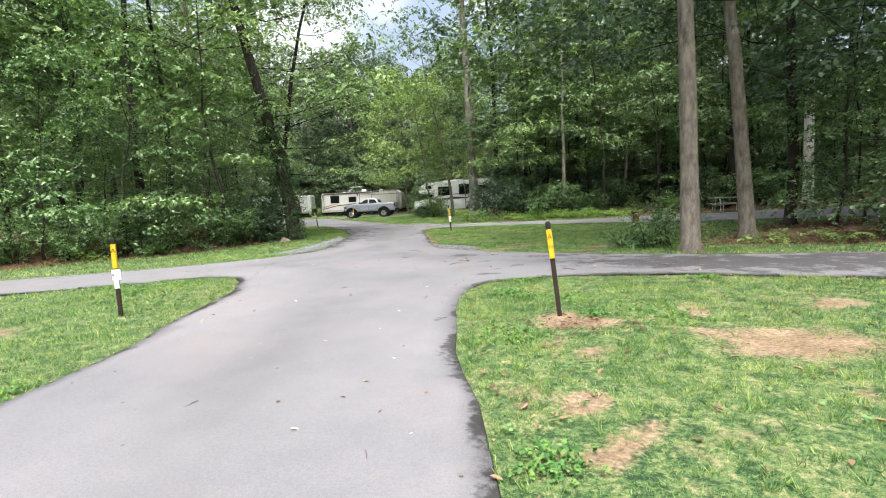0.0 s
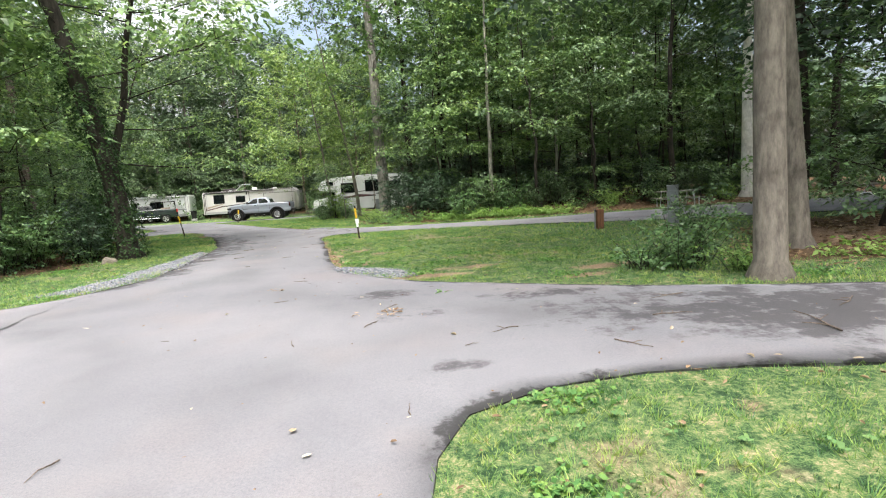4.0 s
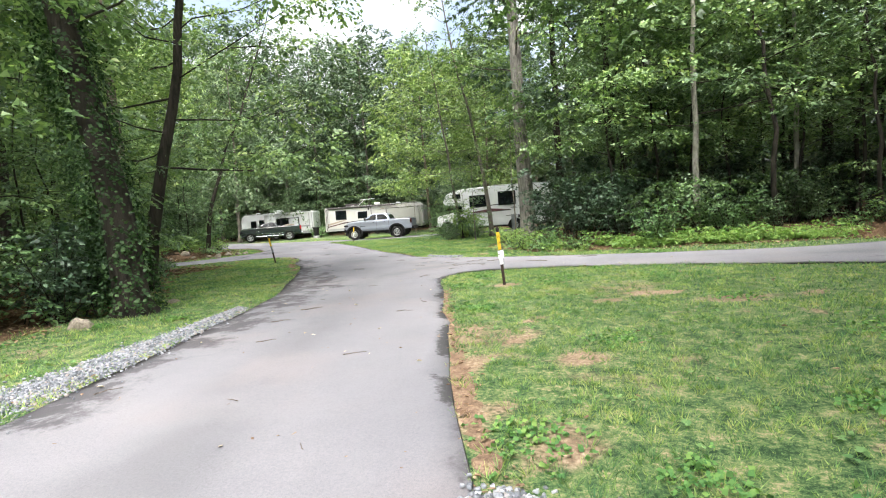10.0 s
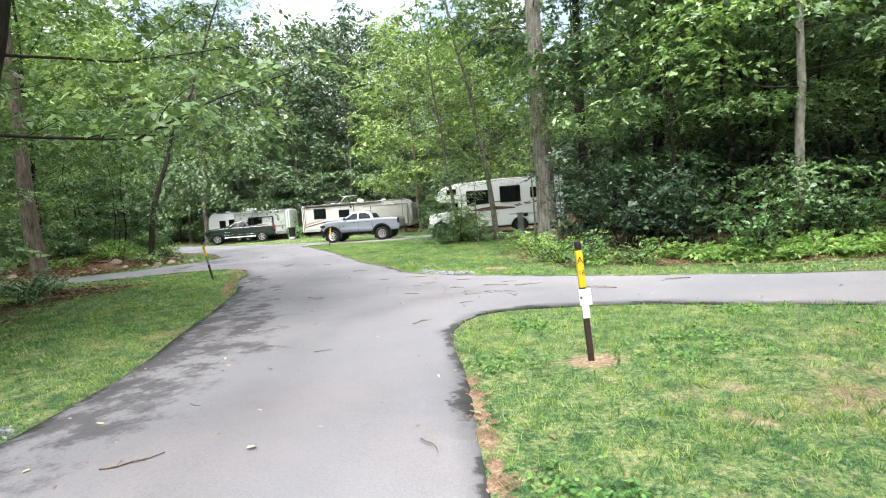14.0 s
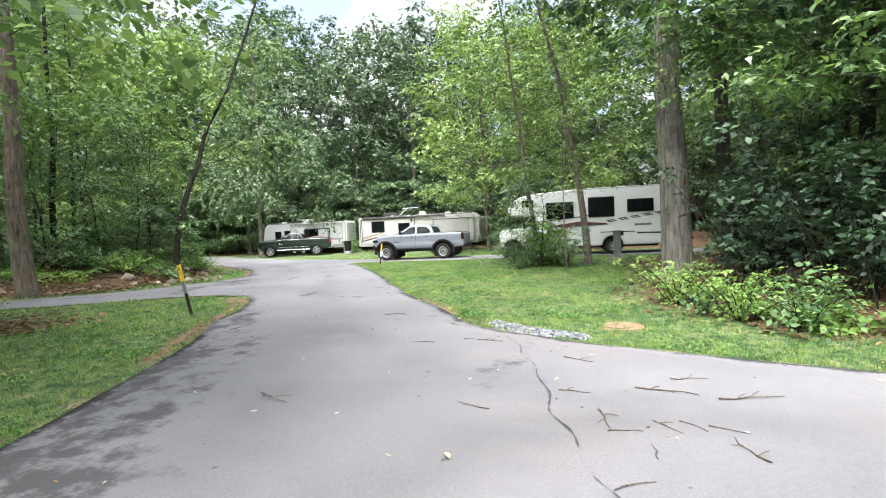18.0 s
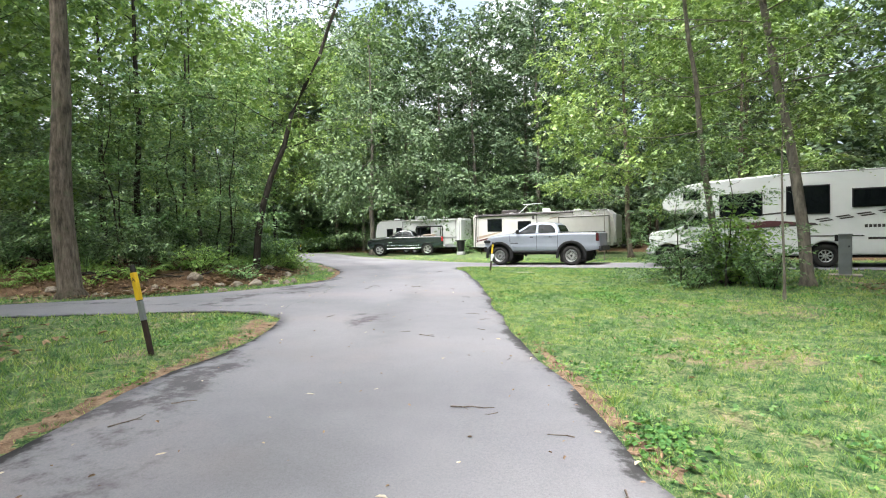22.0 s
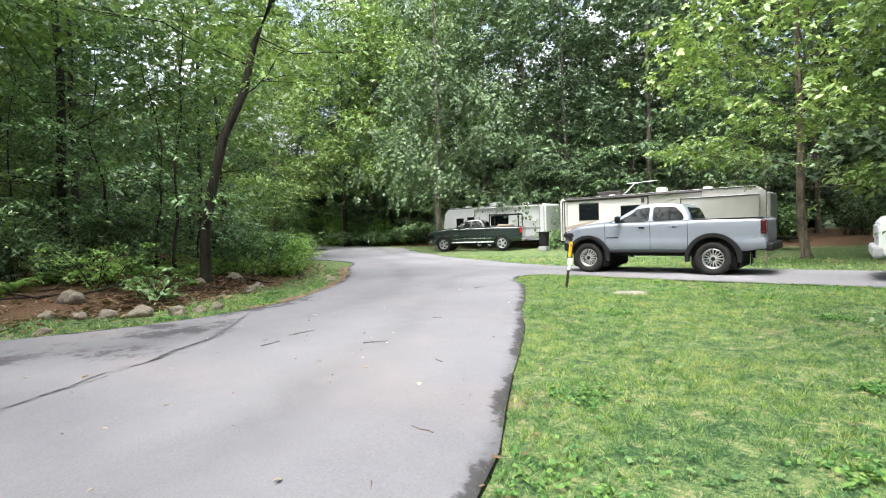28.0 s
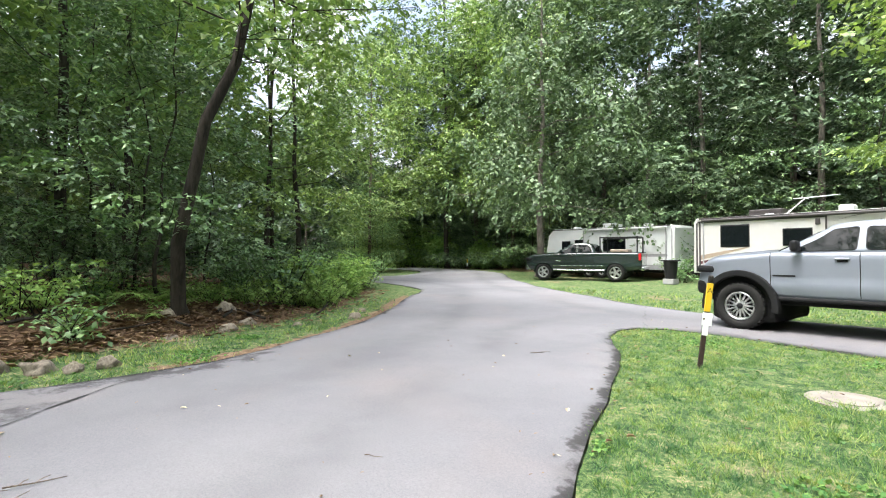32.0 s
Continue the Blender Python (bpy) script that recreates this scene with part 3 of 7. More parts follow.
# asphalt: a slab with a broken rim
from mathutils.geometry import delaunay_2d_cdt
_px, _py = np.meshgrid(np.arange(-52, 27, 0.3), np.arange(-14, 77, 0.3), indexing="ij")
_px, _py = _px.ravel() + _rng.uniform(-0.05, 0.05, _px.size), _py.ravel() + _rng.uniform(-0.05, 0.05, _py.size)
_keep = to_road(_px, _py) < -0.17
_pts = np.vstack([ROAD, np.stack([_px[_keep], _py[_keep]], -1)])
_n = len(ROAD)
_v, _, _t, _, _, _ = delaunay_2d_cdt([Vector(p) for p in _pts], [(i, (i + 1) % _n) for i in range(_n)], [], 1, 1e-4)
_v = np.array([(p.x, p.y) for p in _v])
_t = np.array([t for t in _t if len(t) == 3])
_d = np.maximum(0, -to_road(_v[:, 0], _v[:, 1]))
_d[:_n] = 0
_zz = 0.0 - 0.022 * (1 - step(_d, 0, 0.3)) + 0.006 * np.sin(_v[:, 0] * 1.1 + _v[:, 1] * 0.6)
_top = np.column_stack([_v, _zz])
_nv = len(_top)
_low = np.column_stack([ROAD * 1.0, np.full(_n, -0.1)])
_out = np.roll(ROAD, -1, 0) - np.roll(ROAD, 1, 0)
_nrm = np.stack([_out[:, 1], -_out[:, 0]], -1) / (np.linalg.norm(_out, axis=1, keepdims=True) + 1e-9)
_low[:, :2] += 0.05 * _nrm
_first = np.arange(_n)
_k = np.arange(_n)
_skirt = np.vstack([np.stack([_first, np.roll(_first, -1), _nv + np.roll(_k, -1)], -1), np.stack([_first, _nv + np.roll(_k, -1), _nv + _k], -1)])
_me = mesh_np("road", np.vstack([_top, _low]), np.vstack([_t, _skirt]), M["asphalt"], smooth=True)
_ax, _ay = np.concatenate([_v[:, 0], _low[:, 0]]), np.concatenate([_v[:, 1], _low[:, 1]])
_ad = np.concatenate([_d, np.zeros(_n)])
# damp, dark patches: centre, radii, turn in degrees, weight
DAMP = [(4.8, 10.0, 3.2, 1.15, -22, 0.95), (9.5, 8.6, 6.0, 1.6, -16, 1.0), (-0.25, 12.85, 0.5, 0.28, -10, 0.85), (-8.35, 31.5, 0.4, 1.7, 22, 0.75), (-7.6, 29.6, 0.35, 1.2, 22, 0.7), (1.6, 12.1, 0.6, 0.3, 10, 0.6), (-13.2, 38.3, 0.8, 0.35, 40, 0.7), (-13.9, 39.2, 0.6, 0.25, 50, 0.9), (-14.6, 39.4, 0.4, 0.3, 60, 0.85), (-13.5, 39.5, 0.45, 0.12, 60, 0.85), (-14.85, 41.0, 0.2, 0.9, 0, 0.9), (-15.2, 42.2, 0.15, 0.7, 20, 0.9), (0.9, 13.3, 1.2, 0.18, -25, 0.6), (-4.75, 20.2, 0.28, 1.6, 3, 0.7), (-5.1, 22.2, 0.3, 1.6, 8, 0.75), (-4.5, 24.2, 0.3, 0.3, 0, 0.7), (-5.5, 25.4, 0.55, 1.5, 14, 0.8), (-14.0, 39.6, 0.5, 1.0, 20, 0.6), (-15.1, 41.0, 0.35, 1.0, 0, 0.6), (2.2, 12.0, 1.2, 0.35, -30, 0.5), (-5.0, 23.5, 0.5, 3.0, 8, 0.6), (-5.9, 26.5, 0.6, 2.2, 16, 0.6), (-4.6, 20.0, 0.5, 2.4, 2, 0.45),
        (-6.8, 29.3, 0.5, 2.0, 22, 0.5), (0.0, 11.6, 0.6, 0.3, 0, 0.55), (0.3, 9.7, 0.4, 0.25, 0, 0.5), (-3.3, 29.0, 0.25, 1.3, -10, 0.45), (-9.0, 35.4, 0.4, 1.2, 30, 0.5),
        (-13.9, 37.0, 0.6, 2.0, 25, 0.5), (-14.9, 41.5, 0.3, 1.2, 0, 0.5), (-7.0, 12.0, 1.4, 0.3, 15, 0.4), (-10, 12, 2.5, 0.4, 18, 0.45), (8, 24, 3, 0.6, -20, 0.45),
        (-13.5, 35.8, 2.2, 0.25, 10, 0.5), (-16.5, 35.2, 1.5, 0.4, 40, 0.5), (-4.4, 17.2, 0.3, 1.0, 0, 0.4), (-5.15, 17.6, 0.22, 2.4, 0, 1.0)]
_damp = 0.42 * (1 - step(_ad, 0.03, 0.3))
# a wet gutter along the outer side of the first bend
_gutter = np.where((_ax < -4.2) & (_ay > 15.4) & (_ay < 29.5), 1 - step(_ad, 0.25, 0.75), 0.0)
_damp = np.maximum(_damp, 0.85 * _gutter)
for cx, cy, rx, ry, turn, wt in DAMP:
    wt *= 0.92 if cx < -4 and cy < 33 else 1.05
    c, s = math.cos(radians(turn)), math.sin(radians(turn))
    u, w = (_ax - cx) * c + (_ay - cy) * s, -(_ax - cx) * s + (_ay - cy) * c
    _damp = np.maximum(_damp, 1.25 * wt * np.exp(-((u / rx) ** 2 + (w / ry) ** 2) * 0.9))
_me.attributes.new("damp", 'FLOAT', 'POINT').data.foreach_set("value", _damp.astype(np.float32))
_drip = np.exp(-((_ad - 1.75) / 0.35) ** 2)
_me.attributes.new("drip", 'FLOAT', 'POINT').data.foreach_set("value", _drip.astype(np.float32))
_seam = 0.6 * (1 - step(_ad, 0.0, 0.32))
_me.attributes.new("seam", 'FLOAT', 'POINT').data.foreach_set("value", _seam.astype(np.float32))
tagged(new("road", _me), "worn pale grey asphalt campground lane with spurs and damp patches", "road", kind="structure")

# bare earth along the asphalt's edge
STRIPS = [([(-15.35, 41.3), (-15.75, 42.7), (-16.65, 44.1), (-18.25, 46.05), (-20.95, 48.45), (-22.6, 49.95)], 0.23), ([(-1.05, 16.2), (-1.32, 17.5), (-1.58, 19.3), (-1.88, 21.2), (-2.12, 23.0)], 0.1),
          ([(-10.9, 34.85), (-10.1, 34.05), (-9.4, 32.6), (-8.5, 30.6), (-7.7, 28.8)], 0.19), ([(-4.08, 31.5), (-4.95, 33.0), (-5.82, 34.6)], 0.09)]
for line, wid in STRIPS:
    ln = spline(line, 0.07)
    q = np.arange(len(ln)) * 0.07
    w = wid * np.clip(0.9 + 0.5 * np.sin(q * 1.3) * np.sin(q * 0.47 + 1) + _rng.normal(0, 0.45, len(ln)), 0.05, 2)
    tg = np.gradient(ln, axis=0)
    nr = np.stack([-tg[:, 1], tg[:, 0]], -1) / (np.linalg.norm(tg, axis=1, keepdims=True) + 1e-9)
    rows = [ln + nr * (w * k)[:, None] for k in (-1, -0.5, 0.5, 1)]
    v = np.stack([np.column_stack([r, height(r[:, 0], r[:, 1]) + dz]) for r, dz in zip(rows, (-0.008, 0.003, 0.003, -0.008))], 1).reshape(-1, 3)
    i, j = np.meshgrid(np.arange(len(ln) - 1) * 4, np.arange(3), indexing="ij")
    i = (i + j).ravel()[:, None]
    tagged(new("earth_strip", mesh_np("earth_strip", v, i + np.array([[0, 1, 5, 4]]), M["earth"], smooth=True)), "strip of bare orange earth along the asphalt's edge", "earth", kind="structure")

# ---- plants ----


def unit(v):
    return v / (np.linalg.norm(v, axis=-1, keepdims=True) + 1e-9)


def leaves_np(rng, o, d, up, size, k=7, length=0.5, width=0.5, droop=0.25, three=False):
    """Sprays of k leaves along twigs that start at o, run along d and lie across up; three: far leaves of three corners."""
    n = len(o)
    d, up = unit(d), unit(up)
    side = unit(np.cross(d, up))
    up = np.cross(side, d)
    j = (np.arange(k) + 0.6) / k
    ln = length * rng.uniform(0.6, 1.3, (n, 1, 1))
    base = o[:, None] + d[:, None] * (j[None, :, None] * ln) - np.array([0, 0, 1.0]) * (j**2)[None, :, None] * ln * droop
    sgn = np.where(np.arange(k) % 2 == 0, 1.0, -1.0)[None, :, None]
    ang = rng.uniform(0.5, 1.2, (n, k, 1))
    ld = np.cos(ang) * d[:, None] + sgn * np.sin(ang) * side[:, None] + rng.normal(0, 0.3, (n, k, 3))
    ld[..., 2] -= 0.15
    ld = unit(ld)
    ls = unit(np.cross(ld, up[:, None] + rng.normal(0, 0.45, (n, k, 3))))
    lu = np.cross(ls, ld)
    s = size * rng.uniform(0.6, 1.25, (n, k, 1))
    a = base
    tip = base + ld * s - lu * s * 0.12
    m = base + ld * s * 0.45 + lu * s * 0.05
    l, r = m + ls * s * width * 0.5, m - ls * s * width * 0.5
    v = (np.stack([a + (l - m) * 1.1, tip, a + (r - m) * 1.1], 2) if three else np.stack([a, l, tip, r], 2)).reshape(-1, 3)
    f = np.arange(len(v)).reshape(-1, 3 if three else 4)
    return v, f


def limb_path(rng, start, heading, length, rise, n=5, wob=0.17):
    t = np.linspace(0, 1, n)[:, None]
    p = start + heading * length * t + np.array([0, 0, 1.0]) * rise * length * t**1.6
    w = np.cumsum(rng.normal(0, wob * length / n, (n, 3)), 0)
    w[0] = 0
    return p + w


def pad_np(rng, c, r, m, flat, rough, sag=0.0):
    """Starts, headings and faces of m leafy twigs that form one domed or level pad."""
    rho, a = np.sqrt(rng.uniform(0, 1, m)), rng.uniform(0, 2 * np.pi, m)
    ca, sa = np.cos(a), np.sin(a)
    z = flat * r * (1 - rho**2) + rng.normal(0, rough * r, m) - sag * r * rho**2
    z = np.where(rng.uniform(0, 1, m) < 0.2, z - rng.uniform(0, 0.8, m) * flat * r, z)
    o = np.stack([ca * rho * r, sa * rho * r, z], -1)
    b = a + rng.normal(0, 0.7, m)
    d = np.stack([np.cos(b), np.sin(b), rng.normal(-0.12, 0.22, m) - sag], -1)
    u = np.stack([ca * rho * flat * 1.5, sa * rho * flat * 1.5, np.ones(m)], -1) + rng.normal(0, 0.22, (m, 3))
    return c + o, d, u


def grow(seed, tall, r0, first, limbs, reach, leaf, sprays, style="broad", lean=(0, 0), k=6, top=0.96, spray_len=0.5, bark_seg=8, wood_seg=4, bend=0.6, low=0.3, three=False):
    """A tree: its trunk, its branches and its leaves as arrays. first: height of the lowest limb."""
    rng = np.random.default_rng(seed)
    n = 14
    t = np.linspace(0, 1, n)
    trunk = np.stack([lean[0] * t**1.2 * tall, lean[1] * t**1.2 * tall, t * tall], -1)
    w = np.cumsum(rng.normal(0, bend / n, (n, 2)) * tall * 0.08, 0)
    w[0] = 0
    trunk[:, :2] += w
    rad = r0 * (1 - 0.85 * t**0.85)
    hs = np.concatenate([[0, 0.25], np.linspace(0.25, tall, n)[1:]])
    path = np.stack([np.interp(hs, trunk[:, 2], trunk[:, i]) for i in range(3)], -1)
    rr = np.interp(hs, trunk[:, 2], rad)
    rr[0] = r0 * 1.5
    stem = tube_np(np.vstack([path[:1] - [0, 0, 0.3], path]), np.concatenate([[r0 * 1.7], rr]), bark_seg)
    wood, pads = [], []
    flat, rough, sag = {"broad": (0.55, 0.1, 0.1), "under": (0.09, 0.04, 0.12), "weep": (0.8, 0.15, 0.7)}[style]
    for i in range(limbs):
        h = first + (tall * top - first) * ((i + rng.uniform(0, 0.8)) / limbs) ** 0.95
        p0 = np.array([np.interp(h, trunk[:, 2], trunk[:, c]) for c in range(3)])
        u = (h - first) / max(tall - first, 0.1)
        shape = {"broad": 0.75 + 0.35 * math.sin(math.pi * min(1, 0.15 + 0.85 * u)) if u < 0.65 else 1.0 * (1 - 0.72 * (u - 0.65) / 0.35), "under": 1.0 - 0.6 * u, "weep": 1.0 - 0.5 * u}[style]
        ln = reach * shape * rng.uniform(0.65, 1.15)
        a = i * 2.4 + rng.uniform(-0.5, 0.5)
        rise = {"broad": low + 1.1 * u, "under": 0.12 + 0.5 * u, "weep": 0.15}[style]
        lp = limb_path(rng, p0, np.array([math.cos(a), math.sin(a), 0.0]), ln, rise)
        if style == "weep":
            lp[:, 2] -= 0.3 * ln * np.linspace(0, 1, len(lp)) ** 2
        rl = min(0.4 * np.interp(h, trunk[:, 2], rad), 0.0046 * ln + 0.006)
        wood.append(tube_np(lp, np.linspace(rl, 0.006, len(lp)), wood_seg))
        if style == "broad":
            subs = [(f, a + sg * rng.uniform(0.35, 1.2)) for f in (0.35, 0.6, 0.85) for sg in (-1, 1)]
        else:
            subs = [(rng.uniform(0.3, 0.95), a + sg * rng.uniform(0.45, 1.1)) for sg in (-1, 1)] * (2 if ln > 2.6 else 1)
        for f, sa in [(0.62, a), (1.0, a)] + subs:
            q0 = np.array([np.interp(f, np.linspace(0, 1, len(lp)), lp[:, c]) for c in range(3)])
            if sa != a:
                sp = limb_path(rng, q0, np.array([math.cos(sa), math.sin(sa), 0.0]), ln * rng.uniform(0.3, 0.55) * (1.15 - 0.5 * f), rise * 0.6, 4)
                if wood_seg > 3:
                    wood.append(tube_np(sp, np.linspace(rl * 0.45, 0.004, 4), 3))
                q0 = sp[-1]
                if style == "broad":
                    cr = (0.26 * ln**0.6 + 0.2) * rng.uniform(0.7, 1.2)
                    pads.append(pad_np(rng, sp[2], cr, max(3, int(round(sprays * cr * cr))), flat, rough, sag))
            cr = (0.3 * ln**0.6 + 0.25) * rng.uniform(0.7, 1.3)
            pads.append(pad_np(rng, q0, cr, max(3, int(round(sprays * cr * cr))), flat, rough, sag))
    for q in (1.0, 0.93):
        pads.append(pad_np(rng, np.array([np.interp(q * tall, trunk[:, 2], trunk[:, c]) for c in range(3)]), 0.3 * reach**0.6 + 0.2, int(sprays) + 3, 0.8, 0.2))
    o, d, u = (np.vstack(c) for c in zip(*pads))
    return stem, joined(wood), leaves_np(rng, o, d, u, leaf, k, spray_len, 0.58, 0.5 if style == "weep" else 0.2, three)


def shrub_np(seed, tall, spread, stems, leaf, k=7, density=9, spray_len=0.4):
    rng = np.random.default_rng(seed)
    wood, os_, ds_ = [], [], []
    for i in range(stems):
        a = i * 2.4 + rng.uniform(-0.4, 0.4)
        ln = tall * rng.uniform(0.6, 1.1)
        start = np.array([rng.normal(0, spread * 0.15), rng.normal(0, spread * 0.15), -0.05])
        p = start + np.linspace(0, 1, 6)[:, None] ** 1.3 * np.array([math.cos(a), math.sin(a), 0]) * spread * rng.uniform(0.4, 1.0)
        p[:, 2] += np.linspace(0, 1, 6) ** 0.8 * ln
        wood.append(tube_np(p[[0, 2, 3, 5]], np.linspace(0.014, 0.004, 4), 3))
        m = max(3, int(density * ln))
        g = rng.uniform(0.12, 1.0, m)
        o = np.stack([np.interp(g, np.linspace(0, 1, 6), p[:, c]) for c in range(3)], -1) + rng.normal(0, 0.07, (m, 3))
        da = rng.uniform(0, 6.28, m)
        os_.append(o)
        ds_.append(np.stack([np.cos(da), np.sin(da), rng.normal(0.05, 0.25, m)], -1))
    o, d = np.vstack(os_), np.vstack(ds_)
    return None, joined(wood), leaves_np(rng, o, d, np.array([0, 0, 1.0]) + rng.normal(0, 0.3, d.shape), leaf, k, spray_len, 0.6)


def fern_np(seed, fronds=14, size=0.7):
    rng = np.random.default_rng(seed)
    out = []
    for i in range(fronds):
        a = i * 2.4 + rng.uniform(-0.3, 0.3)
        d = np.array([math.cos(a), math.sin(a), 0.0])
        t = np.linspace(0.05, 1, 13)
        ln = size * rng.uniform(0.7, 1.1)
        mid = d * (ln * t)[:, None] * 0.85
        mid[:, 2] = ln * (1.2 * t - 1.05 * t**2)
        side = np.array([-d[1], d[0], 0.0])
        w = ln * 0.17 * np.sin(np.pi * np.clip(t * 0.92 + 0.06, 0, 1))
        for sg in (-1, 1):
            b = mid[:-1]
            tip = mid[:-1] + sg * side * w[:-1, None] + d * ln * 0.06
            tip[:, 2] -= 0.02
            out.append(np.stack([b, b + d * ln * 0.05, tip, tip - d * 0.012], 1).reshape(-1, 3))
    v = np.vstack(out)
    return v, np.arange(len(v)).reshape(-1, 4)


PROTO = {}


def plant(key, stem, wood, crown, bark, leaf, branches=""):
    """Keeps the meshes of a plant, to be set out several times."""
    # branches: a darker bark for the limbs, crown shade put into their colour
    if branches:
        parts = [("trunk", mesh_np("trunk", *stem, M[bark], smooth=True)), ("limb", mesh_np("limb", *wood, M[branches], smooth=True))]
    else:
        parts = [("trunk" if stem else "stem", mesh_np("trunk" if stem else "stem", *(joined([stem, wood]) if stem else wood), M[bark], smooth=True))]
    PROTO[key] = parts + [("crown" if stem else "foliage", mesh_np("crown" if stem else "foliage", *crown, M[leaf]))]


def set_plant(key, x, y, turn, size, label, category, group, name="tree", z=None):
    zz = h_at(x, y) - 0.02 if z is None else z
    e = thing(name, pose(x, y, zz, 0, 0, turn) @ Matrix.Diagonal((size, size, size, 1)), label, category, group)
    for nm, me in PROTO[key]:
        ob = new(nm, me)
        ob.parent = e
    return e


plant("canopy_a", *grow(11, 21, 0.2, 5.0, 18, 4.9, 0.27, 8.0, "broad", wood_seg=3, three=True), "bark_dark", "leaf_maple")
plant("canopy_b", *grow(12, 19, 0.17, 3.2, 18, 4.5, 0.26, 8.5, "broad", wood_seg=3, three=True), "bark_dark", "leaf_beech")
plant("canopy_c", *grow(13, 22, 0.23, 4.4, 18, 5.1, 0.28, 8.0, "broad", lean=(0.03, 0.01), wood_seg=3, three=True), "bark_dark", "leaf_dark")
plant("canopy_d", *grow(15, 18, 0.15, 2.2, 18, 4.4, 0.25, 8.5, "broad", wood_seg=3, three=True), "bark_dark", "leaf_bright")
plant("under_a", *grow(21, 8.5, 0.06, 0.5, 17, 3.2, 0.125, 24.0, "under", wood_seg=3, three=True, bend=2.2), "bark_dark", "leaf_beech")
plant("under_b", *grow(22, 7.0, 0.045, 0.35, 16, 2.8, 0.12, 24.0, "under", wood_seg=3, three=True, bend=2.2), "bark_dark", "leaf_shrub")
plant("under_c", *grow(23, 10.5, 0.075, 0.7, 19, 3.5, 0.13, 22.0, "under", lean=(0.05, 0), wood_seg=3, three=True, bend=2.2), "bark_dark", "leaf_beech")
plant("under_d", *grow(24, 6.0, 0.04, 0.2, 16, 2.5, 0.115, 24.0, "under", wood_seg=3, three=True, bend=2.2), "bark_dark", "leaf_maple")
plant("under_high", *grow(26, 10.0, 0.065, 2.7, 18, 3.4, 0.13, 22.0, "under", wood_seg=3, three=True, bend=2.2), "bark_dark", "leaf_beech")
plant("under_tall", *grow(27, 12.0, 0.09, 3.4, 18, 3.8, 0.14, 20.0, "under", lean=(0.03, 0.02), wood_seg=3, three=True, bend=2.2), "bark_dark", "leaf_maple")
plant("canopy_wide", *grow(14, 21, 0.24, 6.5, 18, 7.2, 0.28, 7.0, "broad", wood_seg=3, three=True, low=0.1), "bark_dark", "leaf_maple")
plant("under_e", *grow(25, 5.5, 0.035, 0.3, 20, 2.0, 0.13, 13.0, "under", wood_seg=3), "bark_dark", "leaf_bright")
plant("far_a", *grow(31, 20, 0.22, 1.6, 24, 4.4, 0.48, 5.0, "broad", k=5, spray_len=0.7, wood_seg=3, three=True), "bark_brown", "leaf_far")
plant("far_b", *grow(32, 18, 0.2, 1.2, 24, 4.2, 0.48, 5.0, "broad", k=5, spray_len=0.7, wood_seg=3, three=True), "bark_grey", "leaf_maple")
plant("far_c", *grow(33, 22, 0.24, 2.0, 24, 4.8, 0.48, 5.0, "broad", k=5, spray_len=0.7, wood_seg=3, three=True), "bark_brown", "leaf_grey")
plant("shrub_a", *shrub_np(41, 1.6, 1.1, 17, 0.125, density=8, k=6, spray_len=0.34), "bark_dark", "leaf_shrub")
plant("shrub_b", *shrub_np(42, 2.3, 1.5, 18, 0.135, density=7, k=6, spray_len=0.36), "bark_dark", "leaf_maple")
plant("shrub_e", *shrub_np(47, 2.2, 1.5, 20, 0.135, density=7.5, k=6), "bark_dark", "leaf_dark")
plant("shrub_c", *shrub_np(43, 0.7, 0.8, 16, 0.12, density=8, k=5), "bark_dark", "leaf_shrub")
plant("shrub_d", *shrub_np(44, 1.0, 1.2, 22, 0.1, density=10, k=6, spray_len=0.32), "bark_dark", "leaf_fresh")
plant("feathery", *shrub_np(45, 2.0, 1.0, 26, 0.15, density=7, k=8, spray_len=0.5), "bark_dark", "leaf_fresh")

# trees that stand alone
# a last bark name darkens the limbs below their trunk's tone, imitating crown shade
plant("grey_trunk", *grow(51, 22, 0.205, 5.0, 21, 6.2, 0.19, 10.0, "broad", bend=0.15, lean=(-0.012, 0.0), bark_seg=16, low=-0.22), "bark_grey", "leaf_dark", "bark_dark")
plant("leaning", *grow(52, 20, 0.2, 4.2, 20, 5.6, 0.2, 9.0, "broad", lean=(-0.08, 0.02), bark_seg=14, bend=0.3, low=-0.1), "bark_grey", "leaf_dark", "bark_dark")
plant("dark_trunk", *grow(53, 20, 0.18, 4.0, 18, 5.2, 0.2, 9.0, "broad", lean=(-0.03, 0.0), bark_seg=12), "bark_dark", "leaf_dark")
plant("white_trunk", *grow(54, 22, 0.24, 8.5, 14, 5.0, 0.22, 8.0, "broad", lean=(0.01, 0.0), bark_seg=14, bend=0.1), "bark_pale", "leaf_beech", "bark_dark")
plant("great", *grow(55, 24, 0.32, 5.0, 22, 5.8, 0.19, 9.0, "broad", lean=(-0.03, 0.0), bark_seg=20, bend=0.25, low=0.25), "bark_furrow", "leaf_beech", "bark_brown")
plant("thin_lean", *grow(56, 15, 0.14, 4.6, 26, 3.6, 0.17, 9.0, "under", lean=(-0.15, 0.02), bark_seg=12, bend=0.6), "bark_grey", "leaf_bright")
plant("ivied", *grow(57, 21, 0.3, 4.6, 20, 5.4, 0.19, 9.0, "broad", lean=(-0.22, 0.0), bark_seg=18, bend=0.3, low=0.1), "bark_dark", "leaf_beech")
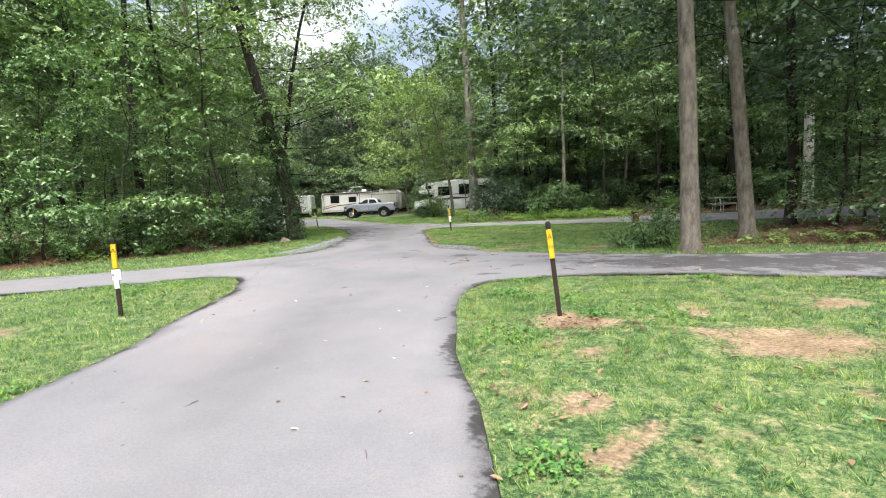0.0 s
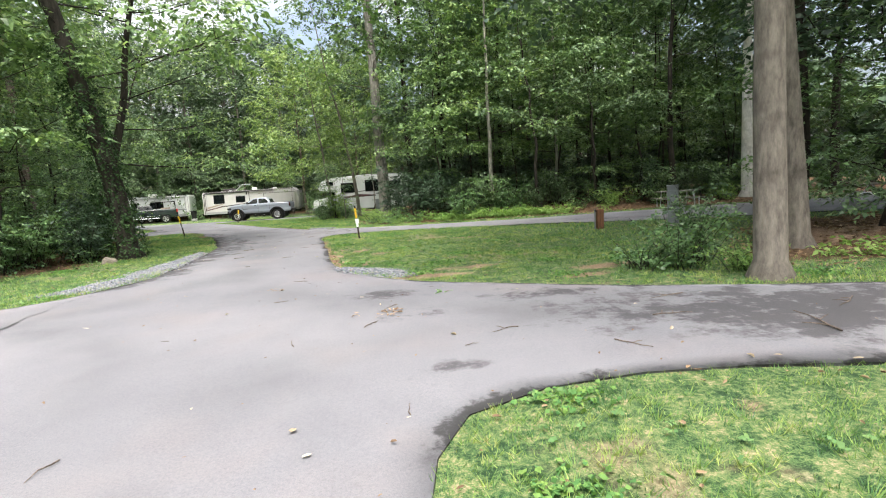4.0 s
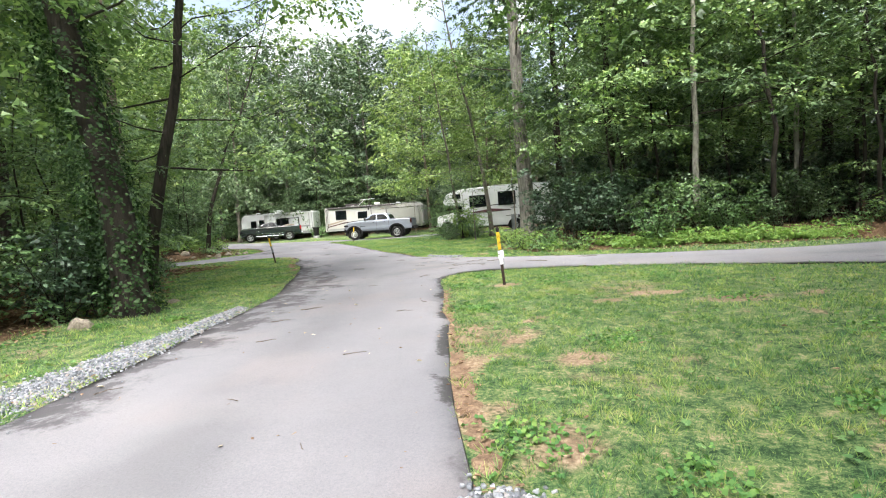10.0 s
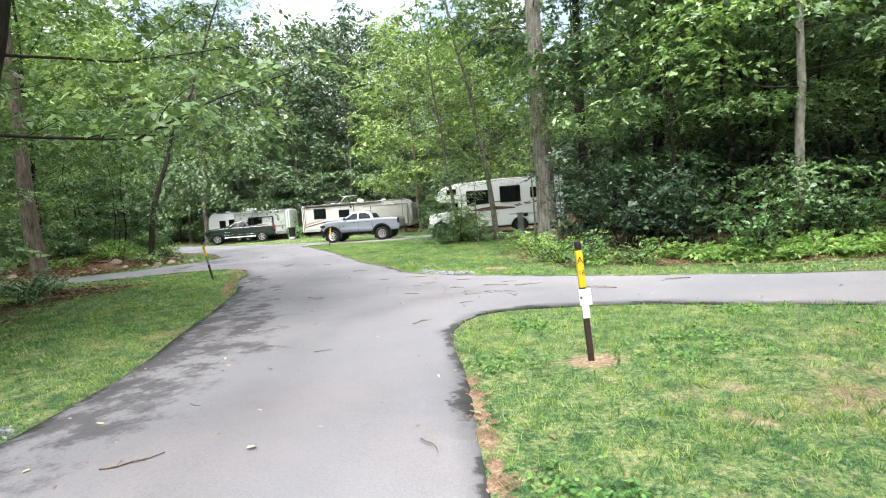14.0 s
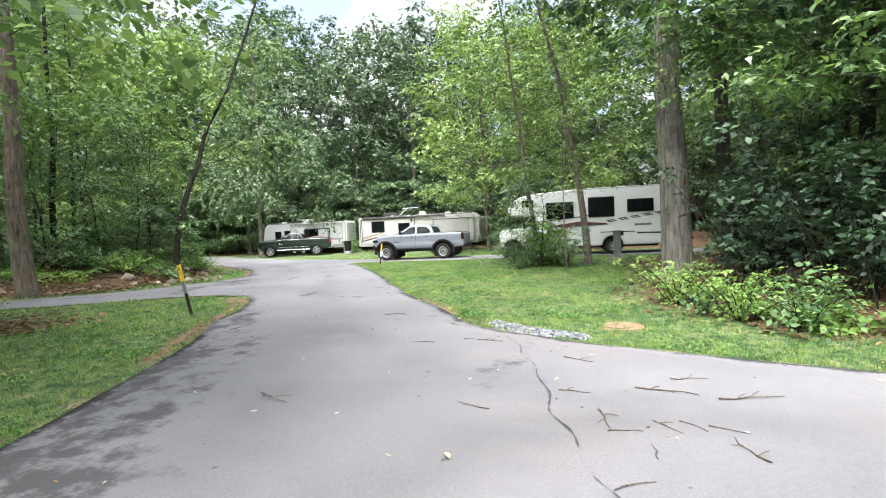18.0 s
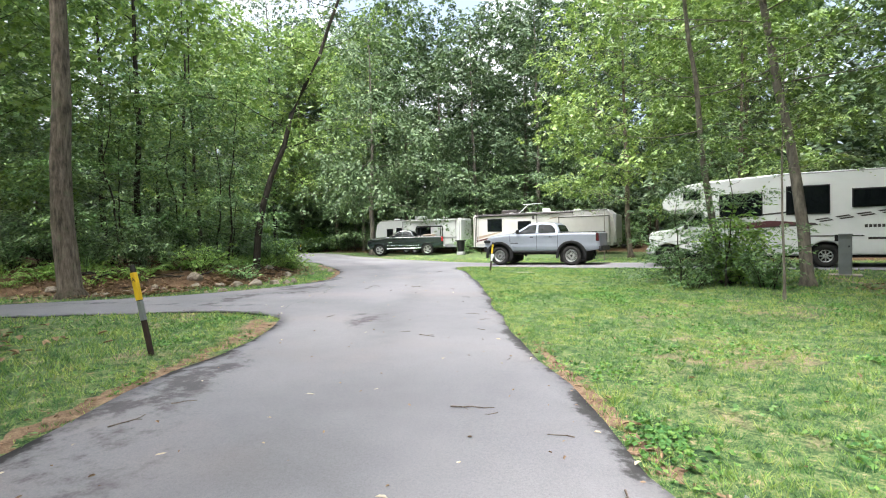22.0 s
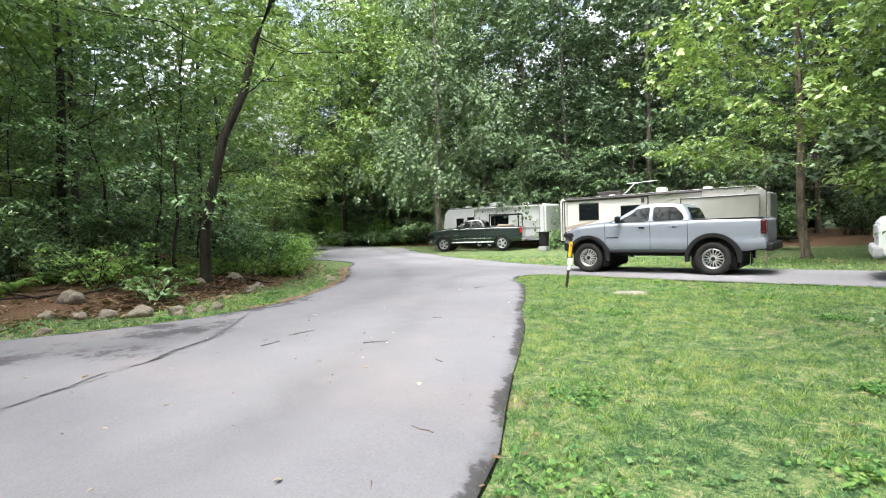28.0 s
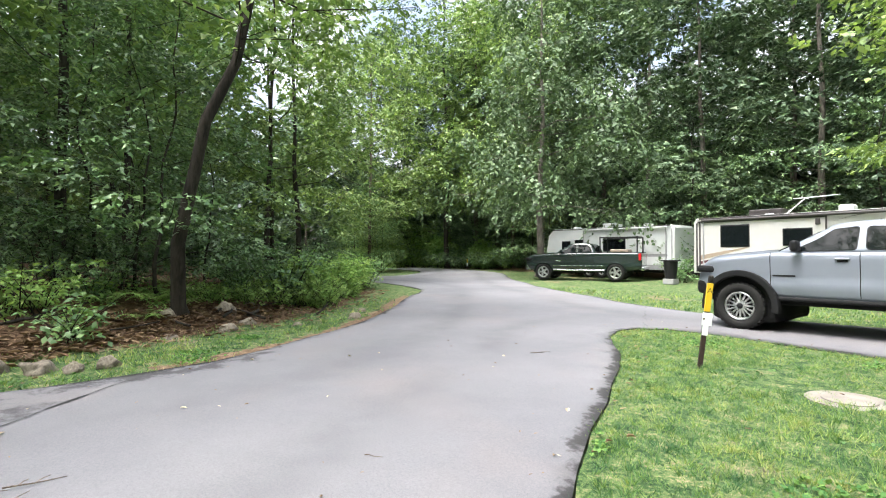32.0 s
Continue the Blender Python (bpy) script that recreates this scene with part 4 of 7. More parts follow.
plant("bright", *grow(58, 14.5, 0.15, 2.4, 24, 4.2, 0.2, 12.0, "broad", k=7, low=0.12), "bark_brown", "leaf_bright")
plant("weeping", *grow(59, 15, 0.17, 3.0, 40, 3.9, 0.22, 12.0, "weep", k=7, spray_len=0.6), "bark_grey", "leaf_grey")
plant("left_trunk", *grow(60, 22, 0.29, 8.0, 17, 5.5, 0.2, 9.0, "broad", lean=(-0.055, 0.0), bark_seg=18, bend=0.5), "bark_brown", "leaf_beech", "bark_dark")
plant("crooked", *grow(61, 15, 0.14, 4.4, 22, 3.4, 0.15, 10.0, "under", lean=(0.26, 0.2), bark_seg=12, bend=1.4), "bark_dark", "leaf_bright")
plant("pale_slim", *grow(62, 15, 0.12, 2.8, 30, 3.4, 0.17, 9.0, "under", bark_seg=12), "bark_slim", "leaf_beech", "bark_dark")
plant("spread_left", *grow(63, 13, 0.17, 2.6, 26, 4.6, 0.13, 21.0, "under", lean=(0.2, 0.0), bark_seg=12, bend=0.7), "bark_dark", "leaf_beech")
plant("tall_back", *grow(64, 21, 0.22, 2.2, 22, 4.8, 0.28, 12.0, "broad", k=6, spray_len=0.5, three=True, wood_seg=3), "bark_grey", "leaf_far")
plant("sapling", *grow(65, 5.0, 0.028, 2.5, 10, 1.2, 0.085, 16.0, "under"), "bark_grey", "leaf_bright")

SINGLES = [
    ("grey_trunk", 4.82, 11.95, 0, 1, "tall straight tree with mottled grey bark beside the spur"),
    ("leaning", 7.14, 14.1, 0, 1, "grey-barked tree with a flared foot leaning over leaf litter"),
    ("dark_trunk", 10.2, 17.6, 40, 1, "dark-barked forest tree at the woods' edge"),
    ("white_trunk", 18.7, 30.4, 0, 1.2, "tall tree with smooth whitish bark"),
    ("dark_trunk", 13.6, 17.5, 120, 1.05, "dark-barked forest tree at the woods' edge"),
    ("dark_trunk", 15.2, 19.2, 200, 0.95, "dark-barked forest tree at the woods' edge"),
    ("pale_slim", 5.5, 31.8, 30, 1, "slim tree with a pale grey trunk behind low shrubs"),
    ("pale_slim", 9.6, 33.7, 170, 0.95, "slim tree with a pale grey trunk behind low shrubs"),
    ("great", 0.05, 37.2, 0, 1.15, "massive tree with furrowed grey bark beside the lawn"),
    ("thin_lean", -1.8, 43.0, 0, 1, "slender brown trunk leaning over the lawn with yellow-green leaves"),
    ("thin_lean", -3.6, 43.6, 60, 0.75, "slender brown trunk rising out of a bush"),
    ("ivied", -7.7, 21.9, 0, 1.0, "large leaning tree wrapped in dark ivy"),
    ("left_trunk", -18.8, 35.9, 0, 1.0, "large straight brown trunk on a stony bank"),
    ("spread_left", -10.3, 25.7, 0, 1.1, "dark slim tree with spreading layered branches"),
    ("crooked", -19.0, 42.3, 0, 1.0, "crooked slim trunk leaning over the woods' edge"),
    ("bright", -7.4, 57.0, 0, 1.0, "leafy tree with bright yellow-green foliage"),
    ("bright", -2.5, 57.5, 140, 0.95, "leafy tree with bright yellow-green foliage"),
    ("dark_trunk", -47.8, 71.9, 0, 1.5, "large dark trunk hung with foliage at the bend"),
    ("thin_lean", -45.2, 73.4, 0, 0.95, "slender pale trunk leaning at the outer side of the bend"),
    ("weeping", -28.9, 63.9, 0, 1.3, "grey-green tree with drooping branches"),
    ("weeping", -35.5, 72.0, 100, 1.35, "grey-green tree with drooping branches"),
    ("tall_back", -22.5, 71.5, 0, 1.0, "tall broadleaf tree standing behind the trailers"),
    ("tall_back", -16.8, 72.5, 80, 1.02, "tall broadleaf tree standing behind the trailers"),
    ("tall_back", -28.0, 74.5, 200, 1.05, "tall broadleaf tree standing behind the trailers"),
    ("tall_back", -11.5, 70.5, 300, 0.9, "tall broadleaf tree standing behind the trailers"),
    ("tall_back", -14.0, 79.0, 30, 1.08, "tall broadleaf tree standing behind the trailers"),
    ("tall_back", -20.5, 80.0, 130, 1.1, "tall broadleaf tree standing behind the trailers"),
    ("bright", -40.0, 73.5, 10, 1.5, "tall broadleaf tree at the outer side of the bend"),
    ("bright", -45.5, 74.0, 70, 1.6, "tall broadleaf tree at the outer side of the bend"),
    ("bright", -51.0, 74.5, 250, 1.6, "tall broadleaf tree at the outer side of the bend"),
    ("bright", -44.5, 61.0, 170, 1.2, "leafy tree with bright foliage at the inner side of the bend"),
    ("tall_back", -57.0, 68.5, 170, 1.15, "tall broadleaf tree closing the view past the bend"),
    ("tall_back", -59.0, 74.0, 220, 1.25, "tall broadleaf tree closing the view past the bend"),
    ("tall_back", -43.0, 81.0, 40, 1.35, "tall broadleaf tree at the outer side of the bend"),
    ("tall_back", -50.5, 82.0, 140, 1.4, "tall broadleaf tree at the outer side of the bend"),
    ("tall_back", -36.5, 80.0, 260, 1.3, "tall broadleaf tree at the outer side of the bend"),
    ("canopy_wide", 16.5, 16.8, 0, 1.0, "tall dark forest tree with a wide crown"),
    ("canopy_wide", 21.0, 16.6, 80, 1.0, "tall dark forest tree with a wide crown"),
    ("canopy_b", 15.0, 31.0, 160, 1.0, "tall forest tree at the woods' edge beyond the spur"),
    ("canopy_b", 22.5, 33.0, 200, 1.0, "tall forest tree at the woods' edge beyond the spur"),
    ("canopy_wide", 24.0, 30.5, 300, 1.05, "tall dark forest tree with a wide crown"),
    ("canopy_wide", 10.9, 12.9, 240, 0.8, "tall dark forest tree with a wide crown"),
    ("canopy_wide", 13.4, 13.6, 20, 0.85, "tall dark forest tree with a wide crown"),
    ("canopy_d", -31.0, 48.2, 0, 0.95, "tall broadleaf tree at the woods' edge by the bend"),
    ("canopy_d", -32.5, 50.2, 120, 1.0, "tall broadleaf tree at the woods' edge by the bend"),
    ("canopy_d", -37.0, 50.4, 220, 1.0, "tall broadleaf tree at the woods' edge by the bend"),
    ("under_d", -3.5, 42.7, 30, 0.62, "wispy young tree rising out of a bush on the lawn"),
    ("under_d", -4.5, 43.0, 200, 0.5, "wispy young tree rising out of a bush on the lawn"),
    ("canopy_b", 3.6, 36.2, 40, 1.05, "tall forest tree with a dense crown"),
    ("canopy_b", 7.4, 36.8, 140, 1.1, "tall forest tree with a dense crown"),
    ("canopy_c", 2.2, 40.0, 240, 1.0, "tall forest tree with a dense dark crown"),
    ("sapling", -2.6, 40.2, 0, 1.0, "young sapling with a thin grey stem"),
    ("sapling", -0.6, 35.3, 90, 1.25, "young sapling with a thin grey stem"),
    ("sapling", -8.2, 53.6, 200, 0.9, "young sapling with a thin grey stem"),
    ("sapling", 1.6, 45.6, 10, 1.2, "young sapling with a thin grey stem"),
]
TAKEN = []
for key, x, y, turn, size, label in SINGLES:
    set_plant(key, x, y, turn, size, label, "tree", "trees that stand apart")
    TAKEN.append((x, y, {"great": 4.8, "ivied": 3.0, "left_trunk": 3.6, "grey_trunk": 3.2, "leaning": 2.8, "pale_slim": 2.4, "white_trunk": 3.5}.get(key, 1.6)))

TAKEN += [(0.4, 42.0, 2.6), (1.0, 44.6, 2.4)]  # open ground behind the bush

# ivy on the leaning trunk and its foot
_r = np.random.default_rng(71)
_n = 1300
_h = _r.uniform(0.1, 6.2, _n)
_a = _r.uniform(0, 2 * np.pi, _n)
_rad = 0.36 * (1 - 0.03 * _h) + 0.02 + _r.uniform(0, 0.09, _n)
_c = np.stack([-0.22 * (_h / 21) ** 1.2 * 21 + _rad * np.cos(_a), _rad * np.sin(_a), _h], -1)
_iv, _if = leaves_np(_r, _c, np.stack([np.cos(_a) * 0.4, np.sin(_a) * 0.4, _r.normal(-0.5, 0.4, _n)], -1), np.stack([np.cos(_a), np.sin(_a), 0.2 + 0 * _a], -1), 0.08, 4, 0.2, 0.8)
_ob = new("ivy", mesh_np("ivy", _iv, _if, M["leaf_ivy"]))
_ob.location = (-7.7, 21.9, h_at(-7.7, 21.9))
tagged(_ob, "dark glossy ivy climbing a leaning trunk", "ivy", kind="stuff")

# the woods: trees set out at random, spaced, off the lawns and the road
_r = np.random.default_rng(72)


def scatter(polys, count, gap, keys, label, group, near, size=(0.85, 1.15), category="tree", name="tree", margin=0.6, box_=(-60, 40, 5, 95)):
    made, tries = 0, 0
    while made < count and tries < count * 60:
        tries += 1
        x, y = _r.uniform(box_[0], box_[1]), _r.uniform(box_[2], box_[3])
        ax, ay = np.array([x]), np.array([y])
        if woods_at(x, y)[0] < margin or not any(inside(p, ax, ay)[0] for p in polys):
            continue
        if to_road(x, y) < near:
            continue
        if any((x - a) ** 2 + (y - b) ** 2 < max(g, gap) ** 2 if g > 1 else (x - a) ** 2 + (y - b) ** 2 < gap**2 for a, b, g in TAKEN):
            continue
        set_plant(keys[_r.integers(len(keys))], x, y, _r.uniform(0, 360), _r.uniform(*size), label, category, group, name)
        TAKEN.append((x, y, gap))
        made += 1


_CAN = ["canopy_a", "canopy_b", "canopy_c"]
scatter([WOODS_WEST], 9, 4.0, _CAN, "tall forest tree with a dark trunk", "forest trees", 4, margin=2.5, box_=(-26, -8, 12, 32))
scatter([WOODS_WEST_2], 12, 3.8, ["canopy_b", "canopy_d", "canopy_a"], "tall forest tree with a dark trunk", "forest trees", 4, margin=3, box_=(-44, -18, 28, 43.5))
scatter([WOODS_EAST_2], 18, 3.8, ["canopy_b", "canopy_a", "canopy_b", "canopy_wide"], "tall forest tree with a dark trunk", "forest trees", 5, margin=3, box_=(-3, 30, 30, 66))
scatter([WOODS_EAST], 11, 2.6, _CAN, "tall forest tree with a dark trunk", "forest trees", 3, margin=1, box_=(8, 30, 10, 18))
_UND = ["under_a", "under_b", "under_c", "under_d"]
scatter([WOODS_WEST], 22, 2.3, _UND, "young understorey tree with layered green leaves", "understorey trees", 2.5, box_=(-24, -8.5, 13, 32))
scatter([WOODS_WEST_2], 15, 3.0, _UND, "young understorey tree with layered green leaves", "understorey trees", 2.4, box_=(-38, -17, 30, 44))
scatter([WOODS_EAST_2], 24, 2.5, ["under_high", "under_tall"], "young understorey tree with layered green leaves", "understorey trees", 3.5, margin=1.2, box_=(-1, 26, 31, 50))
scatter([WOODS_EAST], 14, 1.7, _UND, "young understorey tree with layered green leaves", "understorey trees", 2.0, box_=(8, 26, 11, 18))
_FAR = ["far_a", "far_b", "far_c"]
scatter([WOODS_NORTH], 17, 4.4, _FAR, "tall broadleaf tree at the back of the clearing", "trees behind the clearing", 4, (0.85, 1.1), margin=1.5, box_=(-58, -2, 67, 100))
scatter([WOODS_EAST_2], 12, 4.0, _FAR, "tall broadleaf tree at the back of the clearing", "trees behind the clearing", 4, (0.85, 1.1), margin=1.5, box_=(-4, 40, 54, 90))
scatter([WOODS_WEST_2, WOODS_WEST_3], 10, 4.4, _FAR, "tall broadleaf tree at the back of the clearing", "trees behind the clearing", 4, (0.85, 1.1), margin=2, box_=(-68, -38, 30, 84))
_SHR = ["shrub_a", "shrub_b", "shrub_c", "shrub_d"]
scatter([WOODS_WEST], 60, 0.9, _SHR, "leafy woodland shrub in the undergrowth", "woodland shrubs", 2.6, (0.7, 1.2), "shrub", "shrub", 0.2, (-22, -8, 13, 32))
scatter([WOODS_WEST_2], 40, 1.0, _SHR, "leafy woodland shrub in the undergrowth", "woodland shrubs", 2.4, (0.6, 1.1), "shrub", "shrub", 0.5, (-32, -17, 31, 46))
scatter([WOODS_EAST_2], 56, 1.0, ["shrub_a", "shrub_b", "shrub_c"], "leafy woodland shrub in the undergrowth", "woodland shrubs", 1.3, (0.6, 1.1), "shrub", "shrub", 0.1, (-1, 20, 30, 48))
scatter([WOODS_EAST], 8, 1.2, _SHR, "leafy woodland shrub in the undergrowth", "woodland shrubs", 1.3, (0.5, 0.9), "shrub", "shrub", 0.2, (6, 22, 11, 18))
scatter([WOODS_NORTH], 26, 1.6, ["shrub_b", "shrub_a"], "leafy woodland shrub in the undergrowth", "woodland shrubs", 2, (0.9, 1.5), "shrub", "shrub", 0.1, (-55, -2, 66, 76))


def border(line, count, keys, label, inset, size, name="shrub", category="shrub", group="undergrowth along the woods"):
    ln = spline(line, 0.2)
    for i in np.linspace(0, len(ln) - 1, count).astype(int):
        x, y = ln[i] + _r.normal(0, 0.35, 2) + np.array(inset) * abs(_r.normal(0.4, 0.8))
        if to_road(x, y) < 0.9:
            continue
        set_plant(keys[_r.integers(len(keys))], x, y, _r.uniform(0, 360), _r.uniform(*size), label, category, group, name)


border([(-22, 14.3), (-14, 15.8), (-10.8, 18), (-9.0, 20.4)], 34, ["shrub_a", "shrub_b", "shrub_c", "shrub_a"], "dense green undergrowth shrub beside the strip of lawn", (-0.5, 0.8), (0.6, 1.1))
border([(-9.6, 23.5), (-11.6, 26.8), (-13.8, 30.6)], 14, ["shrub_c", "shrub_a", "shrub_c"], "low undergrowth shrub in leaf litter", (-1, 0), (0.5, 0.9))
border([(-28, 33.5), (-21.5, 37.6), (-19.8, 39.4), (-19.4, 41.6)], 28, ["shrub_a", "shrub_c", "shrub_b", "shrub_c"], "leafy undergrowth shrub on the stony bank", (-1.2, 0.1), (0.4, 0.8))
border([(-19.8, 43.2), (-21.0, 45.0), (-23.2, 47.8)], 16, ["shrub_d", "feathery", "shrub_d"], "bright feathery shrub at the woods' edge", (-0.6, 0.1), (0.35, 0.55))
border([(-23, 36.5), (-20.5, 39.5), (-20.4, 42.3), (-21.0, 43.4)], 8, ["under_b", "under_d", "under_a", "under_c"], "young understorey tree with layered green leaves", (-1.2, 0.2), (0.7, 1.0), "tree", "tree", "understorey trees")
border([(-22, 17), (-14, 18), (-11.5, 20.5), (-11.5, 24)], 13, ["under_b", "under_d", "under_a"], "young understorey tree with layered green leaves", (-0.8, 0.8), (0.7, 1.0), "tree", "tree", "understorey trees")
border([(4.5, 31.3), (9, 30.4), (14, 30.3), (22, 31)], 30, ["shrub_a", "shrub_b", "shrub_d", "shrub_c"], "leafy undergrowth shrub beyond the spur", (0.1, 1.0), (0.5, 0.95))
border([(14, 30.6), (22, 31.2), (31, 31)], 16, ["shrub_a", "shrub_e", "shrub_b"], "leafy undergrowth shrub beyond the spur", (0.1, 0.7), (0.5, 1.0))
border([(3.5, 34), (9, 33), (16, 33), (24, 33)], 14, ["under_high", "under_tall", "under_high", "under_c"], "young understorey tree with layered green leaves", (0.1, 1.2), (0.8, 1.1), "tree", "tree", "understorey trees")
# added dark-leaved row imitates the black shade inside, hides floor and stems
border([(2.2, 35.8), (8, 35.0), (14, 34.8), (23, 35)], 18, ["shrub_e"], "added tall dark bush standing in for the woods' deep shade", (0.1, 0.8), (1.2, 1.7))
border([(-42.6, 59.2), (-44, 62), (-54, 64)], 14, ["under_e", "under_b", "under_e"], "leafy young tree at the inner side of the bend", (-0.6, 0.2), (0.8, 1.1), "tree", "tree", "young trees round the bend")
border([(-53.5, 64.8), (-54.3, 68), (-53.6, 71.3), (-50, 72.6)], 20, ["feathery", "shrub_d", "shrub_a"], "bright leafy bush past the bend of the lane", (-0.6, 0.2), (1.4, 2.2))
border([(-55.5, 66.5), (-56.5, 69.5), (-55, 73)], 10, ["under_a", "under_c", "shrub_b"], "leafy young tree past the bend", (-0.8, 0), (0.9, 1.2), "tree", "tree", "young trees round the bend")
border([(-41, 72.2), (-46, 72.8), (-51, 72.6)], 12, ["feathery", "shrub_d", "shrub_a"], "bright leafy bush past the bend of the lane", (0, 0.5), (1.0, 1.7))
border([(-26, 50.6), (-34, 51.4), (-44, 51.5)], 12, ["shrub_a", "shrub_b"], "leafy undergrowth shrub near the bend", (0, -0.6), (0.8, 1.2))
border([(-54, 75), (-44, 73.5), (-36, 71.5), (-30, 69.5), (-20, 69), (-9, 67.5)], 40, ["shrub_b", "shrub_a", "under_d"], "leafy undergrowth shrub behind the clearing", (0, 0.8), (1.0, 1.6))
# shrubs that stand out
for key, x, y, size, label in [
    ("shrub_a", 4.3, 13.1, 0.6, "dense green shrub at the foot of a grey tree"), ("shrub_b", 4.9, 13.6, 0.55, "dense green shrub at the foot of a grey tree"),
    ("shrub_d", 4.9, 12.6, 0.45, "low bright green shrub in leaf litter"), ("shrub_c", 3.7, 13.3, 0.7, "low bright green shrub in leaf litter"),
    ("shrub_e", 1.6, 32.3, 1.15, "big dark-leaved bush beside the spur"), ("shrub_e", 0.6, 33.6, 1.0, "big dark-leaved bush beside the spur"), ("shrub_e", 2.9, 31.6, 0.95, "big dark-leaved bush beside the spur"),
    ("shrub_e", 3.2, 33.6, 1.2, "big dark-leaved bush beside the spur"),
    ("shrub_d", -0.2, 31.6, 0.8, "bright green bush at the lawn's edge"), ("shrub_d", -0.7, 33.2, 0.85, "bright green bush at the lawn's edge"), ("shrub_c", 0.3, 30.9, 0.9, "bright green bush at the lawn's edge"),
    ("feathery", -3.3, 43.2, 0.9, "leafy bush round slender trunks on the lawn"), ("shrub_b", -4.0, 42.6, 0.55, "leafy bush round slender trunks on the lawn"), ("shrub_a", -2.7, 42.0, 0.7, "leafy bush round slender trunks on the lawn"),
    ("shrub_c", -4.2, 41.9, 0.8, "leafy bush round slender trunks on the lawn"), ("shrub_a", -4.6, 43.2, 0.75, "leafy bush round slender trunks on the lawn"),
    ("shrub_e", -8.7, 21.4, 0.8, "dark bush at the foot of the ivied tree"), ("shrub_e", -9.3, 22.8, 0.9, "dark bush at the foot of the ivied tree"), ("shrub_a", -9.4, 20.4, 0.8, "dark bush at the foot of the ivied tree"),
    ("shrub_d", -20.6, 45.3, 0.8, "bright green bush at the woods' edge"), ("shrub_d", -21.9, 46.6, 0.85, "bright green bush at the woods' edge"), ("shrub_d", -20.2, 44.6, 0.7, "bright green bush at the woods' edge"), ("feathery", -21.0, 45.6, 0.62, "feathery green bush at the woods' edge"), ("shrub_d", -20.9, 46.2, 0.72, "bright green bush at the woods' edge"),
    ("feathery", -22.6, 47.4, 0.6, "feathery green bush at the woods' edge"), ("feathery", -24.0, 48.5, 0.6, "feathery green bush at the woods' edge"), ("shrub_d", -23.0, 48.0, 0.7, "bright green bush at the woods' edge"), ("feathery", -25.2, 49.6, 0.6, "feathery green bush at the woods' edge"), ("shrub_d", -20.0, 43.8, 0.6, "bright green bush at the woods' edge"), ("shrub_a", -20.9, 64.8, 0.8, "green shrub between the two trailers"), ("shrub_c", -20.2, 64.0, 1.2, "green shrub between the two trailers"),
]:
    set_plant(key, x, y, (x * 77 + y * 31) % 360, size, label, "shrub", "shrubs at the edges", "shrub")
# ferns and low herbs along the far side of the second spur
_fv, _ff = fern_np(81)
PROTO["fern"] = [("frond_rosette", mesh_np("frond_rosette", _fv, _ff, M["leaf_fresh"]))]
BAND = []
for i in range(96):
    x = _r.uniform(2.6, 8.6) if i % 4 else _r.uniform(-0.4, 11)
    y = np.interp(x, [0, 4, 10, 13], [30.6, 29.6, 29.0, 29.0]) + abs(_r.normal(0.25, 0.55))
    BAND.append((x, y))

PROTO["herb"] = [("foliage", mesh_np("foliage", *shrub_np(46, 0.35, 0.45, 12, 0.09, density=14, k=4, spray_len=0.18)[2], M["leaf_fresh"]))]
for i, (x, y) in enumerate(BAND):
    if i % 3 == 0:
        set_plant("fern", x, y, _r.uniform(0, 360), _r.uniform(0.6, 1.0), "light green fern at the woods' edge", "fern", "ferns along the spur", "fern")
    else:
        set_plant("herb", x, y, _r.uniform(0, 360), _r.uniform(0.7, 1.5), "fresh green herb at the woods' edge", "herb", "herbs along the spur", "herb")
for poly_line, cnt, wob in (([(-27, 33.5), (-21.5, 36.5), (-19.2, 38.8), (-18.9, 41.5), (-20.2, 44.5), (-23, 47.8)], 210, 1.3), ([(-20, 15.2), (-13.5, 16.4), (-10.4, 18.4), (-9.2, 21), (-10, 24.5), (-12.5, 28.5)], 60, 0.8), ([(6.5, 13.4), (9, 13.2), (14, 12.8)], 14, 0.8)):
    ln = spline(poly_line, 0.2)
    for i in range(cnt):
        x, y = ln[_r.integers(len(ln))] + _r.normal(0, wob, 2)
        if to_road(x, y) < 0.8 or woods_at(x, y)[0] < (1.0 if x < -16 else 0.0):
            continue
        key = "fern" if _r.uniform() < 0.4 else "herb"
        set_plant(key, x, y, _r.uniform(0, 360), _r.uniform(0.6, 1.2), "light green fern on the forest floor" if key == "fern" else "low leafy herb on the forest floor", "fern" if key == "fern" else "herb", "plants of the forest floor", key)

# far woods close the view; the unseen ring behind is added to block sky
_r = np.random.default_rng(73)
_n = 20000
_az = np.radians(_r.uniform(-180, 180, _n))
_rd = _r.uniform(62, 78, _n)
_top = 15.5 + 3.0 * np.sin(_az * 9) + 2.0 * np.sin(_az * 23 + 1)
_hh = _r.uniform(0, 1, _n) ** 1.1 * _top
_o = np.stack([-8 + _rd * np.sin(_az), 36 + _rd * np.cos(_az), _hh], -1)
_da = _r.uniform(0, 6.28, _n)
_wv, _wf = leaves_np(_r, _o, np.stack([np.cos(_da), np.sin(_da), _r.normal(-0.1, 0.3, _n)], -1), np.array([0, 0, 1.0]) + _r.normal(0, 0.4, (_n, 3)), 1.45, 5, 2.2, 0.75, three=True)
tagged(new("distant_woods", mesh_np("distant_woods", _wv, _wf, M["leaf_far"])), "dense green woods in the distance, ringed unseen behind to block sky", "woods", kind="stuff")

# grass


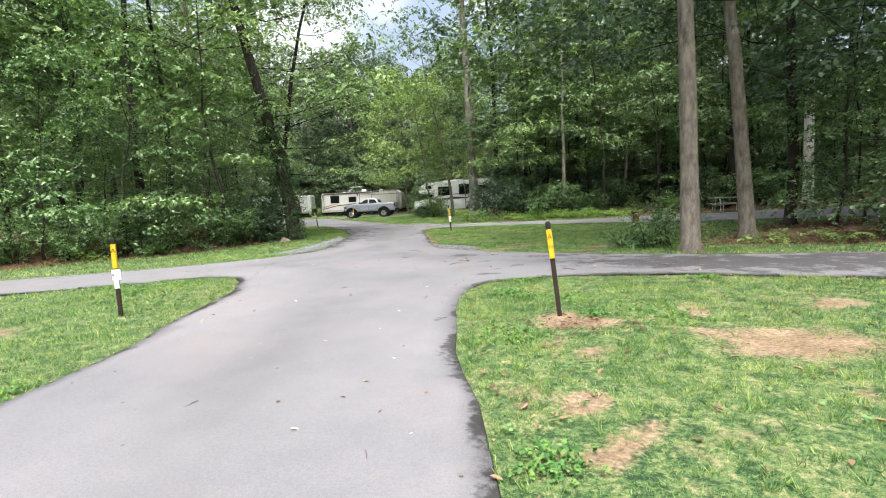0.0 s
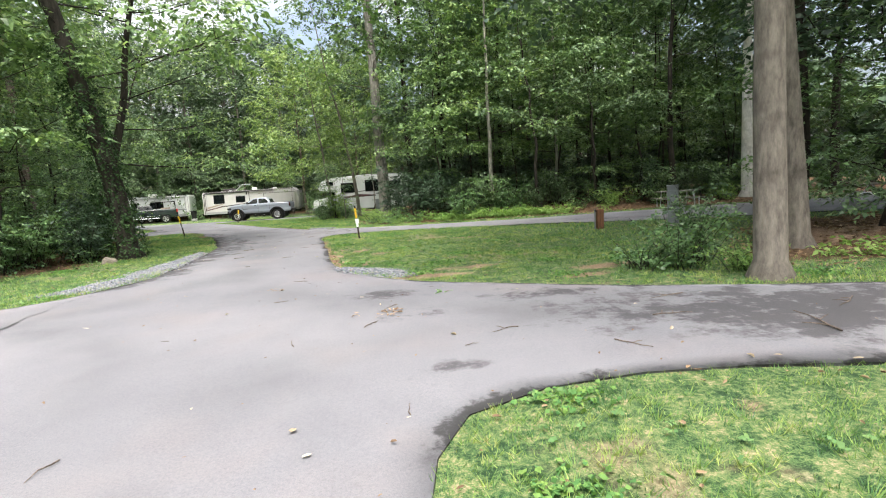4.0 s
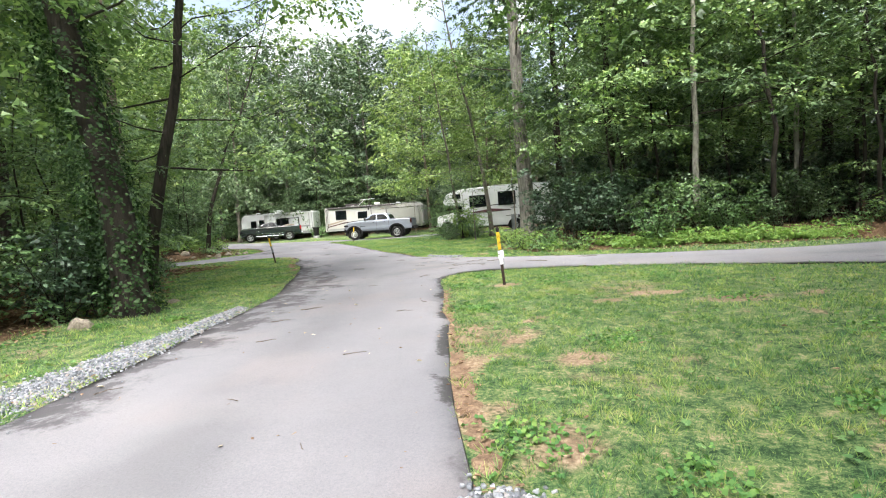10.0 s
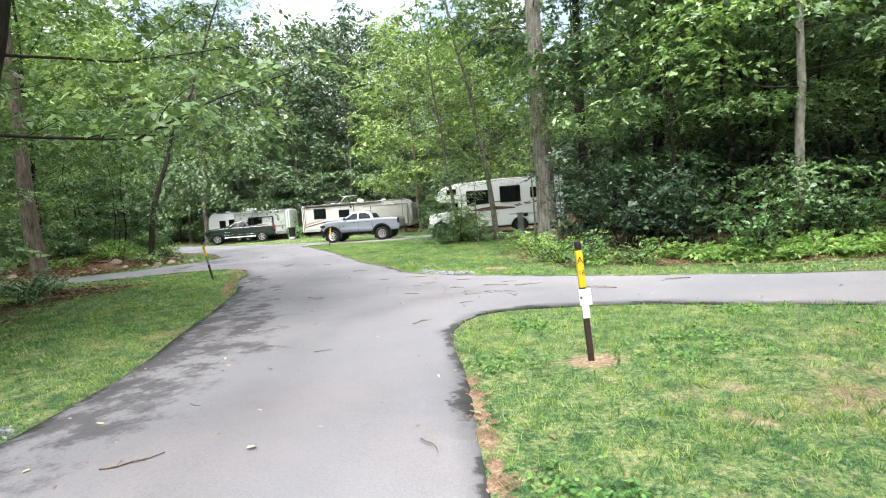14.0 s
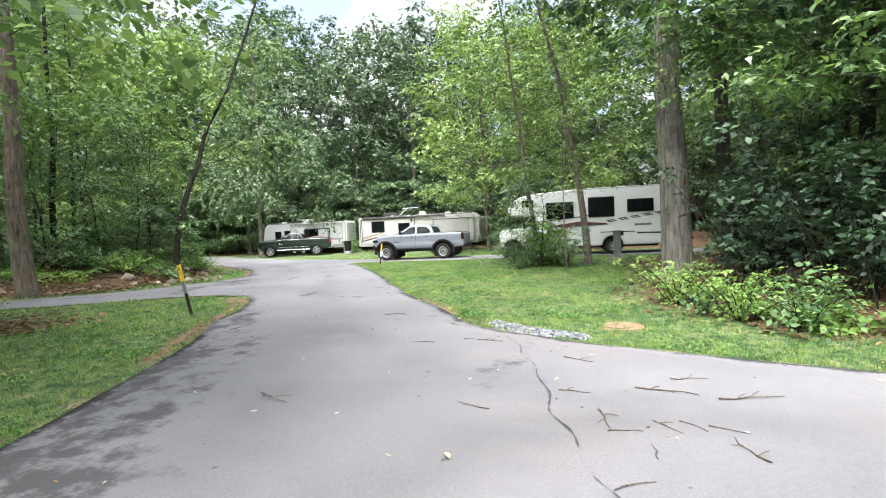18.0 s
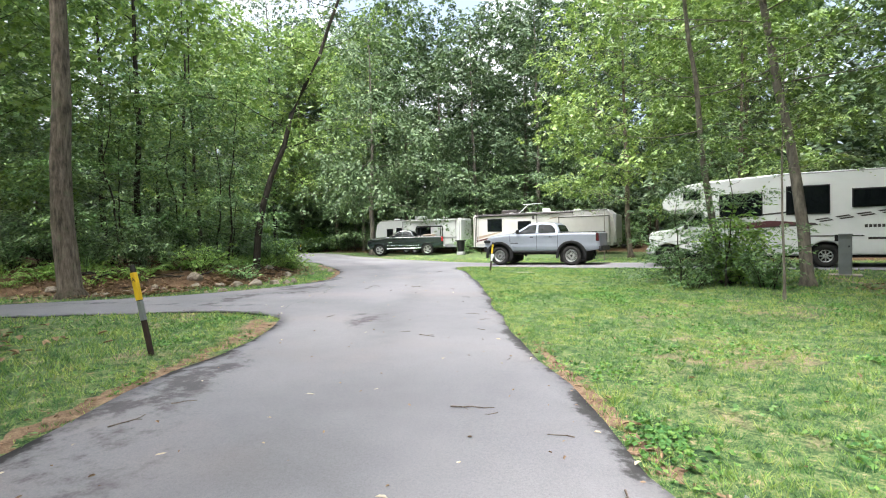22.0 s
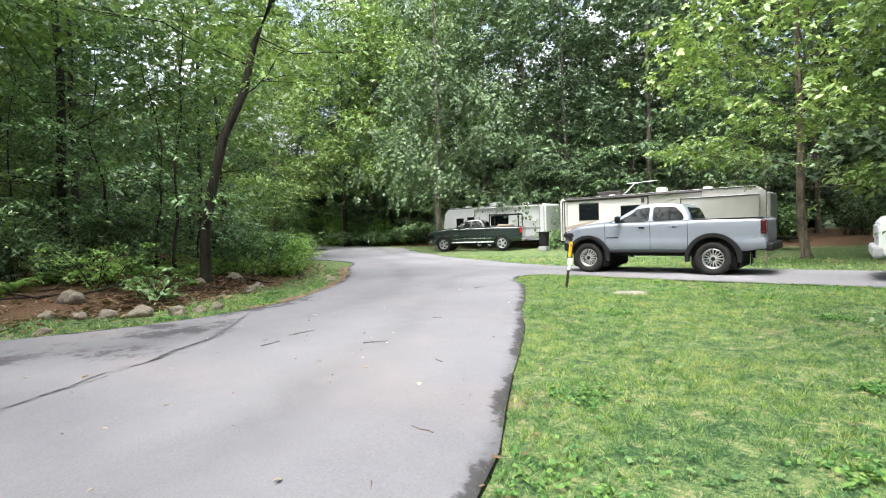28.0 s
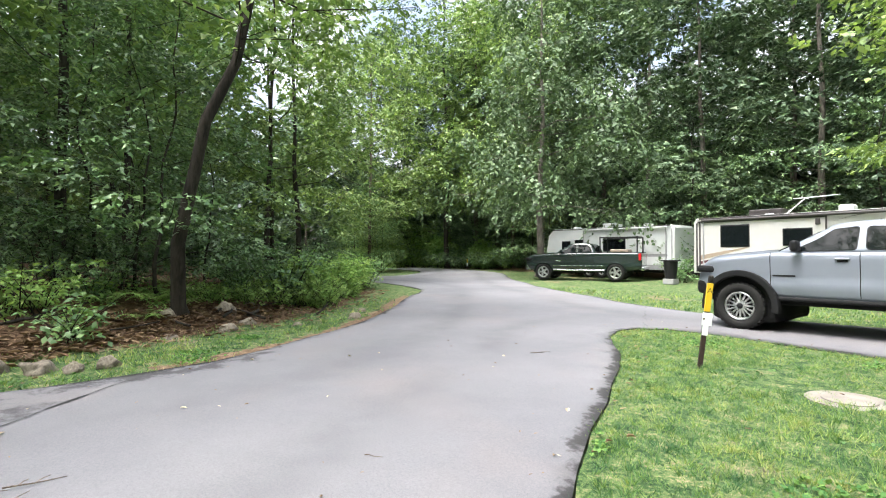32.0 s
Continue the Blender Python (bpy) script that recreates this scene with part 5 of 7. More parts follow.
def lumps(x, y, cell, seed):
    """Soft random lumps over the plan, about one to a cell, from 0 to 1."""
    g = np.random.default_rng(seed).uniform(0, 1, (257, 257))
    u, v = (np.asarray(x) + 64) / cell, (np.asarray(y) + 64) / cell
    u, v = u + 0.5 * np.sin(v * 0.7), v + 0.5 * np.sin(u * 0.6)
    i, j = np.floor(u).astype(int), np.floor(v).astype(int)
    a, b = step(u - i, 0, 1), step(v - j, 0, 1)
    i, j = i % 256, j % 256
    return (g[i, j] * (1 - a) + g[i + 1, j] * a) * (1 - b) + (g[i, j + 1] * (1 - a) + g[i + 1, j + 1] * a) * b


_r = np.random.default_rng(74)
_blades = []
_line = spline([(0, -3), (0, 8), (-1.2, 15), (-2.6, 23), (-4, 29), (-6.2, 35), (-8.5, 41), (-11, 46)], 2.0)
for lo, hi, per, tall, wide in ((0.0, 2.8, 1300, 0.036, 0.0065), (2.8, 4.5, 800, 0.042, 0.009), (4.5, 7.0, 550, 0.052, 0.015), (7.0, 10.0, 200, 0.06, 0.024), (10.0, 17.0, 60, 0.075, 0.036)):
    _c = int(per * 36 * 58)
    x, y = _r.uniform(-22, 14, _c), _r.uniform(-1, 57, _c)
    keep = (to_road(x, y) > -0.02) & (woods_at(x, y)[0] < 0.5)
    x, y = x[keep], y[keep]
    dl = off_line(_line, x, y, False)
    keep = (dl >= lo) & (dl < hi)
    x, y = x[keep], y[keep]
    d = to_road(x, y)
    dep, _ = woods_at(x, y)
    bare = np.zeros(len(x))
    for cx, cy, rx, ry in BARE:
        bare = np.maximum(bare, 1 - np.sqrt(((x - cx) / rx) ** 2 + ((y - cy) / ry) ** 2) * 0.8)
    patch = np.clip(0.15 + 0.45 * lumps(x, y, 0.85, 1) + 0.75 * (lumps(x, y, 0.2, 2) - 0.3), 0, 1)
    ok = (d > -0.02) & (dep < _r.uniform(-0.8, 0.5, len(x))) & (_r.uniform(0, 1, len(x)) < 1.05 - 1.6 * np.clip(bare, 0, 1)) & (_r.uniform(0, 1, len(x)) < 0.12 + 1.1 * patch)
    for line, wid in STRIPS:
        ok &= (off_line(spline(line, 0.5), x, y, False) > wid * _r.uniform(0.5, 1.3, len(x))) | (_r.uniform(0, 1, len(x)) < 0.1)
    x, y, patch = x[ok], y[ok], patch[ok]
    _blades.append((x, y, tall * _r.uniform(0.5, 1.35, len(x)) * (0.35 + 1.35 * patch), np.full(len(x), wide)))
# splayed tufts
_c = 260000
x, y = _r.uniform(-20, 10, _c), _r.uniform(0, 54, _c)
dl = off_line(_line, x, y, False)
keep = (to_road(x, y) > 0.04) & (woods_at(x, y)[0] < -0.1) & (_r.uniform(0, 1, _c) < np.interp(dl, [0, 3.5, 6, 9], [0.95, 0.7, 0.22, 0.0])) & (lumps(x, y, 0.8, 1) + 0.8 * lumps(x, y, 0.25, 2) > _r.uniform(0.35, 1.25, _c))
x, y = x[keep], y[keep]
for cx, cy, rx, ry in BARE:
    keep = (((x - cx) / rx) ** 2 + ((y - cy) / ry) ** 2 > 1.1) | (_r.uniform(0, 1, len(x)) < 0.15)
    x, y = x[keep], y[keep]
k = 12
_ta, _tr = _r.uniform(0, 6.28, (len(x), k)), _r.uniform(0.2, 1.0, (len(x), k)) * _r.uniform(0.012, 0.05, (len(x), 1))
_th = np.repeat(_r.uniform(0.03, 0.085, len(x)), k) * _r.uniform(0.55, 1.15, len(x) * k)
_splay = _ta.ravel() + _r.normal(0, 0.4, len(x) * k)
_tuft = ((x[:, None] + np.cos(_ta) * _tr).ravel(), (y[:, None] + np.sin(_ta) * _tr).ravel(), _th, np.full(len(x) * k, 0.0075))
_field = sum(len(c[0]) for c in _blades)
_blades.append(_tuft)
x, y, hgt, wid = (np.concatenate(c) for c in zip(*_blades))
z = height(x, y)
a, b = _r.uniform(0, 6.28, len(x)), 12.0 * lumps(x, y, 0.35, 3) + _r.normal(0, 1.3, len(x))
b[_field:] = _splay
ln = _r.uniform(0.2, 1.25, len(x)) * hgt
p = np.stack([x, y, z - 0.008], -1)
sd = np.stack([np.cos(a), np.sin(a), 0 * a], -1) * wid[:, None] * 0.5
tp = p + np.stack([np.cos(b) * ln, np.sin(b) * ln, hgt], -1)
v = np.stack([p - sd, p + sd, tp], 1).reshape(-1, 3)
tagged(new("grass", mesh_np("grass", v, np.arange(len(v)).reshape(-1, 3), M["blade"])), "short green lawn grass with yellowed blades", "grass", kind="stuff")

# clover in loose patches
_cx, _cy = _r.uniform(-18, 8, 420), _r.uniform(1, 50, 420)
_cr = _r.uniform(0.12, 0.45, 420)
_j = _r.integers(0, 420, 40000)
x, y = _cx[_j] + _r.normal(0, 1, 40000) * _cr[_j] * 0.6, _cy[_j] + _r.normal(0, 1, 40000) * _cr[_j] * 0.6
ok = (to_road(x, y) > 0.05) & (off_line(_line, x, y, False) < 7) & (woods_at(x, y)[0] < -0.2)
x, y = x[ok], y[ok]
a = _r.uniform(0, 6.28, len(x))
v, f = leaves_np(_r, np.stack([x, y, height(x, y) + _r.uniform(0.02, 0.05, len(x))], -1), np.stack([np.cos(a), np.sin(a), 0 * a], -1), np.array([0, 0, 1.0]) + _r.normal(0, 0.25, (len(x), 3)), 0.036, 3, 0.014, 1.0, 0)
tagged(new("clover", mesh_np("clover", v, f, M["clover"])), "low pale green clover in loose patches", "clover", kind="stuff")

# broad-leaved weeds in the turf
_n = 26000
x, y = _r.uniform(-20, 10, _n), _r.uniform(1, 50, _n)
ok = (lumps(x, y, 1.1, 5) * lumps(x, y, 0.4, 6) > _r.uniform(0.3, 0.6, _n)) & (to_road(x, y) > 0.05) & (off_line(_line, x, y, False) < 9) & (woods_at(x, y)[0] < -0.2)
x, y = x[ok], y[ok]
a = _r.uniform(0, 6.28, len(x))
v, f = leaves_np(_r, np.stack([x, y, height(x, y) + 0.03], -1), np.stack([np.cos(a), np.sin(a), 0.3 + 0 * a], -1), np.array([0, 0, 1.0]) + _r.normal(0, 0.2, (len(x), 3)), 0.04, 5, 0.06, 0.8)
tagged(new("weeds", mesh_np("weeds", v, f, M["leaf_weed"])), "low broad-leaved weeds in the lawn", "weeds", kind="stuff")

# ---- vehicles ----
M["paint_silver"] = plain("paint_silver_blue", (0.222, 0.243, 0.29), 0.3, 0.1, 0.5, 0.04, 2, coat=0.6, uneven=0.15)
M["paint_green"] = plain("paint_dark_green", (0.012, 0.022, 0.02), 0.25, 0.1, 0.5, 0.1, 2, coat=0.8, uneven=0.15)
M["paint_white"] = plain("gelcoat_white", (0.6, 0.615, 0.615), 0.35, 0, 0.5, 0.04, 2, coat=0.3, uneven=0.15)
M["panel_cream"] = plain("panel_cream", (0.46, 0.448, 0.44), 0.4, 0, 0.5, 0.05, 2, coat=0.2, uneven=0.15)
M["black_plastic"] = plain("black_plastic", (0.012, 0.012, 0.013), 0.65, 0, 0.2, 0.2, 9)
M["rubber"] = plain("tyre_rubber", (0.015, 0.0145, 0.014), 0.85, 0, 0.3, 0.25, 14, bumpy=0.3)
M["chassis"] = plain("chassis_black", (0.012, 0.012, 0.012), 0.8, 0, 0.2, 0.2, 5)
M["alloy"] = plain("alloy_bright", (0.62, 0.62, 0.63), 0.3, 0.9, 0.5, 0.08, 20)
M["chrome"] = plain("chrome", (0.75, 0.76, 0.78), 0.12, 1.0, 0.5, 0.04, 8)
M["lamp_red"] = plain("lamp_red", (0.4, 0.012, 0.015), 0.18, 0, 0.6, 0.1, 10, coat=0.5)
M["lamp_smoked"] = plain("lamp_smoked", (0.05, 0.008, 0.009), 0.2, 0, 0.5, 0.1, 10, coat=0.5)
M["lamp_clear"] = plain("lamp_clear", (0.6, 0.62, 0.64), 0.12, 0.2, 0.7, 0.1, 12, coat=0.6)
M["trim_grey"] = plain("trim_grey", (0.3, 0.3, 0.31), 0.5, 0, 0.4, 0.1, 8)
M["decal_dark"] = plain("decal_dark", (0.035, 0.03, 0.03), 0.4, 0, 0.5, 0.1, 6)
M["decal_maroon"] = plain("decal_maroon", (0.09, 0.03, 0.035), 0.4, 0, 0.5, 0.1, 6)
M["decal_tan"] = plain("decal_tan", (0.28, 0.22, 0.17), 0.4, 0, 0.5, 0.1, 6)


def glass_dark():
    m, n, l, b = mat_new("tinted_glass", 0.04, 0, 0.32)
    b.inputs["Base Color"].default_value = (0.006, 0.008, 0.009, 1)
    l.new(remap(n, l, noise_tex(n, l, 3, 2), 0.3, 0.7, 0.03, 0.07), b.inputs["Roughness"])
    return m


M["glass"] = glass_dark()


def arc(cx, cz, r, a0, a1, n):
    return [(cx + r * math.cos(radians(a0 + (a1 - a0) * i / n)), cz + r * math.sin(radians(a0 + (a1 - a0) * i / n))) for i in range(n + 1)]


def wheel(parent, x, y, r, width, side, rim_r, spokes, rim_mat="alloy", name="wheel", dish=0.0):
    """A wheel whose outer face looks along side (+1 or -1 on y)."""
    w = new(name)
    w.parent = parent
    w.matrix_local = Matrix.Translation((x, y, r)) @ Matrix.Diagonal((1, side, 1, 1))
    h = width / 2
    part("tyre", lathe(bmesh.new(), [(rim_r, -h * 0.8), (r * 0.86, -h), (r * 0.97, -h * 0.85), (r, -h * 0.6), (r, h * 0.6), (r * 0.97, h * 0.85), (r * 0.86, h), (rim_r * 1.03, h * 0.85), (rim_r, h * 0.7)], 36), M["rubber"], w, smooth=True)
    bm = bmesh.new()
    for i in range(32):
        a = 2 * math.pi * i / 32
        for s in (-1, 1):
            c = Vector((r * 0.995 * math.cos(a + 0.05 * s), s * h * 0.45, r * 0.995 * math.sin(a + 0.05 * s)))
            bmesh.ops.create_cube(bm, size=1, matrix=Matrix.Translation(c) @ Matrix.Rotation(-a, 4, 'Y') @ Matrix.Diagonal((0.025, h * 0.75, r * 0.11, 1)))
    part("tread", bm, M["rubber"], w)
    part("rim", lathe(bmesh.new(), [(rim_r * 1.0, h * 0.72), (rim_r * 0.97, h * 0.86), (rim_r * 0.9, h * 0.8), (rim_r * 0.86, h * 0.45 - dish), (rim_r * 0.8, -h * 0.5)], 36), M[rim_mat], w, smooth=True)
    bm = bmesh.new()
    for i in range(spokes):
        a = 2 * math.pi * i / spokes
        c, s = math.cos(a), math.sin(a)
        rod(bm, (0.16 * rim_r * c, h * 0.52, 0.16 * rim_r * s), (0.9 * rim_r * c, h * 0.6 - dish * 0.3, 0.9 * rim_r * s), rim_r * (0.9 / spokes + 0.015), rim_r * (0.7 / spokes + 0.015), 6)
    part("spokes", bm, M[rim_mat], w)
    part("hub", lathe(bmesh.new(), [(0.001, h * 0.72), (rim_r * 0.16, h * 0.7), (rim_r * 0.24, h * 0.58), (rim_r * 0.26, h * 0.3)], 16), M["black_plastic"] if spokes > 8 else M[rim_mat], w, smooth=True)
    part("brake_disc", lathe(bmesh.new(), [(0.001, 0.0), (rim_r * 0.78, 0.0), (rim_r * 0.78, -0.03)], 24), M["chassis"], w)
    return w


def side_quad(bm, pts, y, thick=0.012):
    """A flat pane or panel on a side, from x and z corners; y may be one value or one per corner."""
    ys = y if isinstance(y, (list, tuple)) else [y] * len(pts)
    sg = 1 if ys[0] > 0 else -1
    vs = [bm.verts.new((x, yy, z)) for (x, z), yy in zip(pts, ys)]
    f = bm.faces.new(vs)
    r = bmesh.ops.extrude_face_region(bm, geom=[f])
    bmesh.ops.translate(bm, verts=[v for v in r["geom"] if isinstance(v, bmesh.types.BMVert)], vec=(0, -sg * thick, 0))
    bmesh.ops.recalc_face_normals(bm, faces=bm.faces)
    return bm


def rounded(pts, r, n=4):
    """A flat outline with its corners rounded."""
    out = []
    for k, p in enumerate(pts):
        p, a, b = np.array(p, float), np.array(pts[k - 1], float), np.array(pts[(k + 1) % len(pts)], float)
        da, db = np.linalg.norm(a - p), np.linalg.norm(b - p)
        q = min(r, 0.45 * da, 0.45 * db)
        u, w = p + (a - p) / da * q, p + (b - p) / db * q
        for t in np.linspace(0, 1, n):
            out.append(tuple((1 - t) ** 2 * u + 2 * t * (1 - t) * p + t * t * w))
    return out


def loft(rings, closed=True, cap=False):
    """A skin over rings of equally many points."""
    bm = bmesh.new()
    rows = [[bm.verts.new(p) for p in ring] for ring in rings]
    n = len(rows[0])
    for p, q in zip(rows, rows[1:]):
        for i in range(n if closed else n - 1):
            bm.faces.new((p[i], p[(i + 1) % n], q[(i + 1) % n], q[i]))
    if cap:
        bm.faces.new(rows[0])
        bm.faces.new(rows[-1])
    bmesh.ops.recalc_face_normals(bm, faces=bm.faces)
    return bm


def pickup(m, label, paint, wb, fo, ro, hw, r, sill, belt, hood, rail, roof, flares, spokes, rim, cab0, cab1, rack=False, chrome_strip=False):
    """A crew-cab pickup facing +x, its origin on the ground midway between the axles."""
    t = thing("pickup_truck", m, label, "pickup truck")
    f, b = wb / 2, -wb / 2
    ar = r + (0.15 if flares else 0.08)
    nose, tail = f + fo, b - ro

    def side_y(x, z):
        y = hw + float(np.interp(z, [sill, sill + 0.12, sill + 0.24, sill + 0.3, belt - 0.3, belt - 0.1, belt - 0.02, belt + 0.1], [-0.05, -0.015, 0.0, -0.022, -0.012, 0.0, -0.012, -0.05]))
        y -= 0.16 * float(step(x, nose - 0.55, nose + 0.02)) + 0.05 * float(step(-x, -tail - 0.2, -tail))
        for c in (f, b):
            y += 0.03 * math.exp(-(((x - c) / 0.55) ** 2)) * float(step(z, sill + 0.1, sill + 0.45))
        return y

    def low_z(x):
        z = sill + 0.1 * float(step(x, nose - 0.3, nose)) + 0.06 * float(step(-x, -tail - 0.5, -tail))
        for c in (f, b):
            if abs(x - c) < ar:
                z = max(z, r + math.sqrt(ar * ar - (x - c) ** 2))
        return z

    def top_z(x):
        return float(np.interp(x, [tail, tail + 0.05, cab1 - 0.04, cab1 - 0.01, cab1 + 0.3, cab0, nose - 0.35, nose - 0.12, nose - 0.03, nose], [rail - 0.03, rail, rail + 0.01, belt, belt, hood + 0.01, hood - 0.09, hood - 0.17, hood - 0.25, hood - 0.4]))

    xs = sorted(set(np.round(np.concatenate([np.linspace(tail, nose, 46), [cab1 - 0.04, cab1 - 0.01, nose - 0.03, nose - 0.07, tail + 0.03], *[c + ar * np.cos(np.linspace(0, np.pi, 19)) for c in (f, b)]]), 4)))
    rings = []
    for x in xs:
        lo, hi = low_z(x), top_z(x)
        crown = 0.07 * float(step(x, cab0 - 0.1, cab0 + 0.2)) + 0.01
        side = [(x, side_y(x, lo + (hi - 0.06 - lo) * k), lo + (hi - 0.06 - lo) * k) for k in np.linspace(0, 1, 12)]
        w = side[-1][1]
        side += [(x, w - 0.014, hi - 0.025), (x, w - 0.045, hi - 0.004), (x, w - 0.1, hi + 0.006), (x, w * 0.75, hi + crown * 0.75), (x, w * 0.55, hi + crown * 0.72), (x, w * 0.25, hi + crown)]
        rings.append([(px, -py, pz) for px, py, pz in side] + side[::-1])
    part("body", loft(rings, closed=True, cap=True), M[paint], t, smooth=True)
    part("underbody", boxed((0, 0, sill - 0.03), (wb + 1.2, hw * 1.5, 0.22), 0.03), M["chassis"], t)
    for x in (f, b):
        part("wheel_well", boxed((x, 0, r + 0.14), (2 * ar - 0.03, 2 * hw - 0.2, 2 * ar - 0.28), 0.1), M["chassis"], t)
    part("axle", rod(bmesh.new(), (b, -hw + 0.2, r), (b, hw - 0.2, r), 0.07), M["chassis"], t)
    part("axle", rod(bmesh.new(), (f, -hw + 0.2, r), (f, hw - 0.2, r), 0.05), M["chassis"], t)
    # cab
    bw, tw, rake = hw - 0.05, hw - 0.24, 0.74
    zb0, zs = belt - 0.03, roof - 0.07

    def wy(z):
        return bw - (bw - tw) * (z - zb0) / (zs - zb0)

    def ring(x0, x1, w, z, arch=0.0):
        """x0 the front, x1 the rear, rounded at its corners, the front bowed."""
        pts = [(x0 + 0.06, w * 0.3), (x0 + 0.05, w * 0.6), (x0, w * 0.86), (x0 - 0.07, w * 0.96), (x0 - 0.2, w)] + [(x0 - 0.2 + (x1 - x0 + 0.32) * k, w) for k in np.linspace(0.12, 0.9, 8)] + [(x1 + 0.1, w), (x1 + 0.03, w * 0.97), (x1, w * 0.88), (x1 - 0.02, w * 0.5)]
        mid, half = (x0 + x1) / 2, (x0 - x1) / 2
        left = [(x, y, z - arch * abs((x - mid) / half) ** 2.2) for x, y in pts]
        return left + [(x, -y, zz) for x, y, zz in left[::-1]]
    levels = []
    for k in np.linspace(0, 1, 7):
        z = zb0 + (zs - zb0) * k
        levels.append(ring(cab0 - rake * k, cab1 + 0.2 * k**1.5, wy(z), z, 0.04 * k))
    for dx, dw, z, arch in ((0.03, 0.02, roof - 0.035, 0.045), (0.07, 0.055, roof - 0.012, 0.045), (0.16, 0.14, roof, 0.045), (0.5, 0.45, roof + 0.012, 0.03)):
        levels.append(ring(cab0 - rake - dx, cab1 + 0.2 + dx * 0.7, tw - dw, z, arch))
    part("cab", loft(levels, closed=True, cap=True), M[paint], t, smooth=True)
    mid = (cab0 + cab1) / 2 - 0.12
    for s in (-1, 1):
        zb, zt = belt + 0.012, roof - 0.105
        fw = [(cab0 - 0.28, zb), (mid + 0.07, zb + 0.02), (mid + 0.06, zt), (cab0 - 0.86, zt - 0.03), (cab0 - 0.66, zb + 0.2)]
        rw = [(mid - 0.07, zb + 0.02), (cab1 + 0.16, zb + 0.03), (cab1 + 0.22, zb + 0.2), (cab1 + 0.4, zt - 0.02), (mid - 0.06, zt)]
        for pts, grow_ in ((fw, 0.05), (rw, 0.07)):
            pts = rounded(pts, grow_)
            c = np.mean(pts, 0)
            seal = [tuple(c + (np.array(p) - c) * 1.05) for p in pts]
            part("window_seal", side_quad(bmesh.new(), seal, [s * (wy(z) + 0.004) for _, z in seal]), M["black_plastic"], t)
            part("side_window", side_quad(bmesh.new(), pts, [s * (wy(z) + 0.009) for _, z in pts]), M["glass"], t)
        for x in (cab0 + 0.0, mid, cab1 + 0.06):
            bm = bmesh.new()
            zz = np.linspace(sill + 0.05, belt - 0.01, 8)
            for z0, z1 in zip(zz, zz[1:]):
                side_quad(bm, [(x - 0.006, z0), (x + 0.006, z0), (x + 0.006, z1), (x - 0.006, z1)], [s * (side_y(x, z) + 0.003) for z in (z0, z0, z1, z1)], 0.006)
            part("door_seam", bm, M["chassis"], t)
        for x in (mid + 0.22, cab1 + 0.36):
            part("door_handle", boxed((x, s * (hw + 0.015), belt - 0.11), (0.2, 0.035, 0.032), 0.012), M[paint], t)
            # flat black plate, drawn for the shade in the hollow behind the handle
            part("handle_shade_plate", boxed((x, s * (hw - 0.006), belt - 0.14), (0.14, 0.012, 0.05), 0.004), M["black_plastic"], t)
        part("mirror", boxed((cab0 - 0.4, s * (hw + 0.09), belt + 0.1), (0.12, 0.22, 0.18), 0.05, 3), M["black_plastic"] if flares else M[paint], t)
        part("mirror_arm", boxed((cab0 - 0.4, s * (hw - 0.02), belt + 0.04), (0.07, 0.14, 0.05), 0.015), M["black_plastic"], t)
        part("side_step", boxed((0.0, s * (hw - 0.06), sill - 0.02), (wb - 2 * ar - 0.06, 0.13, 0.07), 0.025), M["chrome"] if chrome_strip else M["black_plastic"], t)
        if chrome_strip:
            part("sill_line", boxed((0, s * (hw + 0.002), sill + 0.22), (wb - 2 * ar - 0.1, 0.014, 0.02), 0.004), M["chrome"], t)
        part("badge", boxed((cab0 - 0.2, s * (hw - 0.012), belt - 0.4), (0.34, 0.014, 0.028), 0.004), M["chrome"] if chrome_strip else M["black_plastic"], t)
        for x in (f, b):
            if flares:
                o, i = arc(x, r, ar + 0.085, -8, 188, 18), arc(x, r, ar - 0.025, -8, 188, 18)
                part("fender_flare", prism(bmesh.new(), o + i[::-1], s * (hw - 0.08), s * (hw + 0.07), 0.018, 2), M["black_plastic"], t)
            else:
                o, i = arc(x, r, ar + 0.03, 0, 180, 16), arc(x, r, ar - 0.015, 0, 180, 16)
                part("fender_lip", prism(bmesh.new(), o + i[::-1], s * (hw - 0.05), s * (hw + 0.03), 0.01, 2), M[paint], t)
        part("headlight_bezel", boxed((nose - 0.2, s * (hw - 0.13), hood - 0.29), (0.4, 0.16, 0.13), 0.04), M["black_plastic"], t)
        part("headlight", boxed((nose - 0.08, s * (hw - 0.27), hood - 0.29), (0.2, 0.3, 0.11), 0.04), M["lamp_clear"], t)
        part("tail_light", boxed((tail + 0.05, s * (hw - 0.1), rail - 0.2), (0.13, 0.18, 0.34), 0.03), M["lamp_red"] if chrome_strip else M["lamp_smoked"], t)
        part("bed_rail", boxed(((cab1 + tail) / 2, s * (hw - 0.07), rail + 0.015), (cab1 - tail - 0.1, 0.1, 0.03), 0.012), M["black_plastic"], t)
        if flares:
            part("mud_flap", boxed((b - ar - 0.02, s * (hw - 0.15), r * 0.75), (0.02, 0.28, r * 0.6), 0.005), M["black_plastic"], t)
    ws = bmesh.new()
    g = []
    for k in (0.1, 0.36, 0.62, 0.88):
        z = zb0 + (zs - zb0) * k
        g.append([(cab0 - rake * k + 0.02 + (0.055 if abs(q) < 0.4 else 0.045 if abs(q) < 0.7 else -0.005), wy(z) * q, z - 0.05 * k + 0.012) for q in (-0.86, -0.6, -0.3, 0.0, 0.3, 0.6, 0.86)])
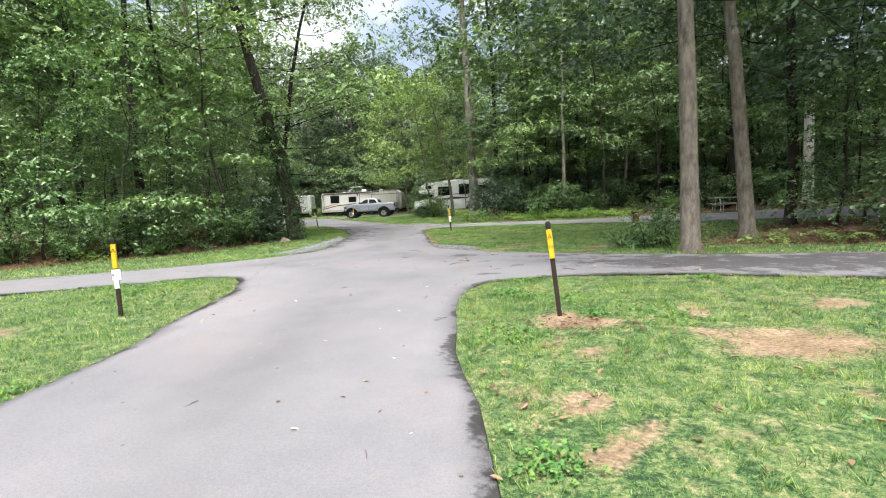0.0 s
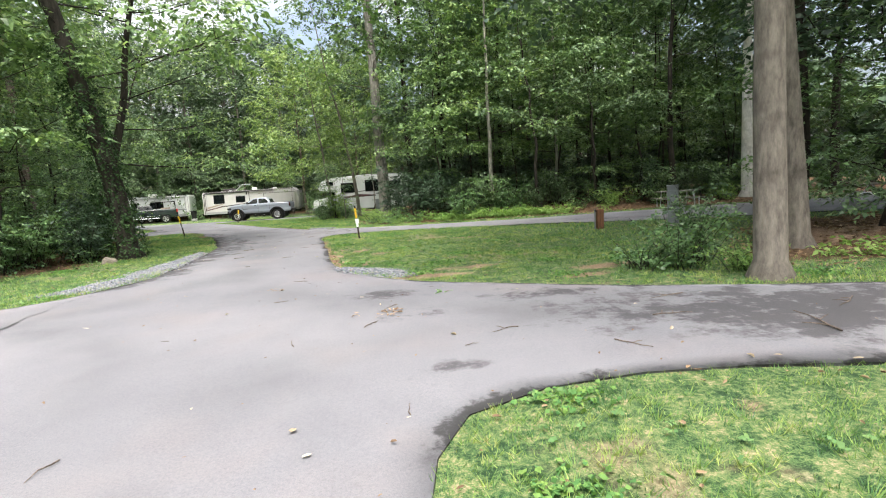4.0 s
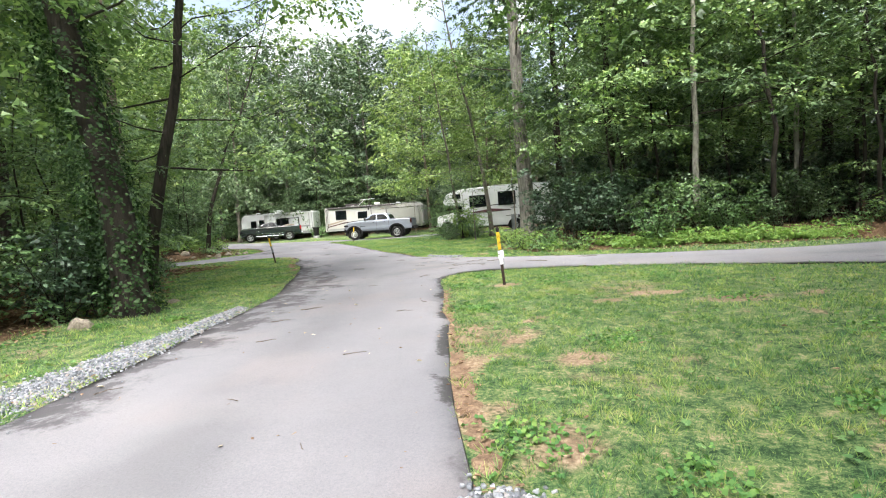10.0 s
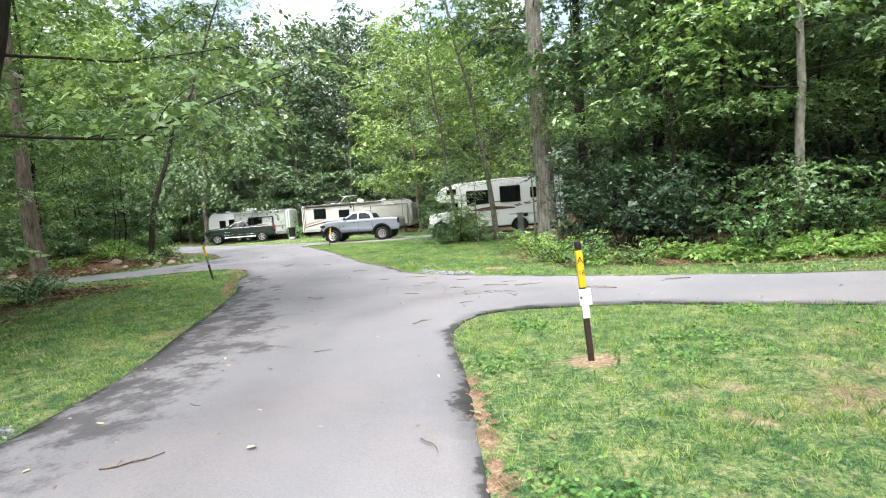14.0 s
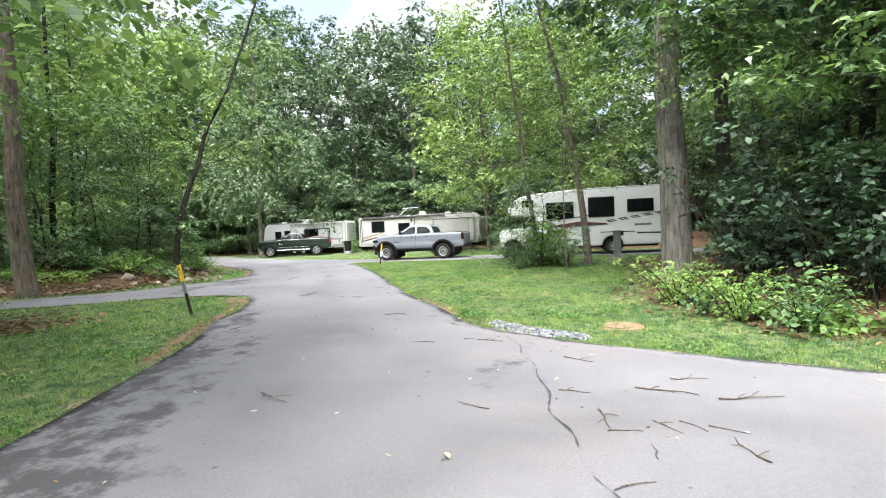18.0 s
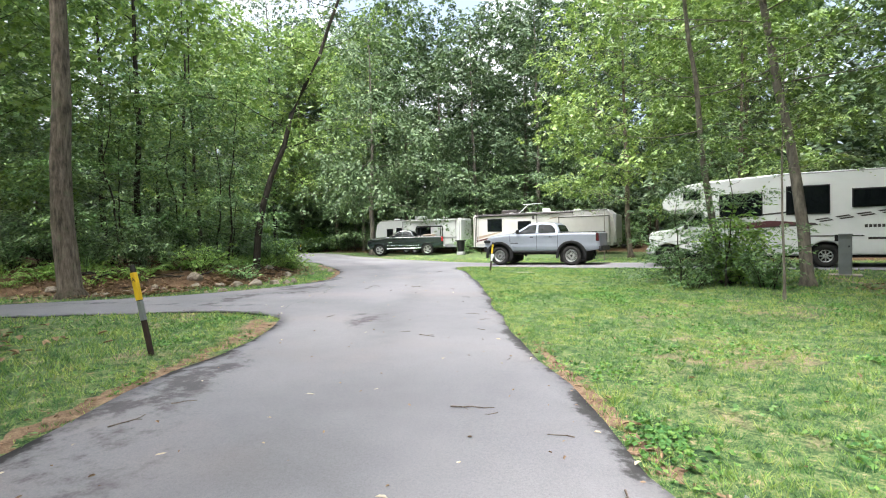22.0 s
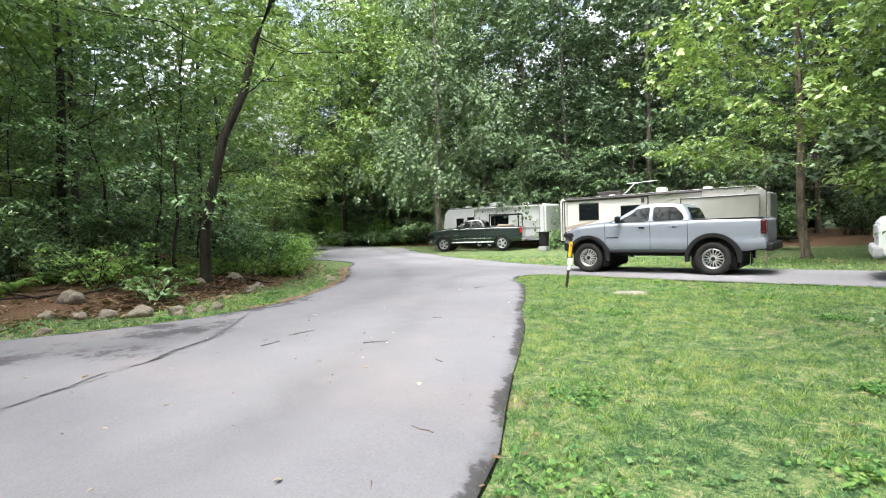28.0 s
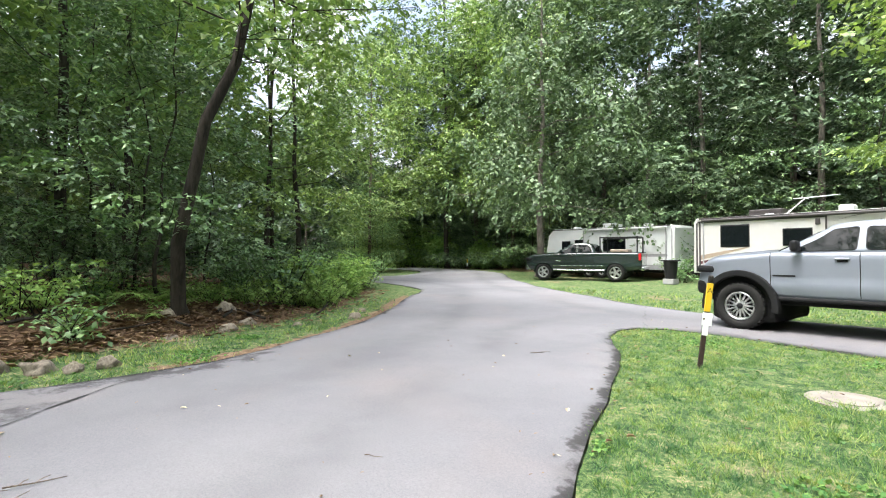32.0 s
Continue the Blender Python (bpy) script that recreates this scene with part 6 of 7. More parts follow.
    ws = loft(g, closed=False)
    bmesh.ops.solidify(ws, geom=ws.faces[:], thickness=0.012)
    part("windshield", ws, M["glass"], t, smooth=True)
    g = [[(cab1 + 0.2 * k**1.5 - 0.03, wy(zb0 + (zs - zb0) * k) * q, zb0 + (zs - zb0) * k) for q in (-0.8, 0.0, 0.8)] for k in (0.22, 0.5, 0.84)]
    rw = loft(g, closed=False)
    bmesh.ops.solidify(rw, geom=rw.faces[:], thickness=0.012)
    part("rear_window", rw, M["glass"], t)
    part("grille", boxed((nose - 0.02, 0, hood - 0.36), (0.1, hw * 1.0, 0.3), 0.03), M["black_plastic"], t)
    part("front_bumper", boxed((nose - 0.08, 0, sill + 0.12), (0.24, hw * 1.72, 0.28), 0.08, 3), M["black_plastic"] if flares else M["chrome"], t)
    part("rear_bumper", boxed((tail - 0.05, 0, sill + 0.1), (0.18, hw * 1.84, 0.2), 0.05, 3), M["black_plastic"] if flares else M["chrome"], t)
    part("tailgate", boxed((tail - 0.005, 0, (sill + rail) / 2 + 0.1), (0.03, hw * 1.55, rail - sill - 0.28), 0.012), M[paint], t)
    part("bed_cover" if not rack else "bed_floor", boxed(((cab1 + tail) / 2, 0, rail + 0.0), (cab1 - tail - 0.16, hw * 1.7, 0.05), 0.012), M["black_plastic"], t)
    if rack:
        for x in (cab1 - 0.25, tail + 0.18):
            bm = bmesh.new()
            for s in (-1, 1):
                rod(bm, (x, s * (hw - 0.12), rail), (x, s * (hw - 0.12), roof + 0.27), 0.035)
            rod(bm, (x, -hw + 0.1, roof + 0.27), (x, hw - 0.1, roof + 0.27), 0.035)
            part("rack_hoop", bm, M["black_plastic"], t)
        for s in (-1, 1):
            part("rack_rail", rod(bmesh.new(), (cab1 - 0.25, s * (hw - 0.12), roof + 0.25), (tail + 0.18, s * (hw - 0.12), roof + 0.25), 0.03), M["black_plastic"], t)
        part("cargo", boxed(((cab1 + tail) / 2, 0, rail + 0.1), (0.9, 1.0, 0.18), 0.05), M["decal_tan"], t)
    for x in (f, b):
        for s in (-1, 1):
            wheel(t, x, s * (hw - 0.1), r, 0.28 if flares else 0.26, s, rim, spokes, dish=0.04 if flares else 0.0)
    return t


pickup(pose(-10.54, 50.98, 0.0, 0, 0, 178.5), "silver-blue crew-cab pickup truck with black fender flares on a driveway", "paint_silver", 3.24, 0.8, 1.12, 0.93, 0.41, 0.6, 1.37, 1.35, 1.38, 1.87, True, 16, 0.255, 1.12, -1.1)
pickup(pose(-24.95, 62.85, 0.0, 0, 0, 202), "dark green pickup truck with chrome trim and black bed rack", "paint_green", 3.72, 0.98, 1.2, 1.0, 0.42, 0.53, 1.4, 1.38, 1.4, 1.93, False, 5, 0.29, 1.25, -0.85, True, True)


def house_window(t, x, z, w, h, y, name="window"):
    """A dark trailer window with a rounded rubber rim on the side at y."""
    s = 1 if y > 0 else -1
    o = part(name, boxed((x, y + s * 0.012, z), (w + 0.07, 0.03, h + 0.07), 0.012, 2), M["black_plastic"], t)
    part("pane", boxed((x, y + s * 0.024, z), (w, 0.022, h), 0.008), M["glass"], o)


def stripe(t, pts, y, mat, name="stripe"):
    part(name, side_quad(bmesh.new(), pts, y, 0.006), M[mat], t)


def motorhome(m):
    """A class C motorhome facing +x; its origin lies under the rear axle, the near side at +y."""
    t = thing("motorhome", m, "white cab-over motorhome with dark windows and maroon stripes", "motorhome")
    hw = 1.2
    prof = [(-2.6, 0.42), (-2.6, 3.1), (-2.52, 3.2), (1.2, 3.22), (3.6, 3.1), (4.35, 2.98), (4.75, 2.75), (5.0, 2.42), (4.98, 2.2), (4.8, 2.06), (4.0, 1.98), (3.62, 1.95), (3.6, 0.42), (0.55, 0.42)] + arc(0, 0.38, 0.5, 5, 175, 10) + [(-0.55, 0.42)]
    body = part("body", prism(bmesh.new(), prof, -hw, hw, 0.06, 3), M["paint_white"], t)
    for p in body.data.polygons:
        p.use_smooth = p.area < 0.3
    part("roof_edge", boxed((-0.6, hw - 0.02, 3.17), (3.9, 0.05, 0.05), 0.015), M["trim_grey"], t)
    part("underbody", boxed((1.2, 0, 0.42), (6.6, 1.5, 0.22), 0.03), M["chassis"], t)
    cab = [(3.55, 0.5), (4.2, 0.5)] + arc(4.83, 0.38, 0.5, 170, 10, 10)[0:11] + [(5.42, 0.55), (5.5, 0.7), (5.48, 1.2), (5.38, 1.32), (4.6, 1.42), (4.35, 1.5), (3.9, 2.02), (3.55, 2.02)]
    part("cab", prism(bmesh.new(), cab, -0.98, 0.98, 0.05, 3), M["paint_white"], t)
    part("wheel_well", boxed((4.83, 0, 0.5), (0.9, 1.7, 0.6), 0.1), M["chassis"], t)
    part("wheel_well", boxed((0, 0, 0.5), (0.94, 2.1, 0.62), 0.1), M["chassis"], t)
    for s in (-1, 1):
        part("cab_window", side_quad(bmesh.new(), [(4.2, 1.5), (3.68, 1.48), (3.68, 1.94), (3.86, 1.94)], s * 0.988, 0.012), M["glass"], t)
        part("door_seam", boxed((3.62, s * 0.985, 1.1), (0.012, 0.008, 1.0)), M["chassis"], t)
        part("mirror", boxed((4.2, s * 1.16, 1.55), (0.12, 0.22, 0.3), 0.04), M["black_plastic"], t)
        part("headlight", boxed((5.46, s * 0.75, 1.03), (0.1, 0.32, 0.22), 0.03), M["lamp_clear"], t)
        wheel(t, 4.83, s * 0.88, 0.38, 0.24, s, 0.21, 8, "alloy")
        wheel(t, 0.0, s * 0.98, 0.38, 0.3, s, 0.21, 8, "alloy")
        part("corner_trim", boxed((-2.58, s * (hw - 0.02), 1.8), (0.06, 0.05, 2.7), 0.02), M["paint_white"], t)
        part("skirt", boxed((1.95, s * (hw - 0.03), 0.5), (2.6, 0.05, 0.18), 0.015), M["trim_grey"], t)
    part("windshield", prism(bmesh.new(), [(4.42, 1.5), (4.4, 1.48), (3.93, 1.99), (3.97, 1.99)], -0.88, 0.88), M["glass"], t)
    part("grille", boxed((5.49, 0, 1.0), (0.08, 1.1, 0.3), 0.02), M["trim_grey"], t)
    part("front_bumper", boxed((5.5, 0, 0.6), (0.2, 1.98, 0.24), 0.05), M["trim_grey"], t)
    house_window(t, 0.5, 2.28, 1.15, 0.9, hw)
    house_window(t, -1.28, 2.28, 1.12, 0.55, hw)
    house_window(t, 2.45, 2.2, 1.25, 0.75, hw)
    house_window(t, 4.0, 2.62, 0.5, 0.26, hw)
    stripe(t, [(-0.1, 2.02), (3.3, 1.72), (3.3, 1.68), (-0.1, 1.95)], hw + 0.006, "decal_dark")
    stripe(t, [(1.6, 1.62), (3.2, 1.42), (2.2, 1.36), (0.3, 1.5)], hw + 0.008, "decal_maroon")
    stripe(t, [(0.3, 1.5), (2.2, 1.36), (0.2, 1.42)], hw + 0.010, "decal_dark")
    for i in range(5):
        x, z = 0.15 - 0.55 * i, 1.52 + 0.075 * i
        stripe(t, [(x, z), (x - 0.36, z + 0.05), (x - 0.3, z + 0.09), (x + 0.06, z + 0.04)], hw + 0.007, "decal_dark")
        stripe(t, [(x + 0.1, z + 0.06), (x - 0.26, z + 0.11), (x - 0.2, z + 0.15), (x + 0.16, z + 0.1)], hw + 0.007, "decal_dark")
    # the maker's name as plain bars
    for i in range(7):
        part("name_bar", boxed((-1.05 - 0.11 * i, hw + 0.004, 1.36), (0.08, 0.008, 0.1), 0.01), M["decal_dark"], t)
    stripe(t, [(0.6, 1.08), (-1.0, 1.06), (-1.0, 1.02), (0.6, 1.04)], hw + 0.006, "decal_dark")
    stripe(t, [(-1.1, 1.0), (-2.4, 0.98), (-2.3, 0.9), (-1.1, 0.92)], hw + 0.006, "decal_dark")
    part("hatch", boxed((-0.35, hw + 0.01, 0.98), (0.26, 0.03, 0.22), 0.03), M["black_plastic"], t)
    part("storage_door", boxed((-1.2, hw + 0.003, 0.72), (1.3, 0.012, 0.4), 0.004), M["paint_white"], t)
    part("storage_door", boxed((1.8, hw + 0.003, 0.78), (1.1, 0.012, 0.4), 0.004), M["paint_white"], t)
    part("marker_light", boxed((-2.3, hw + 0.01, 0.6), (0.12, 0.02, 0.05), 0.01), M["lamp_red"], t)
    part("rear_bumper", boxed((-2.68, 0, 0.52), (0.14, 2.3, 0.16), 0.03), M["black_plastic"], t)
    return t


motorhome(pose(-0.35, 50.55, 0.0, 0, 0, 180))


def trailer(m, length, label, cream, far=False):
    """A travel trailer: x runs along it, y is the near side at +1.2, its origin on the ground below the middle."""
    t = thing("travel_trailer", m, label, "travel trailer")
    hl, hw, top, base = length / 2, 1.2, 2.85, 0.5
    prof = [(-hl, base), (-hl + 0.02, top - 0.15), (-hl + 0.15, top), (hl - 0.5, top + 0.02), (hl - 0.1, top - 0.35), (hl + 0.08, 1.5), (hl - 0.12, base)]
    body = part("body", prism(bmesh.new(), prof, -hw, hw, 0.05, 3), M[cream], t)
    for p in body.data.polygons:
        p.use_smooth = p.area < 0.3
    part("skirt", boxed((0, hw + 0.004, base + 0.14), (length - 0.5, 0.02, 0.26), 0.006), M["trim_grey"], t)
    part("chassis_rail", boxed((0, 0, base - 0.08), (length - 0.4, 1.6, 0.16), 0.02), M["chassis"], t)
    part("roof_trim", boxed((-0.1, hw + 0.01, top - 0.03), (length - 0.7, 0.04, 0.05), 0.012), M["decal_dark"], t)
    part("corner_trim", boxed((-hl + 0.16, hw + 0.008, 1.6), (0.06, 0.03, 2.1), 0.008), M["decal_dark" if not far else "trim_grey"], t)
    part("awning_tube", rod(bmesh.new(), (-hl + 0.4, hw + 0.09, top - 0.12), (hl - 2.6, hw + 0.09, top - 0.1), 0.055, None, 12), M["decal_dark" if not far else "paint_white"], t)
    for x in (-hl + 0.45, hl - 2.65):
        part("awning_arm", boxed((x, hw + 0.05, 1.75), (0.05, 0.05, 1.9), 0.01), M["trim_grey"], t)
    part("roof_unit", boxed((0.2, 0, top + 0.16), (0.95, 0.7, 0.3) if far else (0.5, 0.5, 0.26), 0.09, 3), M["paint_white"], t)
    part("roof_vent", boxed((-2.2, 0.4, top + 0.08), (0.4, 0.4, 0.16), 0.06, 3), M["paint_white"], t)
    part("roof_vent", boxed((2.4, 0.3, top + 0.08), (0.4, 0.4, 0.16), 0.06, 3), M["paint_white"], t)
    for x in (0.1, 0.95):
        for s in (-1, 1):
            wheel(t, x + 0.2, s * 1.0, 0.35, 0.2, s, 0.2, 6, "alloy")
    for x in (-hl + 0.5, hl - 0.6):
        part("jack", rod(bmesh.new(), (x, 0.9, 0.0), (x, 0.9, base), 0.03), M["chassis"], t)
    part("rear_bumper", boxed((-hl - 0.1, 0, base), (0.12, 2.2, 0.12), 0.02), M["chassis"], t)
    part("hitch", rod(bmesh.new(), (hl - 0.2, 0, base), (hl + 1.0, 0, base - 0.05), 0.05), M["chassis"], t)
    if not far:
        house_window(t, -hl + 1.7, 2.05, 1.05, 0.85, hw + 0.02)
        house_window(t, -hl + 3.9, 1.95, 0.9, 0.6, hw + 0.02)
        # slide-outs stand proud of the wall
        s1 = part("slide_out", boxed((-hl + 2.55, hw + 0.2 - 0.2, 1.72), (4.5, 0.06, 1.95), 0.02), M[cream], t)
        part("slide_trim", boxed((-hl + 4.8, hw + 0.035, 1.75), (0.06, 0.03, 2.0), 0.006), M["decal_dark"], t)
        part("slide_trim", boxed((-hl + 2.5, hw + 0.035, 2.68), (4.6, 0.03, 0.07), 0.006), M["decal_dark"], t)
        part("slide_trim", boxed((-hl + 0.3, hw + 0.035, 1.75), (0.06, 0.03, 1.9), 0.006), M["decal_dark"], t)
        part("porch_lamp", boxed((-hl + 4.55, hw + 0.05, 2.5), (0.16, 0.06, 0.24), 0.02), M["decal_dark"], t)
        part("slide_trim", boxed((hl - 3.5, hw + 0.36, 1.6), (0.06, 0.03, 1.75), 0.006), M["decal_dark"], t)
        part("slide_out", boxed((hl - 1.9, hw + 0.1, 1.6), (3.2, 0.5, 1.75), 0.03), M[cream], t)
        part("slide_trim", boxed((hl - 1.9, hw + 0.36, 2.43), (3.25, 0.03, 0.05), 0.008), M["decal_dark"], t)
        stripe(t, [(-hl + 0.3, 1.25), (-hl + 2.3, 1.62), (-hl + 2.0, 1.5), (-hl + 0.3, 1.05)], hw + 0.036, "decal_tan")
        stripe(t, [(-hl + 0.3, 1.0), (-hl + 2.1, 1.35), (-hl + 2.6, 1.35), (-hl + 0.3, 0.88)], hw + 0.036, "decal_maroon")
        stripe(t, [(-hl + 1.8, 1.3), (-hl + 4.4, 1.5), (-hl + 4.2, 1.38), (-hl + 1.8, 1.2)], hw + 0.036, "decal_dark")
        stripe(t, [(-0.1, 2.45), (0.9, 2.72), (1.5, 2.78), (0.5, 2.62)], hw + 0.006, "decal_dark")
        stripe(t, [(0.5, 2.3), (1.6, 2.5), (0.9, 2.45)], hw + 0.006, "decal_tan")
        part("front_cap", boxed((hl - 0.02, 0, 1.6), (0.3, 2.38, 1.9), 0.1, 3), M["trim_grey"], t)
        bm = bmesh.new()
        rod(bm, (-hl + 3.2, 0.3, top), (-hl + 3.9, 0.3, top + 0.62), 0.026)
        rod(bm, (-hl + 3.9, 0.0, top + 0.62), (-hl + 3.9, 0.7, top + 0.62), 0.025)
        rod(bm, (-hl + 3.5, 0.3, top + 0.62), (-hl + 5.0, 0.3, top + 0.66), 0.018)
        part("antenna", bm, M["paint_white"], t)
        part("solar_panel", boxed((-hl + 2.6, 0.2, top + 0.16), (1.2, 0.8, 0.22), 0.03), M["decal_dark"], t)
        part("ladder", rod(bmesh.new(), (-hl - 0.06, 0.3, 0.9), (-hl - 0.06, 0.3, top), 0.02), M["trim_grey"], t)
    else:
        house_window(t, 1.7, 1.85, 0.5, 0.62, hw)
        house_window(t, 2.6, 1.75, 0.55, 0.7, hw)
        house_window(t, -0.6, 1.85, 1.3, 0.62, hw)
        stripe(t, [(-hl + 0.4, 1.35), (hl - 0.4, 1.3), (hl - 0.4, 1.18), (-hl + 0.4, 1.2)], hw + 0.006, "trim_grey")
    return t


trailer(pose(-14.0, 63.75, 0.02, 0, 0, 0) @ Matrix.Diagonal((1, -1, 1, 1)), 9.9, "cream and white travel trailer with slide-outs, dark windows and swoosh stripes", "panel_cream")
trailer(pose(-25.4, 66.6, 0.0, 0, 0, 183), 8.0, "white travel trailer with small windows behind a dark pickup", "paint_white", True)

# ---- campground fittings ----
M["post_brown"] = plain("painted_brown_wood", (0.034, 0.022, 0.018), 0.75, 0, 0.25, 0.3, 16, bumpy=0.3)
M["post_yellow"] = plain("yellow_sheet", (0.64, 0.42, 0.018), 0.5, 0, 0.4, 0.08, 9)
M["card_white"] = plain("white_card", (0.72, 0.74, 0.76), 0.5, 0, 0.4, 0.05, 9)
M["ink"] = plain("black_ink", (0.06, 0.045, 0.02), 0.6, 0, 0.3, 0.1, 9)
M["cap_black"] = plain("black_cap", (0.02, 0.018, 0.017), 0.7, 0, 0.3, 0.2, 9)
M["galv"] = plain("grey_enamel", (0.2, 0.215, 0.225), 0.45, 0.2, 0.4, 0.1, 5)
M["concrete"] = plain("concrete", (0.24, 0.215, 0.19), 0.9, 0, 0.2, 0.2, 7, bumpy=0.4)
M["concrete_tan"] = plain("tan_concrete", (0.25, 0.17, 0.115), 0.9, 0, 0.2, 0.2, 7, bumpy=0.4)
M["cedar"] = bark_mat("cedar_post", (0.09, 0.042, 0.024), (0.2, 0.1, 0.055), 14, (1, 1, 0.15), 0.3)
M["plank"] = bark_mat("weathered_plank", (0.12, 0.11, 0.1), (0.3, 0.28, 0.25), 14, (0.1, 1, 1), 0.3)


def letters(parent, text, size, m, mat):
    cu = bpy.data.curves.new("lettering", 'FONT')
    cu.body, cu.size, cu.extrude, cu.align_x, cu.align_y = text, size, 0.001, 'CENTER', 'CENTER'
    tmp = bpy.data.objects.new("lettering", cu)
    me = bpy.data.meshes.new_from_object(tmp)
    bpy.data.objects.remove(tmp)
    bpy.data.curves.remove(cu)
    me.materials.append(mat)
    ob = new("lettering", me)
    ob.parent = parent
    ob.matrix_local = m
    return ob


def site_post(x, y, turn, lean_x, lean_y, number, card, label, tall=1.12, collar=False):
    """A brown site-marker post with a yellow band; its face looks along -y before it is turned."""
    t = thing("site_post", pose(x, y, h_at(x, y) - 0.02, lean_x, lean_y, turn), label, "site post", "numbered site posts")
    part("shaft", boxed((0, 0, tall / 2 - 0.1), (0.054, 0.048, tall + 0.1), 0.008), M["post_brown"], t)
    bm = boxed((0, 0, tall - 0.02), (0.06, 0.054, 0.09), 0.022, 3)
    part("cap", bm, M["cap_black"], t)
    part("yellow_band", boxed((0, -0.002, tall - 0.24), (0.06, 0.054, 0.34), 0.004), M["post_yellow"], t, "yellow reflective band")
    face = Matrix.Translation((0, -0.0305, tall - 0.16)) @ Matrix.Rotation(radians(90), 4, 'X')
    letters(t, "A", 0.085, face, M["ink"])
    if number:
        letters(t, number, 0.058, Matrix.Translation((0, -0.0305, tall - 0.275)) @ Matrix.Rotation(radians(90), 4, 'X'), M["ink"])
    if card:
        part("notice_card", boxed((0.008, -0.029, tall - 0.5), (0.11, 0.006, 0.15), 0.002), M["card_white"], t, "white notice card in a sleeve")
        part("notice_strip", boxed((0.0, -0.028, tall - 0.63), (0.064, 0.006, 0.13), 0.002), M["card_white"], t)
        part("clip", boxed((-0.03, -0.034, tall - 0.5), (0.022, 0.006, 0.022), 0.002), M["ink"], t)
    elif collar:
        part("collar", boxed((0.004, -0.004, tall - 0.54), (0.056, 0.05, 0.24), 0.004), M["galv"], t)
    return t


site_post(1.09, 6.45, -4, -1, -5.5, "16", False, "brown wooden site post with a yellow band reading A 16")
site_post(-4.95, 7.3, 20, 0, 0, "", True, "brown wooden site post with yellow band and pale tag")
site_post(-1.02, 23.35, 4, 0, -4, "18", True, "brown wooden site post reading A 18 with a white card")
site_post(-9.96, 32.35, 15, 2, -10, "", False, "leaning brown site post with a worn yellow band", collar=True)
site_post(-11.2, 46.45, 38, 0, 7, "", True, "bent brown site post with yellow band and white card")
site_post(-42.0, 69.5, 40, 0, 0, "", True, "brown site post at the far bend of the lane")


def pedestal(x, y, turn, tall, label):
    t = thing("utility_pedestal", pose(x, y, h_at(x, y) - 0.01, 0, 0, turn), label, "utility pedestal", "utility pedestals")
    part("pad", boxed((0, 0, 0.02), (0.75, 0.6, 0.06), 0.015), M["concrete"], t)
    part("housing", boxed((0, 0, tall / 2), (0.3, 0.22, tall), 0.02), M["galv"], t)
    part("lid", boxed((0, -0.02, tall + 0.01), (0.33, 0.28, 0.04), 0.012), M["galv"], t)
    part("outlet_door", boxed((0, -0.115, tall * 0.72), (0.24, 0.02, 0.4), 0.006), M["galv"], t)
    part("latch", boxed((0.08, -0.13, tall * 0.72), (0.03, 0.015, 0.05), 0.004), M["chassis"], t)
    return t


pedestal(8.2, 19.8, -30, 1.15, "grey metal utility pedestal on a concrete pad by the spur")
pedestal(-0.47, 46.2, -10, 1.15, "grey metal utility pedestal on a concrete pad near the motorhome")

t = thing("spigot_post", pose(6.2, 20.35, h_at(6.2, 20.35) - 0.02), "short reddish wooden post with a water pipe beside it", "water spigot")
part("post", boxed((0, 0, 0.3), (0.2, 0.2, 0.6), 0.02), M["cedar"], t)
part("pipe", rod(bmesh.new(), (-0.15, -0.03, 0), (-0.15, -0.03, 0.6), 0.022), M["galv"], t)
part("faucet", rod(bmesh.new(), (-0.15, -0.03, 0.58), (-0.15, -0.14, 0.55), 0.02), M["chassis"], t)
part("handle", boxed((-0.15, -0.03, 0.62), (0.08, 0.03, 0.02), 0.006), M["chassis"], t)

t = thing("picnic_table", pose(13.3, 27.9, h_at(13.3, 27.9), 0, 0, -6), "weathered picnic table with pale metal legs on the pad", "picnic table")
for i in range(5):
    part("top_plank", boxed((0, -0.3 + 0.15 * i, 0.75), (1.8, 0.14, 0.04), 0.006), M["plank"], t)
for s in (-1, 1):
    for i in range(2):
        part("bench_plank", boxed((0, s * (0.62 + 0.13 * i), 0.44), (1.8, 0.125, 0.04), 0.006), M["plank"], t)
for x in (-0.6, 0.6):
    bm = bmesh.new()
    for s in (-1, 1):
        rod(bm, (x, s * 0.3, 0.73), (x, s * 0.42, 0.05), 0.022)
        rod(bm, (x, s * 0.78, 0.42), (x, s * 0.78, 0.05), 0.022)
    rod(bm, (x, -0.8, 0.03), (x, 0.8, 0.03), 0.022)
    rod(bm, (x, -0.8, 0.41), (x, 0.8, 0.41), 0.022)
    part("leg_frame", bm, M["alloy"], t)

t = thing("picnic_table", pose(17.5, 22.5, h_at(17.5, 22.5), 0, 0, 20), "weathered picnic table with pale metal legs under the trees", "picnic table")
for i in range(5):
    part("top_plank", boxed((0, -0.3 + 0.15 * i, 0.75), (1.8, 0.14, 0.04), 0.006), M["plank"], t)
for s in (-1, 1):
    part("bench_plank", boxed((0, s * 0.68, 0.44), (1.8, 0.25, 0.04), 0.006), M["plank"], t)
for x in (-0.6, 0.6):
    bm = bmesh.new()
    for s in (-1, 1):
        rod(bm, (x, s * 0.3, 0.73), (x, s * 0.75, 0.0), 0.022)
    rod(bm, (x, -0.72, 0.41), (x, 0.72, 0.41), 0.022)
    part("leg_frame", bm, M["alloy"], t)

